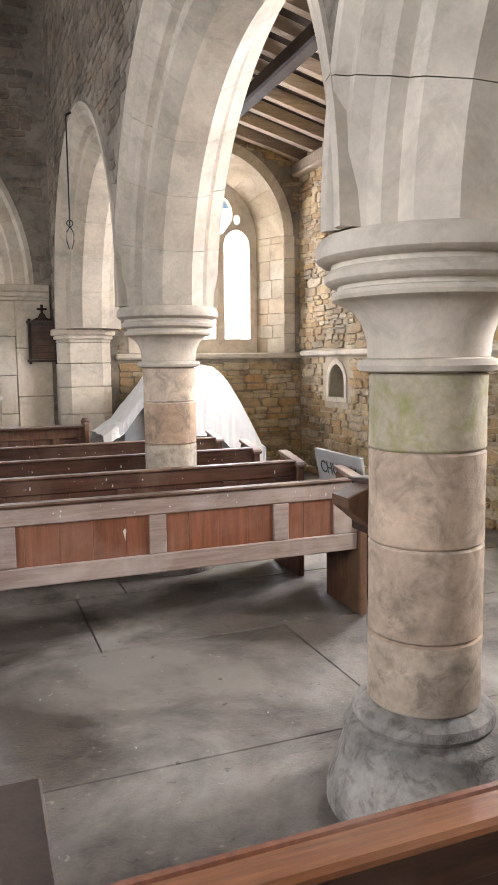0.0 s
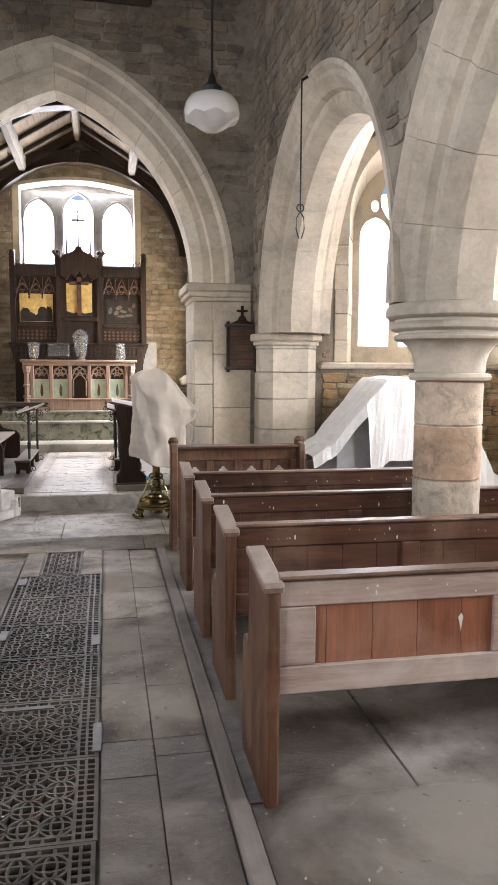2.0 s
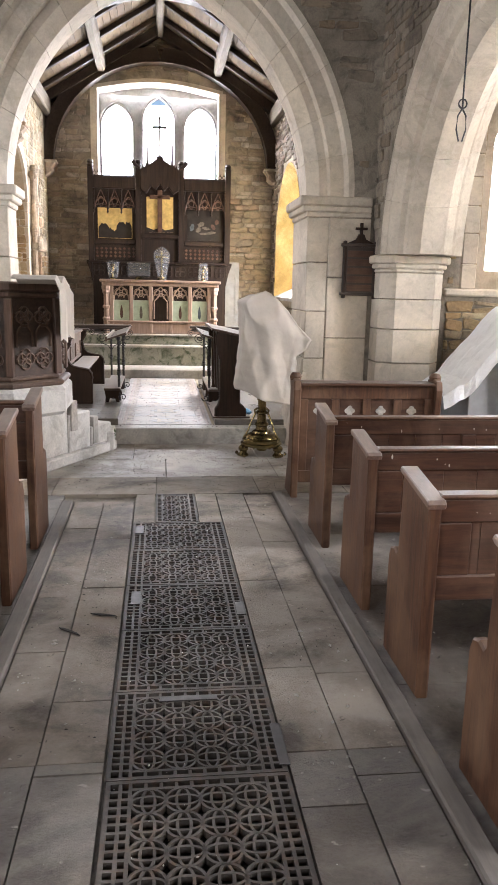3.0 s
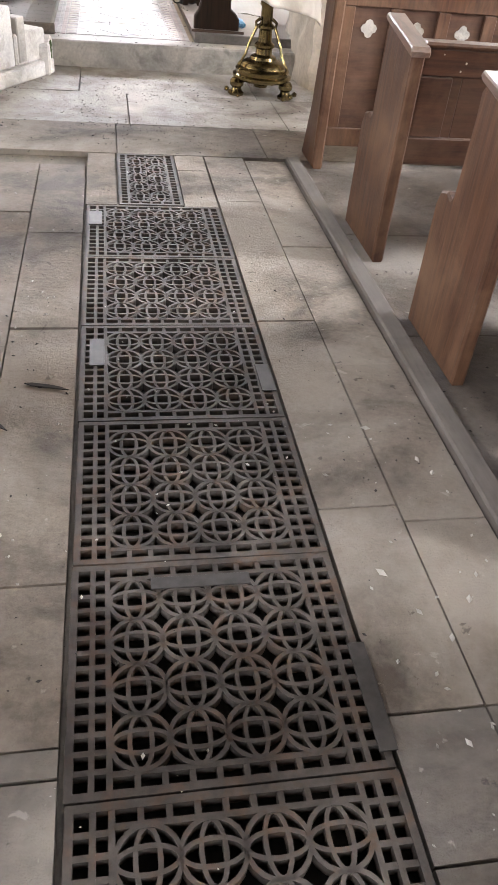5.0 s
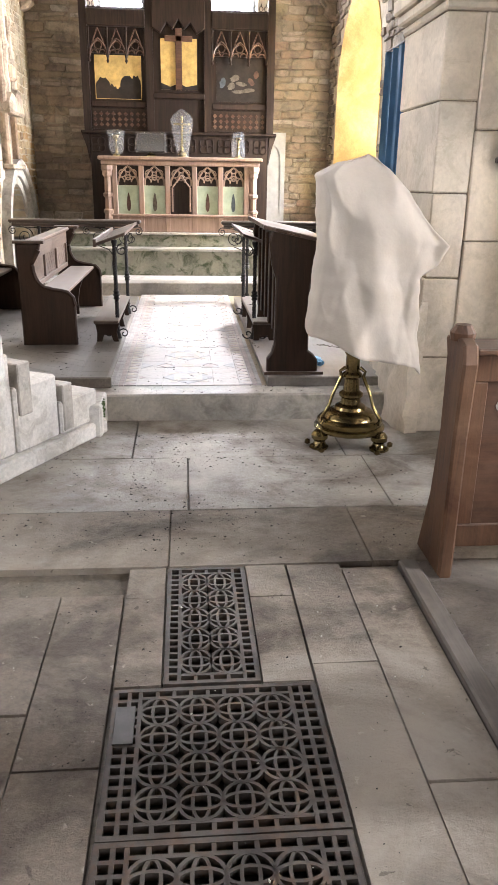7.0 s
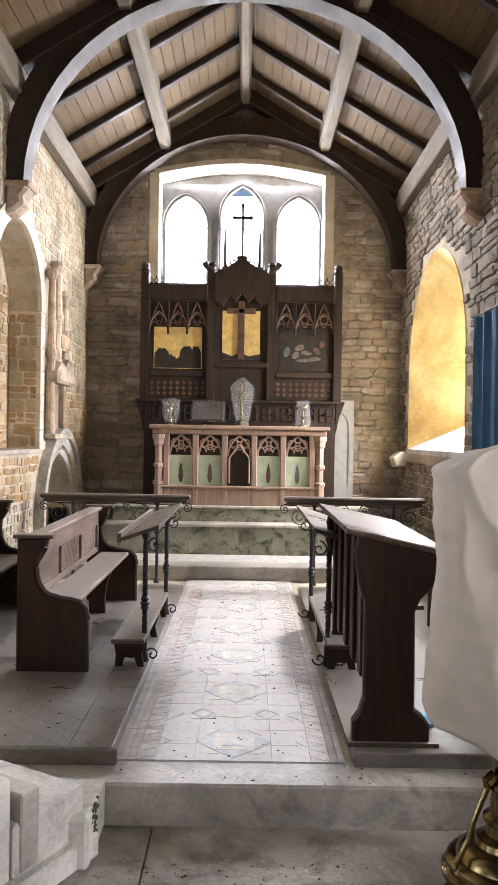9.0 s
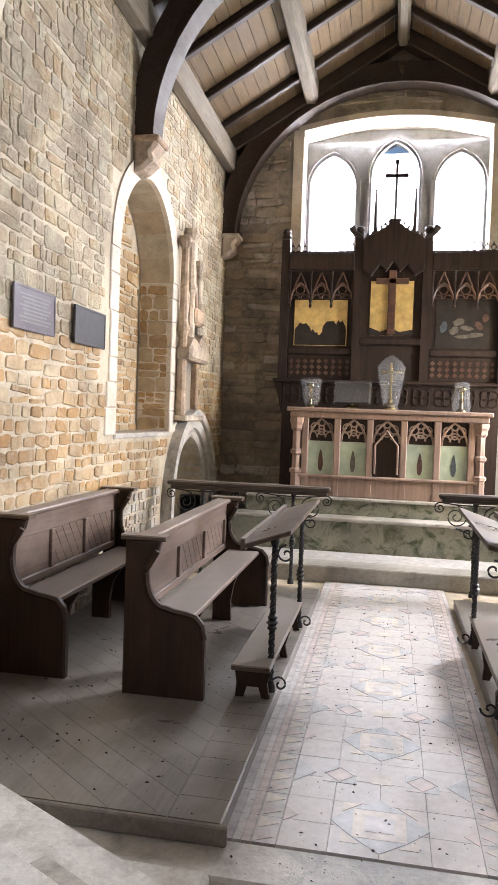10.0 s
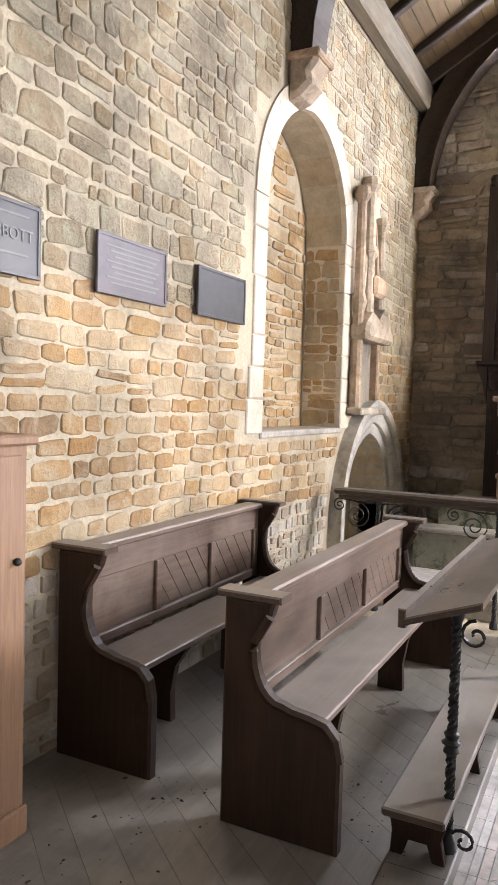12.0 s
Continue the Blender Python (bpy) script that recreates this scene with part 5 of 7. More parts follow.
# ---- nave: tablet, lamps, board ----
def tablet():
    t = thing("memorial_board", 1.93, AY0 - 0.036, 1.42, "dark carved wooden memorial board with cross finial on the pier", "memorial board")
    part("panel", newbox(-0.17, 0.17, -0.03, -0.002, 0.02, 0.66), M_OAK_X, t)
    for k in range(5):
        part("inscribed_strip", newbox(-0.15, 0.15, -0.034, -0.0305, 0.06 + k * 0.115, 0.15 + k * 0.115, bevel=0.002), M_PEW, t)
    for x in (-0.185, 0.185):
        part("post", newbox(x - 0.02, x + 0.02, -0.045, -0.004, -0.04, 0.74, bevel=0.008), M_OAK, t)
    for z in (0.0, 0.66):
        part("crossbar", newbox(-0.23, 0.23, -0.048, -0.006, z, z + 0.045, bevel=0.008), M_OAK_X, t)
    bm = bmesh.new()
    prism(bm, [(-0.16, 0.706), (0.16, 0.706), (0.06, 0.76), (0.03, 0.83), (-0.03, 0.83), (-0.06, 0.76)], 'y', -0.04, -0.008)
    part("crest", bm, M_OAK, t)
    bm = bmesh.new()
    box(bm, -0.018, 0.018, -0.04, -0.012, 0.82, 0.98, bevel=0.005)
    box(bm, -0.07, 0.07, -0.04, -0.012, 0.885, 0.92, bevel=0.005)
    part("cross", bm, M_OAK, t)
    t.scale = (0.88, 1.0, 0.74)
    t.location.z = 1.645


tablet()


def pendant_lamp():
    t = thing("pendant_lamp", 1.04, 6.3, 3.08, "opal glass pendant lamp with scalloped rim hanging on a rod", "pendant lamp")
    bm = bmesh.new()
    prof = [(0.04, 0.22), (0.09, 0.215), (0.14, 0.19), (0.163, 0.15), (0.17, 0.10), (0.165, 0.075), (0.12, 0.045), (0.07, 0.01), (0.03, -0.005), (0.0, -0.008)]
    n = 32
    lathe(bm, prof, n, cap=False)
    for v in bm.verts:
        r = math.hypot(v.co.x, v.co.y)
        if 0.14 < r and v.co.z < 0.12:
            v.co.z += 0.012 * math.cos(8 * math.atan2(v.co.y, v.co.x))
    part("shade", bm, M_SHADE, t, "white opal shade", smooth=True)
    bm = bmesh.new()
    lathe(bm, [(0.06, 0.215), (0.065, 0.25), (0.03, 0.28), (0.014, 0.33), (0.012, 0.335)], 16)
    part("gallery", bm, M_BLACKIRON, t)
    bm = bmesh.new()
    tube(bm, [(0, 0, 0.33), (0, 0, 4.52)], 0.008, 6)
    part("rod", bm, M_BLACKIRON, t)


pendant_lamp()


def hanging_chain():
    t = thing("lamp_chain", 2.0, 7.83, 2.74, "thin black iron chain with a hook hanging from the arcade wall", "chain")
    bm = bmesh.new()
    tube(bm, [(0, 0, 0.22), (0, 0.0, 1.28)], 0.007, 6)
    part("chain", bm, M_BLACKIRON, t)
    bm = bmesh.new()
    for s in (-1, 1):
        tube(bm, [(0, 0, 0.22), (s * 0.03, 0, 0.17), (s * 0.035, 0, 0.08), (s * 0.012, 0, 0.0)], 0.006, 6)
    tube(bm, [(0.03 * math.cos(a * math.pi / 6), 0, 0.25 + 0.03 * math.sin(a * math.pi / 6)) for a in range(13)], 0.006, 6)
    part("hook", bm, M_BLACKIRON, t)
    bm = bmesh.new()
    tube(bm, [(0, 0, 1.27), (0.05, 0.0, 1.30)], 0.012, 6)
    part("wall_bracket", bm, M_BLACKIRON, t)


hanging_chain()


def royal_board():
    t = thing("painted_board", -0.02, AY0 - 0.03, 5.52, "large dark framed painted board high above the arch", "painting")
    part("frame", newbox(-0.95, 0.95, -0.07, 0.0, 0, 0.12, bevel=0.02), M_OAK_X, t)
    part("frame", newbox(-0.95, 0.95, -0.07, 0.0, 1.25, 1.37, bevel=0.02), M_OAK_X, t)
    part("frame", newbox(-0.95, -0.83, -0.07, 0.0, 0.121, 1.249, bevel=0.02), M_OAK, t)
    part("frame", newbox(0.83, 0.95, -0.07, 0.0, 0.121, 1.249, bevel=0.02), M_OAK, t)
    part("canvas", newbox(-0.83, 0.83, -0.04, -0.01, 0.12, 1.25), M_PAINT_DARK, t)


royal_board()


def church_sign():
    t = thing("sign_board", 3.545, 4.83, 0.012, "grey painted wooden sign board leaning against the pew ends", "sign", rz=-90)
    m = Matrix.Rotation(radians(11), 4, 'X')
    bm = bmesh.new()
    box(bm, -0.34, 0.34, -0.012, 0.012, 0.0, 0.99, bevel=0.004, m=m)
    part("board", bm, M_SIGN, t)
    text_part("CHURCH", 0.13, t, m @ pose(0, -0.0135, 0.82, 90), M_LETTER_DARK)
    for k in range(2):
        bm = bmesh.new()
        box(bm, -0.3, 0.3, -0.0145, -0.0125, 0.42 + k * 0.15, 0.5 + k * 0.15, m=m)
        part("lettering_bar", bm, M_LETTER_DARK, t)


church_sign()


def alms_box():
    t = thing("alms_box", 2.47, 2.672, 0.95, "small dark wooden alms box fixed to the column", "box")
    part("body", newbox(-0.09, 0.09, 0.006, 0.2, 0.0, 0.2, bevel=0.006), M_OAK, t)
    bm = bmesh.new()
    prism(bm, [(0.0, 0.201), (0.215, 0.201), (0.215, 0.212), (0.0, 0.235)], 'x', -0.1, 0.1, bevel=0.004)
    part("lid", bm, M_OAK_X, t)
    bm = bmesh.new()
    prism(bm, [(-0.2, 0.12), (-0.2, 0.16), (-0.091, 0.2), (-0.091, 0.03)], 'y', 0.03, 0.16, bevel=0.004)
    part("bracket", bm, M_PEW_END, t)


alms_box()


def draped_case():
    t = thing("draped_furniture", 3.42, 9.35, 0.0, "stepped furniture under creased white polythene sheeting", "covered furniture")
    bm = bmesh.new()
    prism(bm, [(-0.72, 0.0), (0.9, 0.0), (0.9, 0.70), (0.45, 1.42), (-0.2, 1.42), (-0.72, 0.86)], 'y', -0.42, 0.40, bevel=0.01)
    part("case", bm, M_GREYBOX, t, "grey case with a sloping lid")
    bm = bmesh.new()
    rnd = random.Random(21)
    nx, ny = 44, 22
    grid = []
    for i in range(nx + 1):
        row = []
        for j in range(ny + 1):
            u, v = i / nx, j / ny
            x = -0.98 + 2.06 * u
            y = -0.50 + 1.0 * v
            top = 0.93 if x < -0.72 else (0.95 + 0.62 * min(1, max(0, (x + 0.72) / 0.52)) if x < 0.42 else 1.56 - 1.0 * min(1, (x - 0.42) / 0.62) ** 1.3)
            if v > 0.85:
                top -= 0.25 * (v - 0.85) / 0.15
            drop = 0.0
            if v < 0.14:
                drop = (1 - v / 0.14) * (0.12 if x < -0.38 else 0.85)
                y = -0.46 - 0.06 * (1 - v / 0.14)
            z = top - drop
            if x < -0.72:
                z -= (-0.72 - x) * 0.6
            z += 0.02 * noise.noise(Vector((x * 6, y * 6, 0))) + 0.012 * noise.noise(Vector((x * 17, y * 13, 4)))
            y += 0.03 * noise.noise(Vector((x * 7, z * 5, 9)))
            row.append(bm.verts.new((x, y, max(0.08, z))))
        grid.append(row)
    for i in range(nx):
        for j in range(ny):
            bm.faces.new((grid[i][j], grid[i + 1][j], grid[i + 1][j + 1], grid[i][j + 1]))
    sheet = part("sheet", bm, M_PLASTIC, t, "creased white polythene")
    sol = sheet.modifiers.new("thick", 'SOLIDIFY')
    sol.thickness = 0.004


draped_case()


# ---- pulpit ----
def pulpit():
    t = thing("pulpit", -1.45, 8.75, 0.0, "dark carved oak pulpit with tracery panels on a stone base", "pulpit")
    n, r = 8, 0.56
    ang = lambda k: math.pi / 8 + k * math.pi / 4
    pts = [(r * math.cos(ang(k)), r * math.sin(ang(k))) for k in range(n)]
    bm = bmesh.new()
    prism(bm, [(x * 1.12, y * 1.12) for x, y in pts], 'z', 0.66, 0.90, bevel=0.03)
    part("stone_base", bm, M_WHITE, t, "whitewashed stone base")
    for k, za, zb in ((1.10, 0.90, 0.95), (1.03, 0.95, 0.99), (1.04, 1.58, 1.63), (1.12, 1.63, 1.70)):
        bm = bmesh.new()
        prism(bm, [(x * k, y * k) for x, y in pts], 'z', za, zb, bevel=0.015)
        part("cornice" if za > 1.2 else "plinth", bm, M_PULPIT, t)
    for k in range(n):
        a, b = Vector((*pts[k], 0)), Vector((*pts[(k + 1) % n], 0))
        mid, d = (a + b) / 2, (b - a)
        rot = math.atan2(d.y, d.x)
        m = Matrix.Translation((mid.x, mid.y, 0)) @ Matrix.Rotation(rot, 4, 'Z')
        w = d.length
        bm = bmesh.new()
        box(bm, -w / 2, w / 2, 0.0, 0.03, 0.99, 1.58, m=m)
        pn = part("panel", bm, M_OAK_H, t)
        bm = bmesh.new()
        box(bm, w / 2 - 0.03, w / 2 + 0.03, -0.03, 0.02, 0.99, 1.58, bevel=0.008, m=m)
        part("buttress", bm, M_PULPIT, pn)
        for cx in (-0.085, 0.085):
            for cz, rr in ((1.44, 0.07), (1.12, 0.075)):
                bm = bmesh.new()
                for q in range(4):
                    px, pz = cx + 0.5 * rr * math.cos(q * math.pi / 2), cz + 0.5 * rr * math.sin(q * math.pi / 2)
                    tube(bm, [m @ Vector((px + 0.55 * rr * math.cos(e * math.pi / 5), -0.012, pz + 0.55 * rr * math.sin(e * math.pi / 5))) for e in range(11)], 0.010, 5)
                part("quatrefoil", bm, M_PULPIT, pn)
            bm = bmesh.new()
            tube(bm, [m @ Vector((u, -0.010, z)) for u, z in [(cx - 0.07, 1.21)] + pointed(cx, 0.07, 1.29, 0.09, 6) + [(cx + 0.07, 1.21)]], 0.010, 5)
            part("tracery_arch", bm, M_PULPIT, pn)
    # cloth over its edge
    bm = bmesh.new()
    for i in range(13):
        for j in range(9):
            y = -0.62 + 0.7 * i / 12
            s = j / 8
            x = 0.30 + min(0.33, s * 0.6) + 0.015 * math.sin(i * 1.7) * (s > 0.5)
            z = 1.715 + 0.03 * math.sin(i * 0.9) - max(0, s - 0.55) * 0.95
            bm.verts.new((x, y, z))
    bm.verts.ensure_lookup_table()
    for i in range(12):
        for j in range(8):
            q = i * 9 + j
            bm.faces.new([bm.verts[k] for k in (q, q + 9, q + 10, q + 1)])
    c = new("altar_cloth", link_mesh("altar_cloth", bm, M_SHEET))
    c.location = (-1.45, 8.55, 0.0)
    c.modifiers.new("thick", 'SOLIDIFY').thickness = 0.006
    tagged(c, "white cloth draped over the pulpit's edge", "cloth")


pulpit()


def pulpit_steps():
    t = thing("pulpit_steps", -0.62, 10.2, 0.0, "whitewashed stone pulpit stair with panelled side wall", "steps")
    # local: -x to the north, -y to the west; the side wall runs from the chancel step towards the pulpit
    mm = Matrix.Rotation(radians(-29), 4, 'Z')
    def blk(x0, x1, y0, y1, z0, z1, material=M_WHITE, name="step_block", bevel=0.012):
        bm = bmesh.new()
        box(bm, x0, x1, y0, y1, z0, z1, bevel=bevel, m=mm)
        return part(name, bm, material, t)
    blk(-1.0, 0.03, -1.75, 0.06, 0.0, 0.10, name="plinth_course")
    blk(-0.95, 0.0, -0.36, 0.0, 0.101, 0.30)
    blk(-0.95, -0.01, -0.72, -0.365, 0.101, 0.47)
    blk(-0.95, -0.02, -1.15, -0.725, 0.101, 0.66)
    blk(-0.95, -0.03, -1.75, -1.155, 0.101, 0.84)
    for y0, y1, z0, z1 in ((-0.34, -0.25, 0.12, 0.40), (-0.70, -0.60, 0.31, 0.60)):
        blk(-0.3, 0.008, y0, y1, z0, z1, M_STEP, "newel_block", 0.006)
    part("landing_block", newbox(-1.3, 0.03, -0.08, 0.268, 0.0, 0.205, bevel=0.015), M_WHITE, t)
    bm = bmesh.new()
    rnd = random.Random(5)
    for k in range(150):
        z = rnd.uniform(0.03, 0.2)
        x, y = 0.028 + rnd.uniform(-0.006, 0.006), 0.05 + rnd.gauss(0, 0.012 + 0.10 * (z - 0.03) * (z > 0.15))
        r = bmesh.ops.create_icosphere(bm, subdivisions=1, radius=rnd.uniform(0.004, 0.010))
        bmesh.ops.translate(bm, verts=r["verts"], vec=(x, y, z))
    part("moss_tuft", bm, M_MOSS, t, "green moss growing at the corner")


pulpit_steps()


# ---- lectern ----
def lectern():
    t = thing("lectern", 0.93, 9.95, 0.0, "brass lectern shrouded in a white dust sheet", "lectern")
    bm = bmesh.new()
    lathe(bm, [(0.0, 0.10), (0.20, 0.10), (0.215, 0.112), (0.215, 0.128), (0.195, 0.138), (0.198, 0.165), (0.185, 0.178), (0.165, 0.184), (0.155, 0.205), (0.13, 0.222), (0.10, 0.232), (0.092, 0.25), (0.062, 0.265), (0.058, 0.30), (0.072, 0.312), (0.072, 0.328), (0.05, 0.345), (0.045, 0.42), (0.060, 0.432), (0.060, 0.448), (0.043, 0.462), (0.041, 0.56), (0.052, 0.575), (0.052, 0.59), (0.036, 0.605), (0.034, 1.15), (0.0, 1.16)], 40, cap=False)
    part("stem", bm, M_BRASS, t, "polished turned brass stem", smooth=True)
    for k in range(3):
        a = radians(200 + 120 * k)
        bm = bmesh.new()
        lathe(bm, [(0.0, 0.0), (0.052, 0.0), (0.056, 0.016), (0.040, 0.028), (0.034, 0.05), (0.050, 0.066), (0.052, 0.09), (0.036, 0.112), (0.0, 0.118)], 14, 0.205 * math.cos(a), 0.205 * math.sin(a), cap=False)
        for k2 in (-1, 0, 1):
            b2 = a + 0.35 * k2
            r2 = bmesh.ops.create_icosphere(bm, subdivisions=1, radius=0.02)
            bmesh.ops.translate(bm, verts=r2["verts"], vec=(0.255 * math.cos(b2), 0.255 * math.sin(b2), 0.02))
        part("foot", bm, M_BRASS, t, smooth=True)
        bm = bmesh.new()
        tube(bm, [(rr * math.cos(a), rr * math.sin(a), zz) for rr, zz in ((0.19, 0.16), (0.20, 0.20), (0.175, 0.23), (0.15, 0.27), (0.13, 0.33), (0.10, 0.39), (0.075, 0.44), (0.085, 0.47), (0.05, 0.49))], [0.016, 0.013, 0.010, 0.010, 0.010, 0.010, 0.012, 0.010, 0.012], 8)
        part("bracket", bm, M_BRASS, t)
    bm = bmesh.new()
    box(bm, -0.16, 0.16, -0.02, 0.02, -0.14, 0.14, bevel=0.01, m=pose(0, -0.04, 1.36, -50, 0, 0))
    part("book_rest", bm, M_BRASS, t)
    # sheet: hangs nearly straight on one side, is thrown out to a point over the book rest's corner on the other
    bm = bmesh.new()
    nu, nv = 140, 64
    left = ((0.0, -0.06), (0.035, -0.20), (0.10, -0.30), (0.25, -0.285), (0.5, -0.275), (1.0, -0.32))
    right = ((0.0, 0.02), (0.05, 0.10), (0.14, 0.20), (0.26, 0.30), (0.39, 0.45), (0.46, 0.40), (0.54, 0.30), (0.8, 0.31), (1.0, 0.34))

    def along(table, q):
        for (q0, v0), (q1, v1) in zip(table, table[1:]):
            if q <= q1:
                return v0 + (v1 - v0) * (q - q0) / (q1 - q0)
        return table[-1][1]
    rows = []
    for j in range(nv + 1):
        q = j / nv
        row = []
        for i in range(nu):
            a = 2 * math.pi * i / nu
            ca, sa = math.cos(a), math.sin(a)
            side = 0.5 + 0.5 * ca
            hem = 0.72 - 0.22 * side + 0.012 * math.sin(5 * a)
            z = 1.655 + (hem - 1.655) * q
            xl, xr = along(left, q), along(right, q)
            u = math.copysign(abs(ca) ** 0.75, ca)
            x = (xl + xr) / 2 + u * (xr - xl) / 2
            deep = 0.05 + 0.12 * min(1, q / 0.12) + 0.06 * q
            y = math.copysign(abs(sa) ** 0.8, sa) * deep
            # long creases that run down from the shoulders, and a few dents
            pleat = 0.050 * min(1, q * 3) * (1 - 2 * abs((2.6 * x + 0.55 * q + 0.13) % 1 - 0.5))
            pleat += 0.034 * min(1, q * 2) * (1 - 2 * abs((4.3 * x - 1.1 * q) % 1 - 0.5))
            dent = 0.06 * (0.3 - abs(noise.noise(Vector((x * 3.1, 2.0 * sa, z * 2.2)))))
            y += math.copysign(1, sa) * (pleat + dent) * min(1, abs(sa) * 2.5)
            x += 0.012 * noise.noise(Vector((z * 6, sa * 2, 3.0))) + 0.010 * noise.noise(Vector((z * 15, a, 7.0)))
            row.append(bm.verts.new((x, y, z + 0.010 * noise.noise(Vector((x * 9, y * 9, 1.0))))))
        rows.append(row)
    for ra, rb in zip(rows, rows[1:]):
        for i in range(nu):
            bm.faces.new((ra[i], rb[i], rb[(i + 1) % nu], ra[(i + 1) % nu]))
    top = bm.verts.new((-0.02, 0, 1.675))
    for i in range(nu):
        bm.faces.new((rows[0][i], rows[0][(i + 1) % nu], top))
    sh = new("dust_sheet", link_mesh("dust_sheet", bm, M_SHEET))
    sh.data.shade_smooth()
    sh.location = (0.95, 9.9, 0)
    sh.modifiers.new("thick", 'SOLIDIFY').thickness = 0.004
    tagged(sh, "white cotton dust sheet draped over the lectern", "dust sheet")


lectern()


# ---- chancel: choir stalls ----
def stall_end(w, h, arm):
    """Outline (x, z): back at 0, seat front at w; an S curve from the tall back to the arm."""
    pts = [(0, 0), (w, 0), (w, arm - 0.12), (w - 0.015, arm - 0.05), (w - 0.05, arm - 0.012), (w - 0.10, arm), (w - 0.17, arm + 0.01)]
    x0, z0 = w - 0.2, arm + 0.02
    for k in range(7):
        a = math.pi / 2 * k / 6
        pts.append((x0 - 0.16 * math.sin(a) * (w / 0.62), z0 + 0.17 * (1 - math.cos(a))))
    pts += [(x0 - 0.155 * (w / 0.62), h - 0.14), (x0 - 0.08 * (w / 0.62), h - 0.05), (x0 - 0.06 * (w / 0.62), h), (0, h)]
    return pts


def clip_y(poly, lo, hi):
    """Cut a convex outline to lo <= first coordinate <= hi."""
    for sign, lim in ((1, lo), (-1, -hi)):
        cut = []
        for p, q in zip(poly, poly[1:] + poly[:1]):
            dp, dq = sign * p[0] - lim, sign * q[0] - lim
            if dp >= 0:
                cut.append(p)
            if dp * dq < 0:
                f = dp / (dp - dq)
                cut.append((p[0] + f * (q[0] - p[0]), p[1] + f * (q[1] - p[1])))
        poly = cut
    if len(poly) > 2 and max(p[0] for p in poly) - min(p[0] for p in poly) < 0.006:
        return []
    return poly


def choir_stall(x, y, length, w, h, arm, label, face=1):
    t = thing("choir_stall", x, y, 0.245, label, "choir stall", "choir stalls")
    out = stall_end(w, h, arm)
    f = lambda poly: [(px * face, pz) for px, pz in poly]
    for y0 in (0.0, length - 0.055):
        bm = bmesh.new()
        prism(bm, f(out), 'y', y0, y0 + 0.055, bevel=0.01)
        e = part("end_panel", bm, M_OAK, t)
        bm = bmesh.new()
        rim = [Vector((px * face, y0 - 0.004, pz)) for px, pz in out[2:-2]]
        tube(bm, rim, 0.017, 6)
        part("moulded_edge", bm, M_OAK, e)
        bm = bmesh.new()
        prism(bm, f([(-0.02, h), (out[-2][0] + 0.03, h), (out[-2][0] + 0.03, h + 0.025), (-0.02, h + 0.025)]), 'y', y0 - 0.02, y0 + 0.075, bevel=0.006)
        part("end_cap", bm, M_OAK_H, e)
    def fb(x0, x1, y0, y1, z0, z1, bevel=0.004):
        return newbox(min(x0 * face, x1 * face), max(x0 * face, x1 * face), y0, y1, z0, z1, bevel=bevel)
    part("seat", fb(0.12, w - 0.07, 0.056, length - 0.056, arm - 0.045, arm - 0.015, 0.006), M_STALL, t, "dusty oak seat")
    part("top_rail", fb(0.05, 0.10, 0.056, length - 0.056, h - 0.14, h - 0.02), M_STALL, t)
    part("capping", fb(0.02, 0.13, 0.056, length - 0.056, h - 0.019, h + 0.012, 0.008), M_STALL, t)
    part("bottom_rail", fb(0.05, 0.10, 0.056, length - 0.056, arm - 0.012, arm + 0.03), M_STALL, t)
    for k in range(4):
        y0 = 0.056 + (length - 0.112 - 0.05) * k / 3
        part("stile", fb(0.051, 0.101, y0, y0 + 0.05, arm + 0.031, h - 0.141), M_STALL, t)
    for k in range(3):
        y0 = 0.106 + (length - 0.112 - 0.05) * k / 3
        span = (length - 0.112 - 0.05) / 3 - 0.05
        zl, zh = arm + 0.032, h - 0.142
        pitch, lean = (0.105, -0.8) if k else (0.6, 0.0)
        q0 = int(-abs(lean) * (zh - zl) / pitch) - 2
        for q in range(q0, int(span / pitch) - q0 + 1):
            ua = q * pitch + 0.003
            ub = ua + pitch - 0.006
            strip = clip_y([(y0 + ua, zl), (y0 + ub, zl), (y0 + ub + lean * (zh - zl), zh), (y0 + ua + lean * (zh - zl), zh)], y0, y0 + span)
            if len(strip) > 2:
                bm = bmesh.new()
                prism(bm, strip, 'x', 0.062 * face, 0.082 * face)
                part("panel_board", bm, M_STALL, t)
    for y0 in (0.5, length - 0.5):
        bm = bmesh.new()
        prism(bm, f([(0.12, 0.0), (0.25, 0.0), (0.245, 0.14), (0.265, 0.26), (w - 0.11, arm - 0.046), (0.12, arm - 0.046)]), 'y', y0 - 0.02, y0 + 0.02)
        part("seat_bracket", bm, M_OAK, t)
    return t


choir_stall(-1.37, 11.72, 2.0, 0.43, 0.80, 0.44, "dark oak choir stall with curved ends and a dusty seat")
choir_stall(-2.19, 11.82, 1.70, 0.46, 0.85, 0.44, "dark oak choir stall with curved ends standing against the rubble wall")
choir_stall(1.92, 11.3, 1.7, 0.52, 0.86, 0.44, "dark oak choir stall behind the clergy desk", -1)


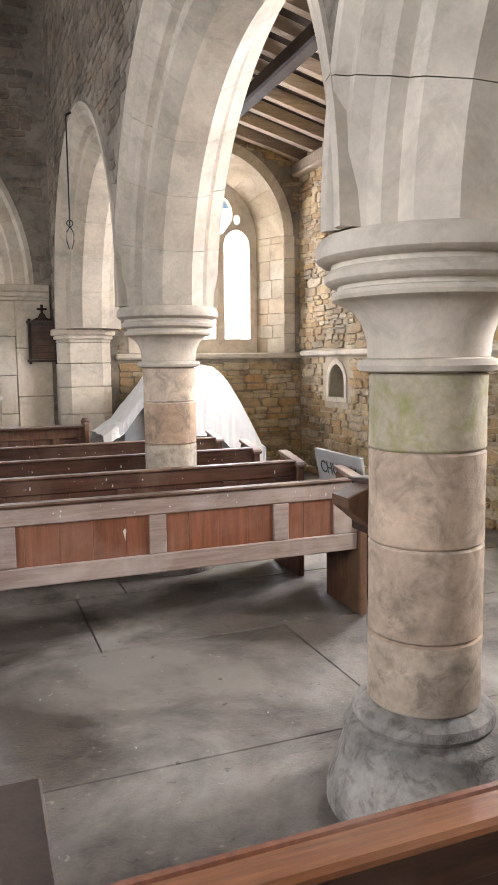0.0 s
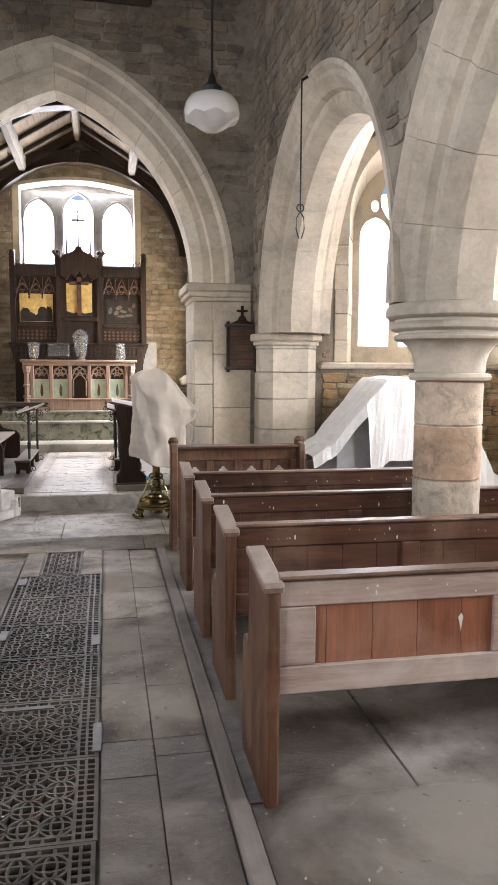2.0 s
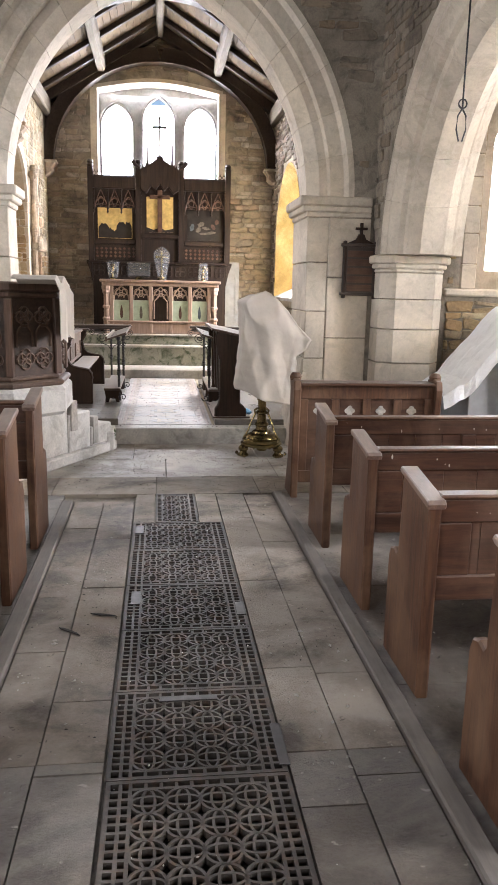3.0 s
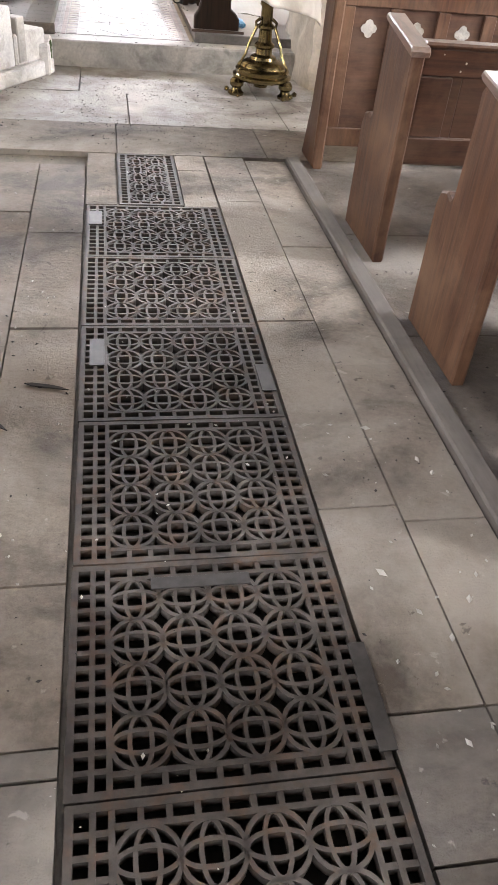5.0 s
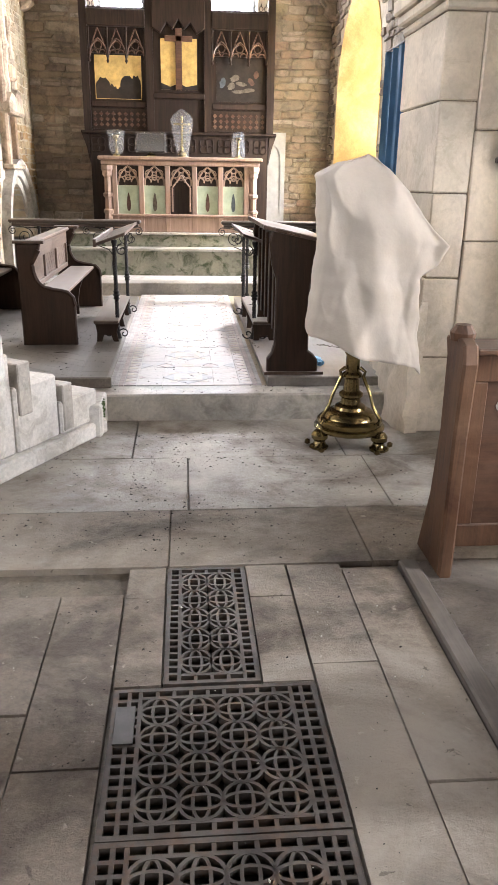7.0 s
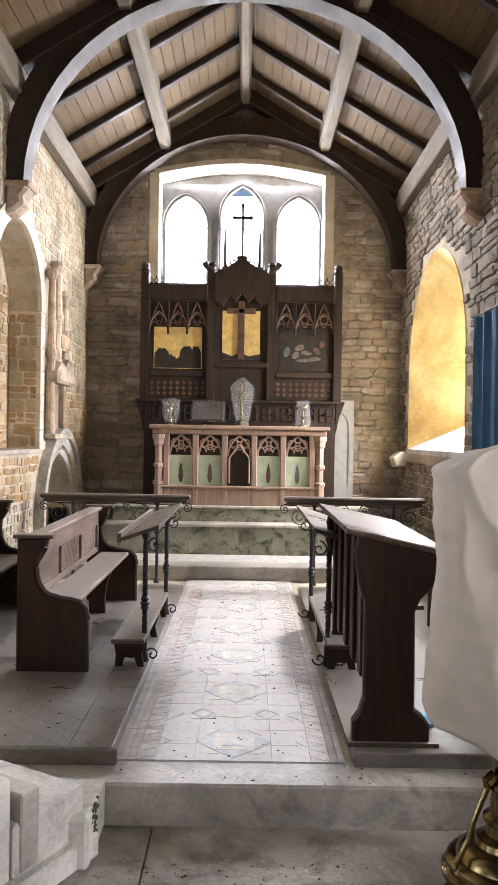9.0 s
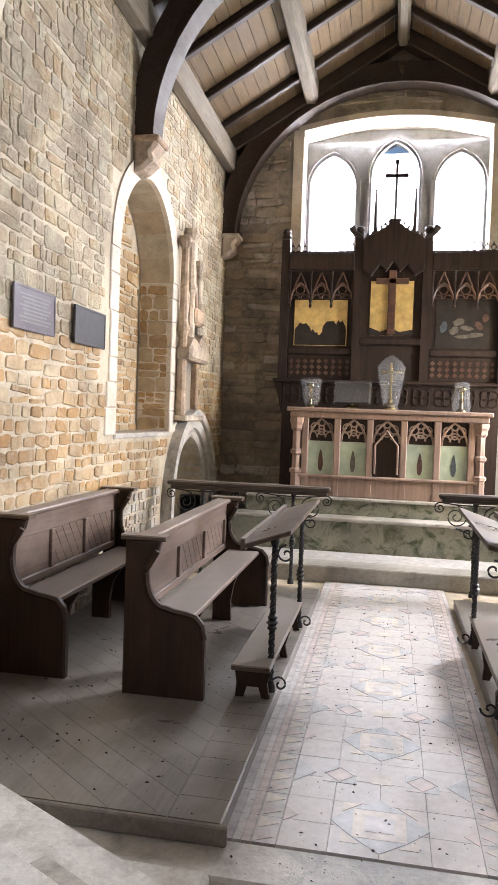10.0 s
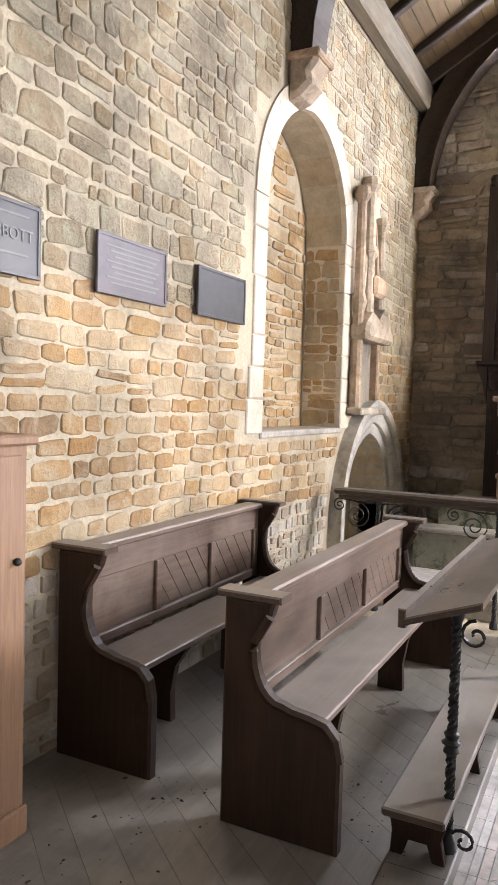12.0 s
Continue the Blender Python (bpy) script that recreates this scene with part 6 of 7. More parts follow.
def twisted_post(x, y, z0, z1, r=0.017):
    bm = bmesh.new()
    n = 40
    for s in range(3):
        ph = 2 * math.pi * s / 3
        tube(bm, [(x + 0.009 * math.cos(ph + k * 0.9), y + 0.009 * math.sin(ph + k * 0.9), z0 + (z1 - z0) * k / n) for k in range(n + 1)], 0.010, 5)
    zm = z0 + 0.45 * (z1 - z0)
    lathe(bm, [(0.012, zm - 0.045), (0.027, zm - 0.03), (0.02, zm - 0.012), (0.034, zm), (0.02, zm + 0.012), (0.027, zm + 0.03), (0.012, zm + 0.045)], 10, x, y)
    lathe(bm, [(0.03, z0), (0.026, z0 + 0.03), (0.016, z0 + 0.06)], 10, x, y)
    lathe(bm, [(0.014, z1 - 0.05), (0.026, z1 - 0.02), (0.026, z1)], 10, x, y)
    return bm


def spiral(bm, cx, cz, r0, turns, y=None, x=None, start=0.0, tube_r=0.006, flip=1):
    pts = []
    n = int(14 * turns)
    for k in range(n + 1):
        a = start + flip * 2 * math.pi * turns * k / n
        r = r0 * (1 - 0.85 * k / n)
        u, z = cx + r * math.cos(a), cz + r * math.sin(a)
        pts.append((u, y, z) if x is None else (x, u, z))
    tube(bm, pts, tube_r, 5)


def reading_desk(x_low, x_high, y0, y1, label):
    """A sloping oak board on twisted iron posts, over a low kneeling bench."""
    t = thing("reading_desk", (x_low + x_high) / 2, y0, 0.245, label, "reading desk", "iron reading desks")
    hw, L = abs(x_high - x_low) / 2, y1 - y0
    s = 1 if x_high > x_low else -1
    bm = bmesh.new()
    prism(bm, [(-s * hw, 0.78), (s * hw, 0.865), (s * hw, 0.89), (-s * hw, 0.805)], 'y', 0.0, L, bevel=0.005)
    part("desk_board", bm, M_OAK_H, t, "dusty sloping oak board")
    bm = bmesh.new()
    prism(bm, [(-s * hw - s * 0.012, 0.775), (-s * hw + s * 0.012, 0.775), (-s * hw + s * 0.012, 0.835), (-s * hw - s * 0.012, 0.835)], 'y', 0.0, L, bevel=0.004)
    part("book_stop", bm, M_OAK_H, t)
    for y in (0.16, L - 0.16):
        p = part("twisted_post", twisted_post(s * 0.02, y, 0.02, 0.82), M_BLACKIRON, t, "twisted black iron post", smooth=True)
        for cx, cz, r0, turns, start, flip in ((s * 0.08, 0.74, 0.05, 1.3, math.pi / 2, s), (s * 0.07, 0.06, 0.045, 1.2, math.pi, -s), (-s * 0.05, 0.06, 0.045, 1.2, 0, s)):
            bm = bmesh.new()
            spiral(bm, cx, cz, r0, turns, y=y, start=start, flip=flip)
            part("scroll", bm, M_BLACKIRON, p)
    kx = -s * 0.06
    part("kneeler_board", newbox(kx - 0.10, kx + 0.10, 0.0, L - 0.1, 0.165, 0.195, bevel=0.006), M_OAK_H, t, "dusty kneeling board")
    for y in (0.10, L / 2, L - 0.18):
        bm = bmesh.new()
        prism(bm, [(kx - 0.09, 0.0), (kx - 0.05, 0.0), (kx - 0.03, 0.06), (kx + 0.03, 0.06), (kx + 0.05, 0.0), (kx + 0.09, 0.0), (kx + 0.075, 0.08), (kx + 0.10, 0.164), (kx - 0.10, 0.164), (kx - 0.085, 0.08)], 'y', y - 0.015, y + 0.015, bevel=0.003)
        part("kneeler_foot", bm, M_OAK, t)


reading_desk(-0.77, -0.53, 11.76, 13.30, "iron-framed oak reading desk with kneeler before the choir stalls")
reading_desk(0.66, 0.40, 11.72, 13.25, "iron-framed oak reading desk with kneeler beside the clergy desk")


def clergy_desk():
    t = thing("clergy_desk", 0.50, 10.74, 0.245, "tall dark oak clergy desk with shaped ends and sloping top", "desk")
    out = [(0.0, 0.0), (0.36, 0.0), (0.36, 0.10), (0.33, 0.14), (0.29, 0.17), (0.285, 0.62), (0.31, 0.68), (0.37, 0.74), (0.40, 0.80), (0.40, 0.90), (0.02, 0.98), (0.0, 0.90), (0.02, 0.75), (0.05, 0.66), (0.05, 0.22), (0.03, 0.15), (0.0, 0.11)]
    for y in (0.0, 1.20):
        bm = bmesh.new()
        prism(bm, out, 'y', y, y + 0.06, bevel=0.01)
        part("end_panel", bm, M_OAK, t)
    bm = bmesh.new()
    prism(bm, [(-0.04, 0.985), (0.44, 0.885), (0.44, 0.912), (-0.04, 1.012)], 'y', -0.03, 1.29, bevel=0.006)
    part("sloping_top", bm, M_OAK_H, t, "dusty sloping oak top")
    part("front_panel", newbox(0.06, 0.09, 0.061, 1.199, 0.3, 0.93), M_OAK, t)
    for k in range(5):
        y = 0.061 + k * 0.262
        part("stile", newbox(0.04, 0.059, y, y + 0.09, 0.3, 0.93, bevel=0.004), M_OAK, t)
    part("book_shelf", newbox(0.092, 0.34, 0.061, 1.199, 0.62, 0.64), M_OAK_H, t)
    bm = bmesh.new()
    lathe(bm, [(0.03, 0.32), (0.03, 0.35), (0.018, 0.37), (0.018, 0.58), (0.03, 0.6), (0.03, 0.62)], 12, 0.2, 0.35)
    part("baluster", bm, M_OAK, t, smooth=True)
    part("plinth", newbox(-0.02, 0.40, -0.02, 1.28, 0.0, 0.02), M_OAK_H, t)


clergy_desk()
bm = bmesh.new()
r = bmesh.ops.create_icosphere(bm, subdivisions=3, radius=0.09)
for v in bm.verts:
    v.co += v.co.normalized() * 0.03 * noise.noise(v.co * 30)
    v.co.z = max(-0.05, v.co.z * 0.7)
bag = new("plastic_bag", link_mesh("plastic_bag", bm, M_BLUEBAG))
bag.scale = (0.62, 0.62, 0.62)
bag.location = (0.885, 10.95, 0.282)
tagged(bag, "crumpled blue plastic bag on the choir floor", "bag")


# ---- communion rail ----
def communion_rail(x0, x1):
    t = thing("communion_rail", x0, 14.78, 0.187, "dark oak communion rail on scrolled wrought-iron standards", "communion rail", "communion rails")
    L = x1 - x0
    part("handrail", newbox(0, L, -0.06, 0.06, 0.848, 0.893, bevel=0.014), M_OAK_X, t)
    part("under_rail", newbox(0.03, L - 0.03, -0.03, 0.03, 0.813, 0.847, bevel=0.006), M_OAK_X, t)
    n = 2
    for k in range(n):
        x = L * (0.22 + 0.56 * k)
        p = part("standard", twisted_post(x, 0, 0.0, 0.823), M_BLACKIRON, t, smooth=True)
        bm = bmesh.new()
        for s in (-1, 1):
            spiral(bm, x + s * 0.16, 0.693, 0.10, 2.0, y=0.0, start=math.pi / 2, flip=s)
            spiral(bm, x + s * 0.30, 0.763, 0.05, 1.6, y=0.0, start=math.pi / 2, flip=-s)
            tube(bm, [(x, 0, 0.473), (x + s * 0.05, 0, 0.553), (x + s * 0.16, 0, 0.593)], 0.006, 5)
            tube(bm, [(x, 0, 0.793), (x + s * 0.16, 0, 0.798), (x + s * 0.30, 0, 0.813)], 0.006, 5)
        part("scroll", bm, M_BLACKIRON, p)


communion_rail(-2.08, -0.57)
communion_rail(0.37, 1.80)


# ---- altar and reredos ----
def altar():
    t = thing("altar", -0.10, 16.22, 0.85, "carved oak altar with traceried painted panels", "altar")
    hw = 1.04
    part("top", newbox(-1.09, 1.09, -0.04, 0.66, 0.915, 0.965, bevel=0.012), M_ALTAR, t)
    part("cornice", newbox(-1.05, 1.05, -0.015, 0.62, 0.85, 0.914, bevel=0.01), M_ALTAR, t)
    part("carcass", newbox(-1.0, 1.0, 0.05, 0.6, 0.0, 0.849), M_ALTAR, t)
    part("base_rail", newbox(-1.0, 1.0, 0.0, 0.049, 0.0, 0.20, bevel=0.006), M_ALTAR, t)
    part("base_moulding", newbox(-1.02, 1.02, -0.02, 0.049, 0.2, 0.235, bevel=0.01), M_ALTAR, t)
    for x in (-0.97, 0.97):
        bm = bmesh.new()
        prof = [(0.06, 0.0), (0.06, 0.24), (0.075, 0.25), (0.075, 0.28), (0.05, 0.30), (0.05, 0.44), (0.07, 0.46), (0.07, 0.49), (0.05, 0.51), (0.05, 0.70), (0.07, 0.73), (0.07, 0.77), (0.085, 0.80), (0.085, 0.849)]
        lathe(bm, prof, 8, x, 0.03)
        part("corner_shaft", bm, M_ALTAR, t)
    xs = [-0.88, -0.53, -0.18, 0.18, 0.53, 0.88]
    for x in xs:
        part("pilaster", newbox(x - 0.035, x + 0.035, -0.005, 0.049, 0.0, 0.849, bevel=0.008), M_ALTAR, t)
    for i in range(5):
        x0, x1 = xs[i] + 0.036, xs[i + 1] - 0.036
        c, w = (x0 + x1) / 2, x1 - x0
        if i == 2:
            # no real recess: the niche's shade is a dark panel level with its neighbours
            bm = bmesh.new()
            box(bm, x0, x1, 0.03, 0.049, 0.236, 0.849)
            part("niche_back", bm, M_REREDOS, t, "flat dark panel painting the niche's shade")
        else:
            pn = part("painted_panel", newbox(x0, x1, 0.03, 0.049, 0.236, 0.60), M_PAINT_GREEN, t, "pale green painted panel")
            bm = bmesh.new()
            prism(bm, [(c + 0.026 * math.cos(e * math.pi / 7) * (1 - 0.4 * math.sin(e * math.pi / 7)), 0.39 + 0.12 * math.sin(e * math.pi / 7)) for e in range(14)], 'y', 0.0265, 0.0295)
            part("painted_shape", bm, (M_PAINT_RED, M_PAINT_FLESH, M_PAINT_RED, M_PAINT_RED, M_PAINT_BLUE)[i], pn)
            part("upper_panel", newbox(x0, x1, 0.035, 0.049, 0.601, 0.849), M_REREDOS, t)
        # tracery head
        bm = bmesh.new()
        for k in range(3):
            cc = x0 + w * (k + 0.5) / 3
            tube(bm, [(cc + w / 6 * math.cos(math.pi * q / 8), 0.022, 0.64 + 0.06 * math.sin(math.pi * q / 8)) for q in range(9)], 0.009, 5)
        for cx, cz, rr in ((c - w / 4, 0.75, w / 6), (c + w / 4, 0.75, w / 6), (c, 0.80, w / 8), (c, 0.70, w / 9)):
            tube(bm, [(cx + rr * math.cos(2 * math.pi * q / 12), 0.022, cz + rr * math.sin(2 * math.pi * q / 12)) for q in range(13)], 0.009, 5)
        tube(bm, [(u, 0.02, z) for u, z in pointed(c, w / 2 - 0.006, 0.60, 0.24 if i != 2 else 0.235, 8)], 0.013, 5)
        if i == 2:
            for s in (-1, 1):
                tube(bm, [(c + s * 0.12, 0.0, 0.27), (c + s * 0.12, 0.0, 0.58)], 0.012, 6)
                tube(bm, [(c + s * 0.12, 0.0, 0.58), (c + s * 0.07, 0.0, 0.64), (c, 0.0, 0.74)], 0.012, 6)
        part("tracery", bm, M_ALTAR, t, "carved tracery head")
    return t


altar()


def reredos():
    t = thing("reredos", -0.11, 17.12, 0.85, "tall dark carved oak reredos with painted and gilded panels", "reredos")
    part("gradine", newbox(-1.36, 1.36, -0.22, 0.12, 1.27, 1.31, bevel=0.01), M_REREDOS, t)
    part("gradine_front", newbox(-1.25, 1.25, -0.14, 0.12, 0.0, 1.269), M_REREDOS, t)
    for k in range(10):
        x = -1.14 + k * 0.253
        bm = bmesh.new()
        for q in range(4):
            a = q * math.pi / 2 + math.pi / 4
            tube(bm, [(x + 0.06 * math.cos(a) + 0.055 * math.cos(e * math.pi / 4), -0.147, 1.13 + 0.06 * math.sin(a) + 0.055 * math.sin(e * math.pi / 4)) for e in range(9)], 0.008, 4)
        part("pierced_panel", bm, M_REREDOS, t)
    for s in (-1, 1):
        bm = bmesh.new()
        prism(bm, [(s * 1.36, 1.27), (s * 1.26, 1.27), (s * 1.26, 0.9), (s * 1.30, 1.1)], 'y', -0.15, 0.0)
        part("bracket", bm, M_REREDOS, t)
    part("backboard", newbox(-1.26, 1.26, 0.04, 0.10, 1.31, 2.86), M_REREDOS, t)
    part("centre_backboard", newbox(-0.36, 0.36, 0.0, 0.039, 1.31, 3.0), M_REREDOS, t)
    for x, top in ((-1.28, 3.0), (1.28, 3.0), (-0.40, 3.02), (0.40, 3.02)):
        bm = bmesh.new()
        prism(bm, [(x - 0.05, -0.05), (x + 0.05, -0.05), (x + 0.05, 0.1), (x - 0.05, 0.1)], 'z', 1.31, top, bevel=0.01)
        p = part("post", bm, M_REREDOS, t)
        bm = bmesh.new()
        lathe(bm, [(0.05, top), (0.065, top + 0.03), (0.05, top + 0.06), (0.06, top + 0.09), (0.045, top + 0.12), (0.02, top + 0.13)], 8, x, 0.02)
        part("finial", bm, M_REREDOS, p)
    # wing panels
    for s, paint in ((-1, M_GOLD), (1, M_PAINT_DARK)):
        c = s * 0.84
        part("moulding", newbox(c - 0.38, c + 0.38, -0.02, 0.039, 1.62, 1.70, bevel=0.01), M_REREDOS, t)
        part("lattice_panel", newbox(c - 0.38, c + 0.38, 0.02, 0.039, 1.34, 1.60), M_REREDOS, t)
        bm = bmesh.new()
        for k in range(9):
            for dz in (1.40, 1.47, 1.54):
                x = c - 0.34 + k * 0.085
                prism(bm, [(x - 0.03, dz), (x, dz - 0.03), (x + 0.03, dz), (x, dz + 0.03)], 'y', 0.008, 0.0195)
        part("lattice", bm, M_PEW, t)
        pn = part("painting", newbox(c - 0.32, c + 0.32, 0.03, 0.039, 1.73, 2.28), paint, t, "gilded painted panel" if s < 0 else "dark painted panel")
        rnd = random.Random(7 + s)
        if s < 0:
            # dark rounded shapes against the gilding
            for k, (dx, hh, ww) in enumerate(((-0.30, 2.02, 0.10), (-0.19, 2.00, 0.085), (-0.09, 1.93, 0.08), (0.02, 1.90, 0.07), (0.12, 2.05, 0.095), (0.24, 1.97, 0.10), (0.31, 2.05, 0.07))):
                x = max(c - 0.31 + ww, min(c + 0.31 - ww, c + dx))
                bm = bmesh.new()
                top = [(x + ww * math.cos(e * math.pi / 8), hh - 0.13 + (0.11 + 0.02 * math.sin(3 * e + k)) * math.sin(e * math.pi / 8)) for e in range(9)]
                prism(bm, [(x - ww, 1.735), (x + ww, 1.735), *top], 'y', 0.0272 + 0.0003 * k, 0.0295)
                part("painted_shape", bm, M_PAINT_DARK, pn)
        else:
            # dim pale patches clustered on the dark ground
            blot = lambda cu, cz, ru, rz, lean: [(cu + ru * math.cos(e * math.pi / 7) * (1 + 0.2 * math.sin(3 * e)) + lean * math.sin(e * math.pi / 7) * rz, cz + rz * math.sin(e * math.pi / 7)) for e in range(14)]
            shapes = [(blot(-0.06, 2.03, 0.06, 0.045, 0.5), M_PAINT_FLESH), (blot(0.03, 1.96, 0.07, 0.03, -0.8), M_PAINT_FLESH), (blot(-0.11, 1.93, 0.05, 0.05, 0.3), M_PAINT_FLESH), (blot(0.13, 1.88, 0.09, 0.028, 0.9), M_PAINT_FLESH),
                      (blot(0.0, 1.86, 0.10, 0.022, 0.4), M_PAINT_FLESH), (blot(0.17, 1.99, 0.04, 0.05, -0.4), M_PAINT_RED), (blot(-0.23, 1.97, 0.04, 0.07, 0.2), M_PAINT_BLUE), (blot(0.24, 2.08, 0.035, 0.05, 0.1), M_PAINT_RED)]
            for k, (pts, mt) in enumerate(shapes):
                bm = bmesh.new()
                prism(bm, [(c + u, z) for u, z in pts], 'y', 0.0272 + 0.0003 * k, 0.0295)
                part("painted_shape", bm, mt, pn)
        # canopy of three cusped arches with pendants, over a carved back
        part("canopy_back", newbox(c - 0.38, c + 0.38, 0.012, 0.0385, 2.30, 2.62), M_REREDOS, t)
        for k in range(3):
            cc = c - 0.252 + k * 0.252
            bm = bmesh.new()
            tube(bm, [(u, -0.03, z) for u, z in pointed(cc, 0.115, 2.27, 0.20, 8)], 0.014, 6)
            for e in (-1, 1):
                tube(bm, [(cc + e * (0.055 + 0.045 * math.cos(w * math.pi / 6)), -0.026, 2.29 + 0.045 * math.sin(w * math.pi / 6)) for w in range(7)], 0.009, 5)
                tube(bm, [(cc + e * 0.115, -0.03, 2.28), (cc + e * 0.06, -0.03, 2.46), (cc, -0.03, 2.60)], 0.009, 5)
            tube(bm, [(cc + 0.05 * math.cos(w * math.pi / 6), -0.026, 2.39 + 0.05 * math.sin(w * math.pi / 6)) for w in range(13)], 0.008, 5)
            part("canopy", bm, M_PEW, t)
        for k in range(4):
            cc = c - 0.378 + k * 0.252
            bm = bmesh.new()
            lathe(bm, [(0.004, 2.17), (0.02, 2.20), (0.012, 2.23), (0.024, 2.27), (0.014, 2.30), (0.014, 2.58), (0.024, 2.61)], 8, cc, -0.03)
            part("pendant", bm, M_REREDOS, t)
        part("frieze", newbox(c - 0.39, c + 0.39, -0.07, 0.039, 2.62, 2.83, bevel=0.012), M_REREDOS, t)
        bm = bmesh.new()
        box(bm, c - 0.39, c + 0.39, -0.04, -0.02, 2.83, 2.85)
        for k in range(11):
            x = c - 0.36 + k * 0.072
            tube(bm, [(x + 0.028 * math.cos(e * math.pi / 5), -0.03, 2.885 + 0.03 * math.sin(e * math.pi / 5)) for e in range(11)], 0.006, 4)
            prism(bm, [(x - 0.01, 2.92), (x + 0.01, 2.92), (x, 2.96)], 'y', -0.036, -0.024)
        part("brattishing", bm, M_REREDOS, t, "pierced cresting")
    # centre
    pn = part("painting", newbox(-0.25, 0.25, -0.012, -0.001, 1.86, 2.50), M_GOLD, t, "gilded central panel")
    bm = bmesh.new()
    box(bm, -0.045, 0.045, -0.05, -0.013, 1.86, 2.62, bevel=0.006)
    box(bm, -0.19, 0.19, -0.05, -0.013, 2.46, 2.53, bevel=0.006)
    part("cross", bm, M_PEW, pn)
    bm = bmesh.new()
    prism(bm, [(-0.25, 1.86), (0.25, 1.86), (0.25, 1.93), (0.1, 1.90), (0, 1.95), (-0.12, 1.90), (-0.25, 1.95)], 'y', -0.016, -0.0125)
    part("painted_shape", bm, M_PAINT_DARK, pn)
    part("moulding", newbox(-0.36, 0.36, -0.06, -0.001, 1.74, 1.82, bevel=0.012), M_REREDOS, t)
    bm = bmesh.new()
    prism(bm, [(-0.36, 2.62), (-0.25, 2.55), (-0.16, 2.68), (-0.08, 2.60), (0, 2.72), (0.08, 2.60), (0.16, 2.68), (0.25, 2.55), (0.36, 2.62), (0.36, 2.98), (0.30, 3.03), (0.24, 3.05), (0.12, 3.12), (0.06, 3.17), (0.05, 3.22), (-0.05, 3.22), (-0.06, 3.17), (-0.12, 3.12), (-0.24, 3.05), (-0.30, 3.03), (-0.36, 2.98)], 'y', -0.08, -0.013, bevel=0.01)
    part("gabled_canopy", bm, M_REREDOS, t)
    for s in (-1, 1):
        for k in range(6):
            bm = bmesh.new()
            prism(bm, [(s * (0.06 + k * 0.05) - 0.02, 3.18 - k * 0.035), (s * (0.06 + k * 0.05) + 0.02, 3.18 - k * 0.035), (s * (0.06 + k * 0.05), 3.24 - k * 0.035)], 'y', -0.06, -0.03)
            part("crocket", bm, M_REREDOS, t)
    bm = bmesh.new()
    box(bm, -0.016, 0.016, -0.055, -0.03, 3.2, 3.88, bevel=0.005)
    box(bm, -0.105, 0.105, -0.055, -0.03, 3.70, 3.745, bevel=0.005)
    for x, z in ((-0.11, 3.722), (0.11, 3.722), (0, 3.885)):
        prism(bm, [(x + 0.03 * math.cos(e * math.pi / 4), z + 0.03 * math.sin(e * math.pi / 4)) for e in range(8)], 'y', -0.056, -0.029)
    part("cross_finial", bm, M_REREDOS, t, "dark cross finial")
    for s in (-1, 1):
        bm = bmesh.new()
        lathe(bm, [(0.02, 3.05), (0.022, 3.3), (0.012, 3.5), (0.003, 3.62)], 8, s * 0.23, -0.04)
        part("pinnacle", bm, M_REREDOS, t)
        bm = bmesh.new()
        tube(bm, [(s * 0.36, -0.04, 3.0), (s * 0.46, -0.04, 3.06), (s * 0.5, -0.04, 3.13)], [0.03, 0.035, 0.05], 8)
        part("carved_bracket", bm, M_REREDOS, t)


reredos()


def side_panel():
    t = thing("arched_panel", 1.22, 17.35, 0.85, "grey painted arched wooden panel beside the reredos", "panel")
    part("board", newbox(-0.16, 0.22, 0.0, 0.04, 0.0, 1.35), M_SIGN, t)
    bm = bmesh.new()
    ring_sweep(bm, 0.03, 0.12, 0.98, 0.2, [(0, -0.02), (0.03, -0.02), (0.03, -0.001), (0, -0.001)], lambda u, z, d: (u, d, z), 8, foot=0.75)
    part("arch_moulding", bm, M_SIGN, t)


side_panel()


# ---- things on the altar ----
def wrap(bm, profile, n=18, seed=0, amp=0.012):
    lathe(bm, profile, n)
    for v in bm.verts:
        d = noise.noise(Vector((v.co.x * 40 + seed, v.co.y * 40, v.co.z * 16))) * amp
        r = math.hypot(v.co.x, v.co.y)
        if r > 1e-4:
            v.co.x += v.co.x / r * d
            v.co.y += v.co.y / r * d


def wrapped(name, x, h, prof, core, label, category):
    t = thing(name, x, 16.46, 1.815, label, category)
    core(t)
    bm = bmesh.new()
    wrap(bm, prof, 18, x * 10)
    part("plastic_wrap", bm, M_WRAP, t, "clear crumpled plastic")


def candlestick_core(t, h=0.26):
    bm = bmesh.new()
    lathe(bm, [(0.055, 0.0), (0.05, 0.02), (0.02, 0.04), (0.016, 0.09), (0.03, 0.11), (0.016, 0.13), (0.016, h - 0.04), (0.045, h - 0.02), (0.045, h)], 14)
    part("stem", bm, M_BRASS, t, smooth=True)


def cross_core(t):
    bm = bmesh.new()
    box(bm, -0.014, 0.014, -0.01, 0.01, 0.1, 0.52, bevel=0.003)
    box(bm, -0.11, 0.11, -0.01, 0.01, 0.40, 0.43, bevel=0.003)
    lathe(bm, [(0.09, 0.0), (0.09, 0.02), (0.06, 0.03), (0.06, 0.06), (0.03, 0.08), (0.02, 0.12)], 14)
    part("brass_cross", bm, M_BRASS, t)


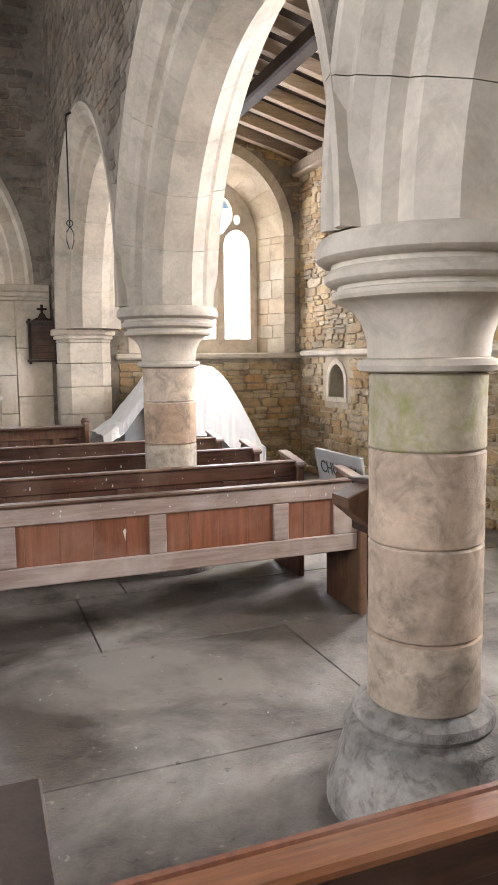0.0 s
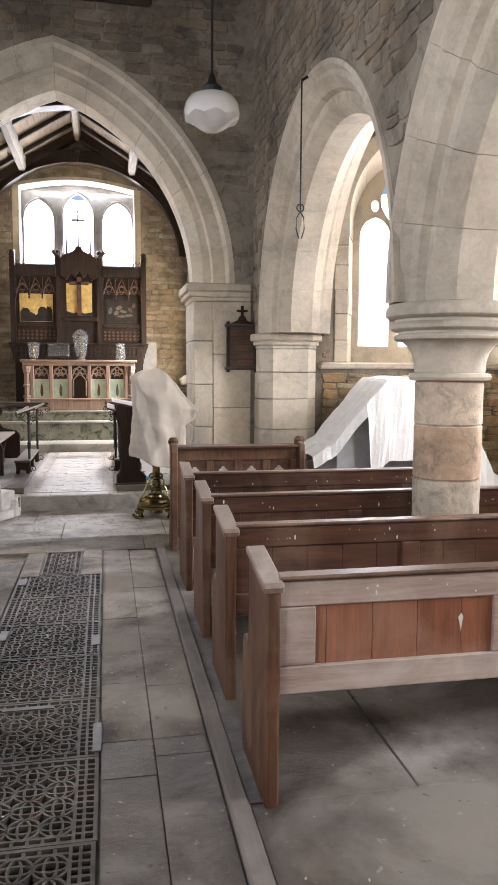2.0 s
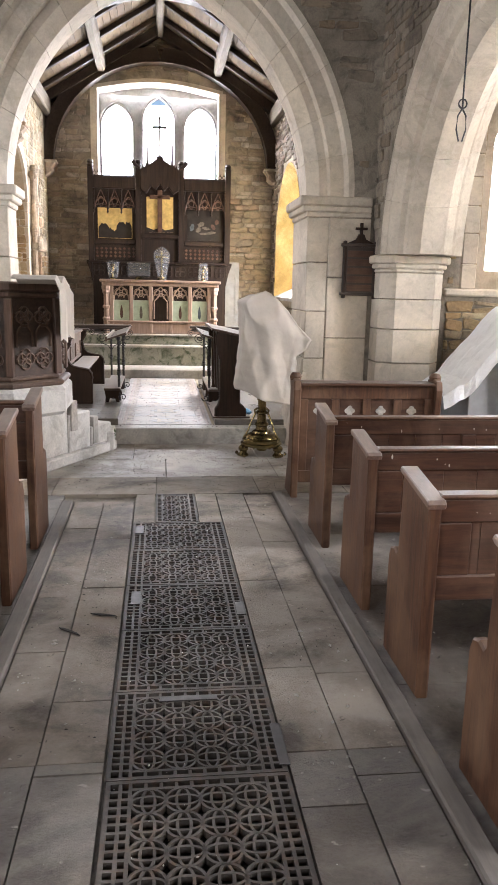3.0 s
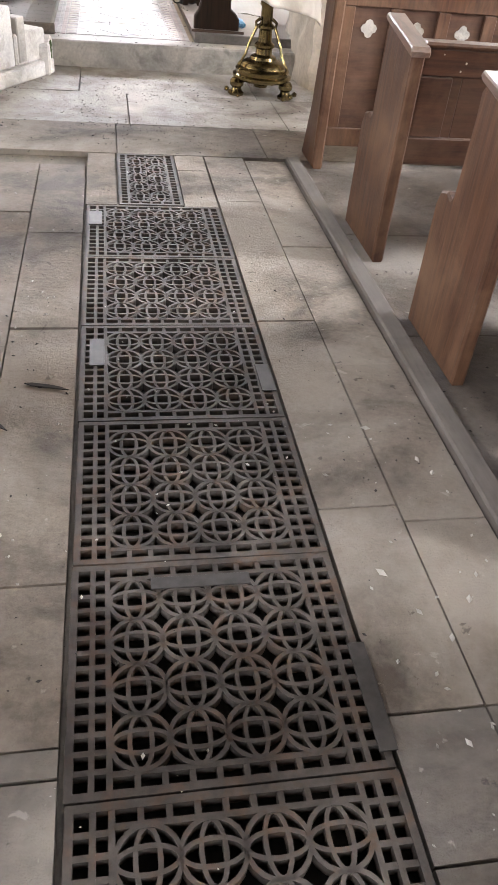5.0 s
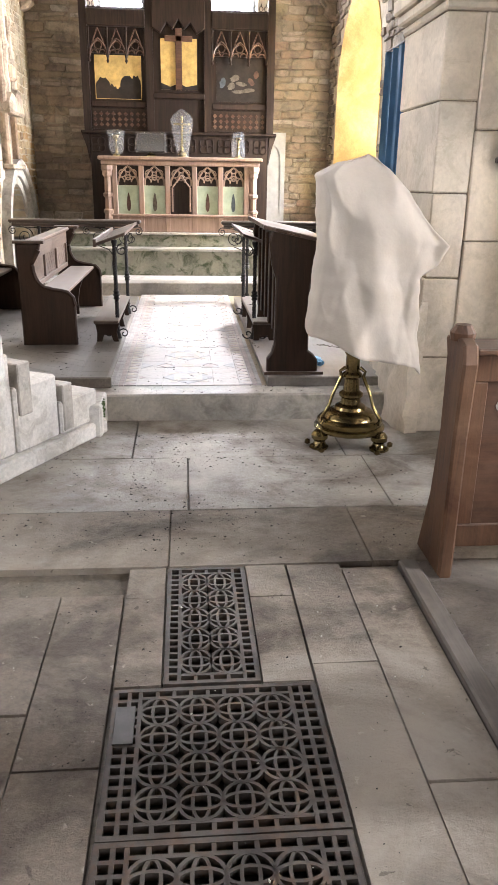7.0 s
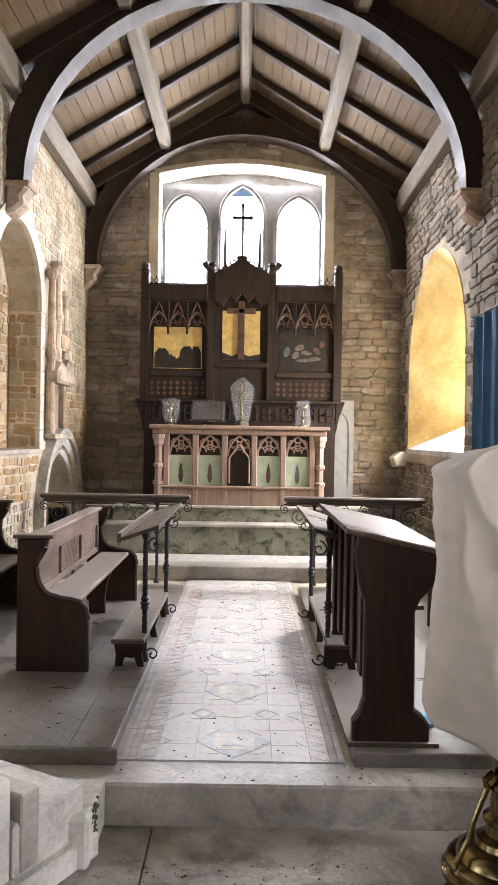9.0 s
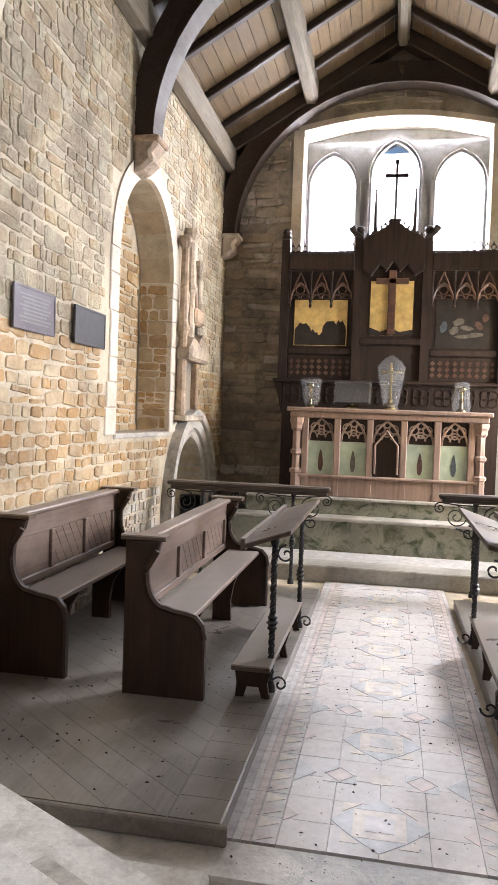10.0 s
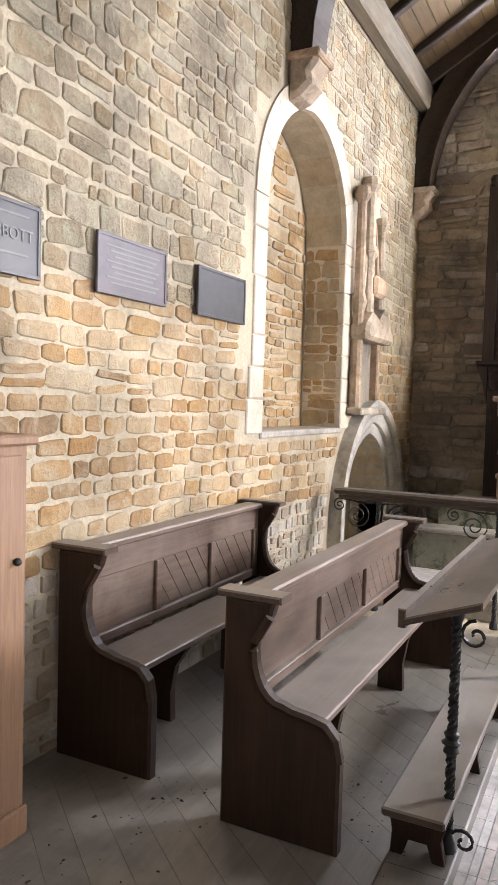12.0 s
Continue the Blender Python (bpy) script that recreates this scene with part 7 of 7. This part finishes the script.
wrapped("candlestick", -0.96, 0.33, [(0.075, 0.03), (0.10, 0.10), (0.105, 0.22), (0.12, 0.31), (0.09, 0.33)], candlestick_core, "brass candlestick wrapped in clear plastic", "candlestick")
wrapped("candlestick", 0.68, 0.33, [(0.085, 0.0), (0.10, 0.04), (0.09, 0.16), (0.075, 0.27), (0.08, 0.31), (0.05, 0.33)], candlestick_core, "brass candlestick wrapped in clear plastic", "candlestick")
wrapped("altar_cross", -0.08, 0.6, [(0.095, 0.0), (0.085, 0.05), (0.105, 0.18), (0.14, 0.38), (0.158, 0.47), (0.10, 0.54), (0.015, 0.60)], cross_core, "brass altar cross wrapped in clear plastic", "altar cross")


def missal():
    t = thing("missal_stand", -0.50, 16.5, 1.815, "brass missal stand with a plastic-wrapped book", "book stand")
    bm = bmesh.new()
    lathe(bm, [(0.09, 0.0), (0.08, 0.02), (0.04, 0.04), (0.03, 0.07)], 14)
    part("foot", bm, M_BRASS, t)
    bm = bmesh.new()
    box(bm, -0.19, 0.19, -0.02, 0.02, 0.0, 0.26, bevel=0.008, m=pose(0, -0.03, 0.06, -28))
    part("book", bm, M_PAINT_DARK, t)
    bm = bmesh.new()
    box(bm, -0.21, 0.21, -0.035, 0.03, -0.01, 0.28, bevel=0.012, m=pose(0, -0.03, 0.06, -28))
    part("plastic_wrap", bm, M_WRAP, t)


missal()


# ---- north wall fittings ----
def plaque(y0, y1, z0, z1, label, material, words=None, lines=0):
    t = thing("wall_plaque", NX + 0.024, (y0 + y1) / 2, z0, label, "plaque", "wall plaques", rz=90)
    w, h = y1 - y0, z1 - z0
    part("plate", newbox(-w / 2, w / 2, -0.012, 0.0, 0, h, bevel=0.003), material, t)
    bm = bmesh.new()
    for a in ((-w / 2, w / 2, 0, 0.015), (-w / 2, w / 2, h - 0.015, h), (-w / 2, -w / 2 + 0.015, 0.0151, h - 0.0151), (w / 2 - 0.015, w / 2, 0.0151, h - 0.0151)):
        box(bm, a[0], a[1], -0.016, -0.0123, a[2], a[3], bevel=0.001)
    part("raised_border", bm, material, t)
    if words:
        text_part(words, 0.062, t, pose(0.02, -0.0135, h * 0.48, 90), M_LETTER)
    for k in range(lines):
        ww = w * (0.38 - 0.05 * (k % 3))
        z = h - 0.05 - k * (h - 0.08) / max(1, lines)
        if words and abs(z - h * 0.6) < 0.05:
            continue
        part("lettering_bar", newbox(-ww, ww, -0.0135, -0.0122, z - 0.004, z + 0.004), M_LETTER, t)


plaque(11.20, 11.70, 2.14, 2.41, "dark slate memorial plaque with pale lettering on the rubble wall", M_SLATE, "W H ABBOTT", 4)
plaque(12.04, 12.57, 2.15, 2.41, "bronze memorial plaque with rows of small lettering on the rubble wall", M_BRONZE, None, 8)
plaque(12.87, 13.41, 2.15, 2.41, "plain dark slate plaque on the rubble wall", M_SLATE, None, 0)


def cupboard():
    t = thing("cupboard", -2.0, 11.12, 0.245, "tall pine vestment cupboard standing against the wall", "cupboard")
    part("body", newbox(-0.2, 0.09, -0.16, 0.22, 0.0, 1.30), M_PINE, t)
    part("cornice", newbox(-0.2, 0.12, -0.19, 0.25, 1.30, 1.335, bevel=0.008), M_PINE, t)
    part("plinth", newbox(-0.2, 0.105, -0.17, 0.235, 0.001, 0.1, bevel=0.008), M_PINE, t)
    d = part("door", newbox(0.091, 0.105, -0.13, 0.19, 0.12, 1.27, bevel=0.004), M_PINE, t)
    for y in (-0.08, 0.05):
        part("door_board", newbox(0.1055, 0.108, y - 0.04, y + 0.07, 0.14, 1.25, bevel=0.001), M_PINE, d)
    part("side_stile", newbox(-0.19, 0.08, 0.2205, 0.235, 0.101, 1.29, bevel=0.004), M_PINE, t)
    bm = bmesh.new()
    bmesh.ops.create_icosphere(bm, subdivisions=2, radius=0.014)
    bmesh.ops.translate(bm, verts=bm.verts, vec=(0.115, 0.16, 0.93))
    part("knob", bm, M_BLACKIRON, d)


cupboard()


def stone_fragments():
    t = thing("carved_fragments", NX + 0.012, 15.72, 1.62, "weathered carved stone canopy fragments built into the wall", "carving")
    def col(y, z0, z1, r):
        bm = bmesh.new()
        h = z1 - z0
        lathe(bm, [(r * 1.3, z0), (r, z0 + 0.05), (r * 0.9, z0 + h * 0.45), (r * 1.4, z0 + h * 0.5), (r * 0.9, z0 + h * 0.55), (r * 0.8, z1 - 0.12), (r * 1.5, z1 - 0.06), (r * 1.2, z1)], 10, 0.06, y)
        part("pinnacle", bm, M_PIER, t)
    col(-0.34, 0.0, 1.85, 0.05)
    col(-0.12, 0.75, 1.98, 0.06)
    col(0.22, 0.8, 1.72, 0.045)
    bm = bmesh.new()
    prism(bm, [(-0.40, 0.62), (0.34, 0.62), (0.30, 0.74), (0.14, 0.92), (-0.02, 0.80), (-0.2, 0.86), (-0.38, 0.74)], 'x', 0.0, 0.17, bevel=0.03)
    part("canopy", bm, M_PIER, t)
    part("corbel_block", newbox(0.0, 0.15, -0.14, 0.16, 1.0, 1.18, bevel=0.03), M_PIER, t)
    for y in (-0.32, 0.22):
        part("side_shaft", newbox(0.0, 0.08, y - 0.04, y + 0.04, 0.06, 0.62, bevel=0.012), M_PIER, t)
    part("niche_back", newbox(-0.005, 0.012, -0.28, 0.18, 0.06, 0.62), M_MORTAR_GREY, t)
    part("sill", newbox(0.0, 0.14, -0.40, 0.30, 0.0, 0.06, bevel=0.012), M_PIER, t)
    bm = bmesh.new()
    prism(bm, [(-0.30, 0.92), (-0.24, 0.92), (0.0, 1.85), (-0.05, 1.88)], 'x', 0.0, 0.07, bevel=0.01)
    prism(bm, [(0.28, 0.92), (0.22, 0.92), (0.02, 1.6), (0.05, 1.65)], 'x', 0.0, 0.07, bevel=0.01)
    part("gable_moulding", bm, M_PIER, t)


stone_fragments()


def curtain():
    t = thing("curtain", SX - 0.10, 12.42, 0.75, "faded blue curtain hanging from a short iron rod", "curtain")
    bm = bmesh.new()
    nu, nz = 60, 8
    g = [[bm.verts.new((0.035 * math.sin(u * 0.62) + 0.012 * math.sin(u * 1.7), 1.38 * u / nu, 2.0 * z / nz)) for z in range(nz + 1)] for u in range(nu + 1)]
    for u in range(nu):
        for z in range(nz):
            bm.faces.new((g[u][z], g[u + 1][z], g[u + 1][z + 1], g[u][z + 1]))
    c = part("cloth", bm, M_CURTAIN, t, smooth=True)
    c.modifiers.new("thick", 'SOLIDIFY').thickness = 0.004
    bm = bmesh.new()
    tube(bm, [(0, -0.06, 2.02), (0, 1.45, 2.02)], 0.01, 6)
    part("rod", bm, M_BLACKIRON, t)
    bm = bmesh.new()
    tube(bm, [(-0.01, -0.1, 1.42), (0.1, -0.1, 1.42)], 0.008, 6)
    part("hook", bm, M_BLACKIRON, t)


curtain()


# ---- floor pieces ----
def flag_variants(material, seed):
    rnd = random.Random(seed)
    out = []
    for _ in range(6):
        bm = bmesh.new()
        b, tp = [], []
        for x, y in ((-0.5, -0.5), (0.5, -0.5), (0.5, 0.5), (-0.5, 0.5)):
            jx, jy = rnd.uniform(-0.0015, 0.0015), rnd.uniform(-0.0015, 0.0015)
            b.append(bm.verts.new((x + jx, y + jy, -1)))
            tp.append((x + jx, y + jy))
        m = [bm.verts.new((x, y, -0.25)) for x, y in tp]
        t = [bm.verts.new((x * 0.996, y * 0.996, rnd.uniform(-0.06, 0.04))) for x, y in tp]
        for p, q in ((b, m), (m, t)):
            for i in range(4):
                bm.faces.new((p[i], p[(i + 1) % 4], q[(i + 1) % 4], q[i]))
        bm.faces.new(t)
        out.append(link_mesh("flagstone", bm, material))
    return out


def flags(x0, x1, y0, y1, rows, cols_len, material, seed, along='y', gap=0.005, name="flagstone"):
    """Slabs in strips along y (or x), of varied length."""
    rnd = random.Random(seed)
    variants = flag_variants(material, seed)
    a0, a1 = (x0, x1) if along == 'y' else (y0, y1)
    b0, b1 = (y0, y1) if along == 'y' else (x0, x1)
    cuts = [a0 + (a1 - a0) * i / rows + (rnd.uniform(-0.05, 0.05) * (a1 - a0) / rows if 0 < i < rows else 0) for i in range(rows + 1)]
    for p, q in zip(cuts, cuts[1:]):
        s = b0 - rnd.uniform(0, cols_len * 0.5)
        while s < b1:
            e = s + cols_len * rnd.uniform(0.65, 1.4)
            s0, e0 = max(s, b0), min(e, b1)
            if e0 - s0 > 0.06:
                ob = new(name, variants[rnd.randrange(6)])
                ob.parent = floor
                cx, cy = ((p + q) / 2, (s0 + e0) / 2) if along == 'y' else ((s0 + e0) / 2, (p + q) / 2)
                w, l = (q - p - gap, e0 - s0 - gap) if along == 'y' else (e0 - s0 - gap, q - p - gap)
                ob.matrix_world = Matrix.Translation((cx, cy, rnd.uniform(-0.002, 0.0015))) @ Matrix.Diagonal((w, l, 0.03, 1))
            s = e


flags(0.345, 0.815, 4.9, 8.45, 2, 0.95, M_FLAG, 3)
flags(-0.785, -0.315, 4.9, 8.25, 2, 0.95, M_FLAG, 4)
# same aisle flags, darkened in colour for the dimmer light at the west
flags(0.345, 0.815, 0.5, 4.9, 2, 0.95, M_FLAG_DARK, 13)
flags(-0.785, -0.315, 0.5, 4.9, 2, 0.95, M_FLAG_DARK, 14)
flags(-0.31, -0.155, 7.68, 8.45, 1, 0.6, M_FLAG, 5)
flags(0.17, 0.34, 7.68, 8.45, 1, 0.6, M_FLAG, 6)
flags(-4.2, 5.6, 8.46, 9.02, 1, 0.8, M_FLAG, 7, 'x')
# strip before the step: the bright pool of light is partly in this colour
flags(-4.2, 5.6, 9.02, 10.47, 2, 1.0, M_FLAG_PALE, 17, 'x')
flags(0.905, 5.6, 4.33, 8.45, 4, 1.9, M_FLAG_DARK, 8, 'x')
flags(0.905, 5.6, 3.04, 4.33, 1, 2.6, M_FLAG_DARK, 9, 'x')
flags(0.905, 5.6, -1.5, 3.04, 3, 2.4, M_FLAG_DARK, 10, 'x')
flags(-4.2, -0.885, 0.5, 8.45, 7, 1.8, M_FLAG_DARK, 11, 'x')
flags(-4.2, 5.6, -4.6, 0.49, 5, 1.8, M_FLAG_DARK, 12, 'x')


def chancel_tiles():
    """Pale field tiles, borders and a row of star motifs of cut tiles down the middle."""
    floor_c = bpy.data.objects["floor_chancel"]
    rnd = random.Random(2)
    kinds = {"mix": M_TILE, "buff": M_TILE_BUFF, "red": M_TILE_RED, "blue": M_TILE_BLUE, "pale": M_TILE_PALE, "dark": M_TILE_DARK}
    store = {}

    def shape(kind, outline):
        key = (kind, outline)
        if key not in store:
            bm = bmesh.new()
            prism(bm, list(outline), 'z', -0.007, 0.007)
            store[key] = link_mesh("floor_tile", bm, kinds[kind])
        return store[key]

    def put(kind, outline, x, y, lift=0.0, rz=0.0):
        ob = new("floor_tile", shape(kind, outline))
        ob.parent = floor_c
        ob.matrix_world = Matrix.Translation((x, y, 0.174 + lift + rnd.uniform(-0.0004, 0.0004))) @ Matrix.Rotation(rz, 4, 'Z')

    def rect(w, l):
        a, b = w / 2 - 0.001, l / 2 - 0.001
        return ((-a, -b), (a, -b), (a, b), (-a, b))
    xc, y0, y1, cell = -0.05, 10.702, 15.01, 0.7166
    n = 6
    for j in range(n * 4):
        y = y0 + (y1 - y0) * (j + 0.5) / (n * 4)
        l = (y1 - y0) / (n * 4)
        for i in range(4):
            put("mix", rect(0.18, l), xc + (i - 1.5) * 0.18, y)
        for side in (-1, 1):
            xb = xc + side * 0.405
            put("dark", rect(0.09, l), xb, y)
            for half in (-1, 1):
                put("buff" if half > 0 else "red", ((-0.04, -0.035), (0.04, -0.035), (0.0, 0.035)), xb, y + half * l / 4, 0.002, math.pi / 2 * side)
            put("red", rect(0.035, l), xc + side * 0.468, y)
            put("pale", rect(0.03, l), xc + side * 0.501, y)
            if side < 0:
                put("dark", rect(0.036, l), xc - 0.534, y)
    tri = ((-0.098, 0.0), (0.098, 0.0), (0.0, 0.085))
    small = ((-0.05, 0.0), (0.05, 0.0), (0.0, 0.05))
    for j in range(n):
        y = y0 + cell * (j + 0.3)
        put("buff", rect(0.2, 0.2), xc, y, 0.002)
        put("pale", rect(0.11, 0.11), xc, y, 0.003)
        for q in range(4):
            a = math.pi / 2 * q
            put("blue", tri, xc - 0.1 * math.sin(a), y + 0.1 * math.cos(a), 0.002, a)
            b = a + math.pi / 4
            put("buff", small, xc - 0.148 * math.sin(b), y + 0.148 * math.cos(b), 0.002, b)
        ym = y + cell / 2
        if ym < y1 - 0.15:
            put("buff", rect(0.09, 0.09), xc, ym, 0.002)
            for side in (-1, 1):
                put("red", rect(0.085, 0.085), xc + side * 0.17, ym, 0.002, math.pi / 4)
                for q in range(4):
                    a = math.pi / 2 * q + math.pi / 4
                    put("pale" if q % 2 else "blue", small, xc + side * 0.17 - 0.046 * math.sin(a), ym + 0.046 * math.cos(a), 0.002, a)
                put("blue", tri, xc + side * 0.355, ym, 0.002, side * math.pi / 2)
                put("red", small, xc + side * 0.355, y, 0.002, side * math.pi / 2)


chancel_tiles()

# platform boards laid slantwise
def platform_boards(x0, x1, ya, yb, lean, seed):
    plat = bpy.data.objects["choir_platform"] if x0 < 0 else bpy.data.objects["choir_platform.001"]
    w = 0.16
    k = int(-(x1 - x0) / w) - 2
    while k * w < (yb - ya) + (x1 - x0) + 2 * w:
        s = ya + k * w
        outline = [(s + 0.001, x0), (s + w - 0.001, x0), (s + w - 0.001 + lean * (x1 - x0), x1), (s + 0.001 + lean * (x1 - x0), x1)]
        cut = clip_y(outline, ya, yb)
        if len(cut) > 2:
            bm = bmesh.new()
            prism(bm, [(x, y) for y, x in cut], 'z', 0.246, 0.2505)
            part("floorboard", bm, M_PLATFORM, plat)
        k += 1


platform_boards(-2.22, -0.80, 10.664, 14.39, -0.8, 1)
platform_boards(-0.796, -0.605, 10.664, 14.39, 0.0, 2)

# crumbs, droppings and leaf litter on the floors
def litter(name, count, area, z, size, material, label, seed):
    rnd = random.Random(seed)
    verts, faces = [], []
    for _ in range(count):
        x, y = rnd.uniform(area[0], area[1]), rnd.uniform(area[2], area[3])
        r = size * rnd.choice((0.35, 0.5, 0.5, 0.7, 1.2)) * rnd.uniform(0.7, 1.3)
        if noise.noise(Vector((x * 2.3, y * 2.3, seed))) < rnd.uniform(-0.35, 0.45):
            continue
        a = rnd.uniform(0, 6.28)
        o = len(verts)
        for k in range(4):
            verts.append((x + r * math.cos(a + k * 1.57) * (1.0 if k % 2 else 0.55), y + r * math.sin(a + k * 1.57) * (1.0 if k % 2 else 0.55), z))
        verts.append((x, y, z + r * 0.6))
        faces += [(o + k, o + (k + 1) % 4, o + 4) for k in range(4)]
    me = bpy.data.meshes.new(name)
    me.from_pydata(verts, [], faces)
    me.materials.append(material)
    tagged(new(name, me), label, "litter", "", "stuff")


litter("plaster_crumbs", 900, (-0.8, 0.82, 1.0, 8.4), 0.002, 0.006, M_DEBRIS, "pale plaster crumbs scattered on the aisle flags", 1)
litter("plaster_crumbs", 420, (0.95, 3.6, 1.4, 8.2), 0.002, 0.007, M_DEBRIS, "pale plaster crumbs under the pews", 2)
litter("droppings", 2200, (-0.8, 1.2, 5.0, 10.2), 0.001, 0.0055, M_DIRT, "dark specks of dirt on the flags", 3)
litter("droppings", 2600, (-1.0, 0.9, 8.6, 10.2), 0.001, 0.0065, M_DIRT, "dark specks of dirt below the chancel step", 4)
litter("droppings", 700, (-0.55, 0.48, 10.72, 14.9), 0.1845, 0.008, M_DIRT, "dark specks of dirt on the chancel tiles", 5)
litter("droppings", 700, (-2.1, -0.65, 10.7, 12.6), 0.251, 0.008, M_DIRT, "dark specks of dirt on the choir platform", 6)
litter("droppings", 300, (-0.6, 2.0, 10.48, 10.69), 0.1785, 0.007, M_DIRT, "dark specks of dirt on the chancel step", 7)


litter("plaster_chips", 60, (0.36, 0.78, 4.6, 5.9), 0.002, 0.014, M_DEBRIS, "larger pale plaster chips beside the grates", 8)
litter("plaster_chips", 60, (-0.74, -0.34, 5.4, 6.9), 0.002, 0.012, M_DEBRIS, "larger pale plaster chips beside the grates", 9)


def feather(x, y, rz):
    bm = bmesh.new()
    prism(bm, [(-0.075, 0.006), (-0.05, 0.012), (0.0, 0.011), (0.04, 0.006), (0.07, -0.006), (0.035, -0.006), (0.0, -0.005), (-0.05, -0.004)], 'z', 0.002, 0.006)
    ob = new("feather", link_mesh("feather", bm, M_DIRT))
    ob.matrix_world = pose(x, y, 0, 0, 0, rz)
    tagged(ob, "dark bird feather lying on the flagstones", "feather")


feather(-0.405, 6.13, -12)
feather(-0.56, 5.95, -35)

# ---- wall stones ----
blk_arch = lambda u, z: inside_arch(u, z, CH_C, CH_A, -1, CH_S, CH_R, 0.47) or (abs(u - CH_C) < 2.06 and z < 2.64) or inside_arch(u, z, 4.27, 1.06, 1.6, 3.4, 1.12, 0.16) or (u > 2.0 and abs(u - 4.27) < 1.25 and 1.64 < z < 3.4) or (2.0 < u < 2.9) or (u > 2.8 and 1.64 < z < 1.76)
rubble(W_ARCH, -2.2, 2.03, 2.6, 7.0, face_y(AY0), blk_arch, M_RUBBLE_GREY, lambda u, z: abs(u - 0.5) + abs(z - 4), 170, 31, proud=0.013)
rubble(W_ARCH, 2.9, ASX, 0.0, 5.2, face_y(AY0), blk_arch, M_RUBBLE, lambda u, z: abs(u - 4.2) + abs(z - 1.2), 120, 32, h=(0.06, 0.13))
rubble(W_ARC, 2.0, AY0, 2.3, 7.0, face_x(QX0, -1), lambda u, z: z < arcade_z(u) + 0.03, M_RUBBLE_GREY, lambda u, z: abs(u - 6.5) + abs(z - 4), 260, 33, h=(0.06, 0.15), proud=0.012)


def blk_s(u, z):
    return inside_arch(u, z, 6.7, 0.95, 1.9, 3.0, 1.0, 0.17) or inside_arch(u, z, 2.4, 0.95, 1.9, 3.0, 1.0, 0.17) or (1.66 < z < 1.78) or (7.38 < u < 8.08 and 1.0 < z < 1.64) or (8.74 < u < 9.36 and 1.04 < z < 1.66)


rubble(W_AS, 3.0, AY0, 0.0, 4.25, face_x(ASX, -1), blk_s, M_RUBBLE, lambda u, z: abs(u - 8.8) + abs(z - 1.6), 200, 34, h=(0.06, 0.13))


def blk_n(u, z):
    return inside_arch(u, z, 14.47, 0.73, 1.45, 2.98, 0.76, 0.18) or (abs(u - 14.47) < 0.92 and 1.45 < z < 2.98) or inside_arch(u, z, 15.95, 0.62, 0, 0.75, 0.70, 0.31) or (15.25 < u < 16.1 and 1.58 < z < 3.5)


rubble(W_N, AY1, EY, 0.24, 1.0, face_x(NX, 1), blk_n, M_RUBBLE_LOW, lambda u, z: abs(u - 12.6), 90, 39, h=(0.09, 0.15), w=(0.09, 0.20), proud=0.010, gap=0.022, wob=0.0)
rubble(W_N, AY1, EY, 1.0, 2.2, face_x(NX, 1), blk_n, M_RUBBLE_WARM, lambda u, z: abs(u - 12.6) + abs(z - 1.8), 190, 35, h=(0.075, 0.11), w=(0.11, 0.25), proud=0.008, gap=0.019, wob=0.02)
rubble(W_N, AY1, EY, 2.2, 4.74, face_x(NX, 1), blk_n, M_RUBBLE_PALE, lambda u, z: abs(u - 12.6) + abs(z - 2.6), 190, 40, h=(0.055, 0.15), w=(0.07, 0.24), proud=0.007, gap=0.013, wob=0.06)
rubble(W_N, 13.75, 15.19, 1.5, 3.75, face_x(NX - 0.342, 1), lambda u, z: not inside_arch(u, z, 14.47, 0.73, 1.4, 2.98, 0.76, 0.0), M_RUBBLE_WARM, None, 0, 36, h=(0.07, 0.13), proud=0.010, gap=0.018)
rubble(W_N, NX - 0.33, NX - 0.03, 1.53, 2.95, face_y(15.196), lambda u, z: False, M_RUBBLE_WARM, None, 0, 41, h=(0.09, 0.17), w=(0.10, 0.30), proud=0.006, gap=0.014, wob=0.0)
rubble(W_S, AY1, EY, 0.24, 4.74, face_x(SX, -1), lambda u, z: inside_arch(u, z, 15.7, 1.24, 1.4, 2.55, 1.28, 0.03) or (11.4 < u < 13.25 and z < 2.8), M_RUBBLE_GREY, lambda u, z: abs(u - 14) + abs(z - 2), 150, 37)
rubble(W_E, NX, SX, 0.4, 6.2, face_y(EY), lambda u, z: (-1.42 < u < 1.16 and 3.5 < z < 5.53), M_RUBBLE_EAST, lambda u, z: abs(abs(u) - 1.8) + abs(z - 3), 150, 38, h=(0.08, 0.15), w=(0.18, 0.45))
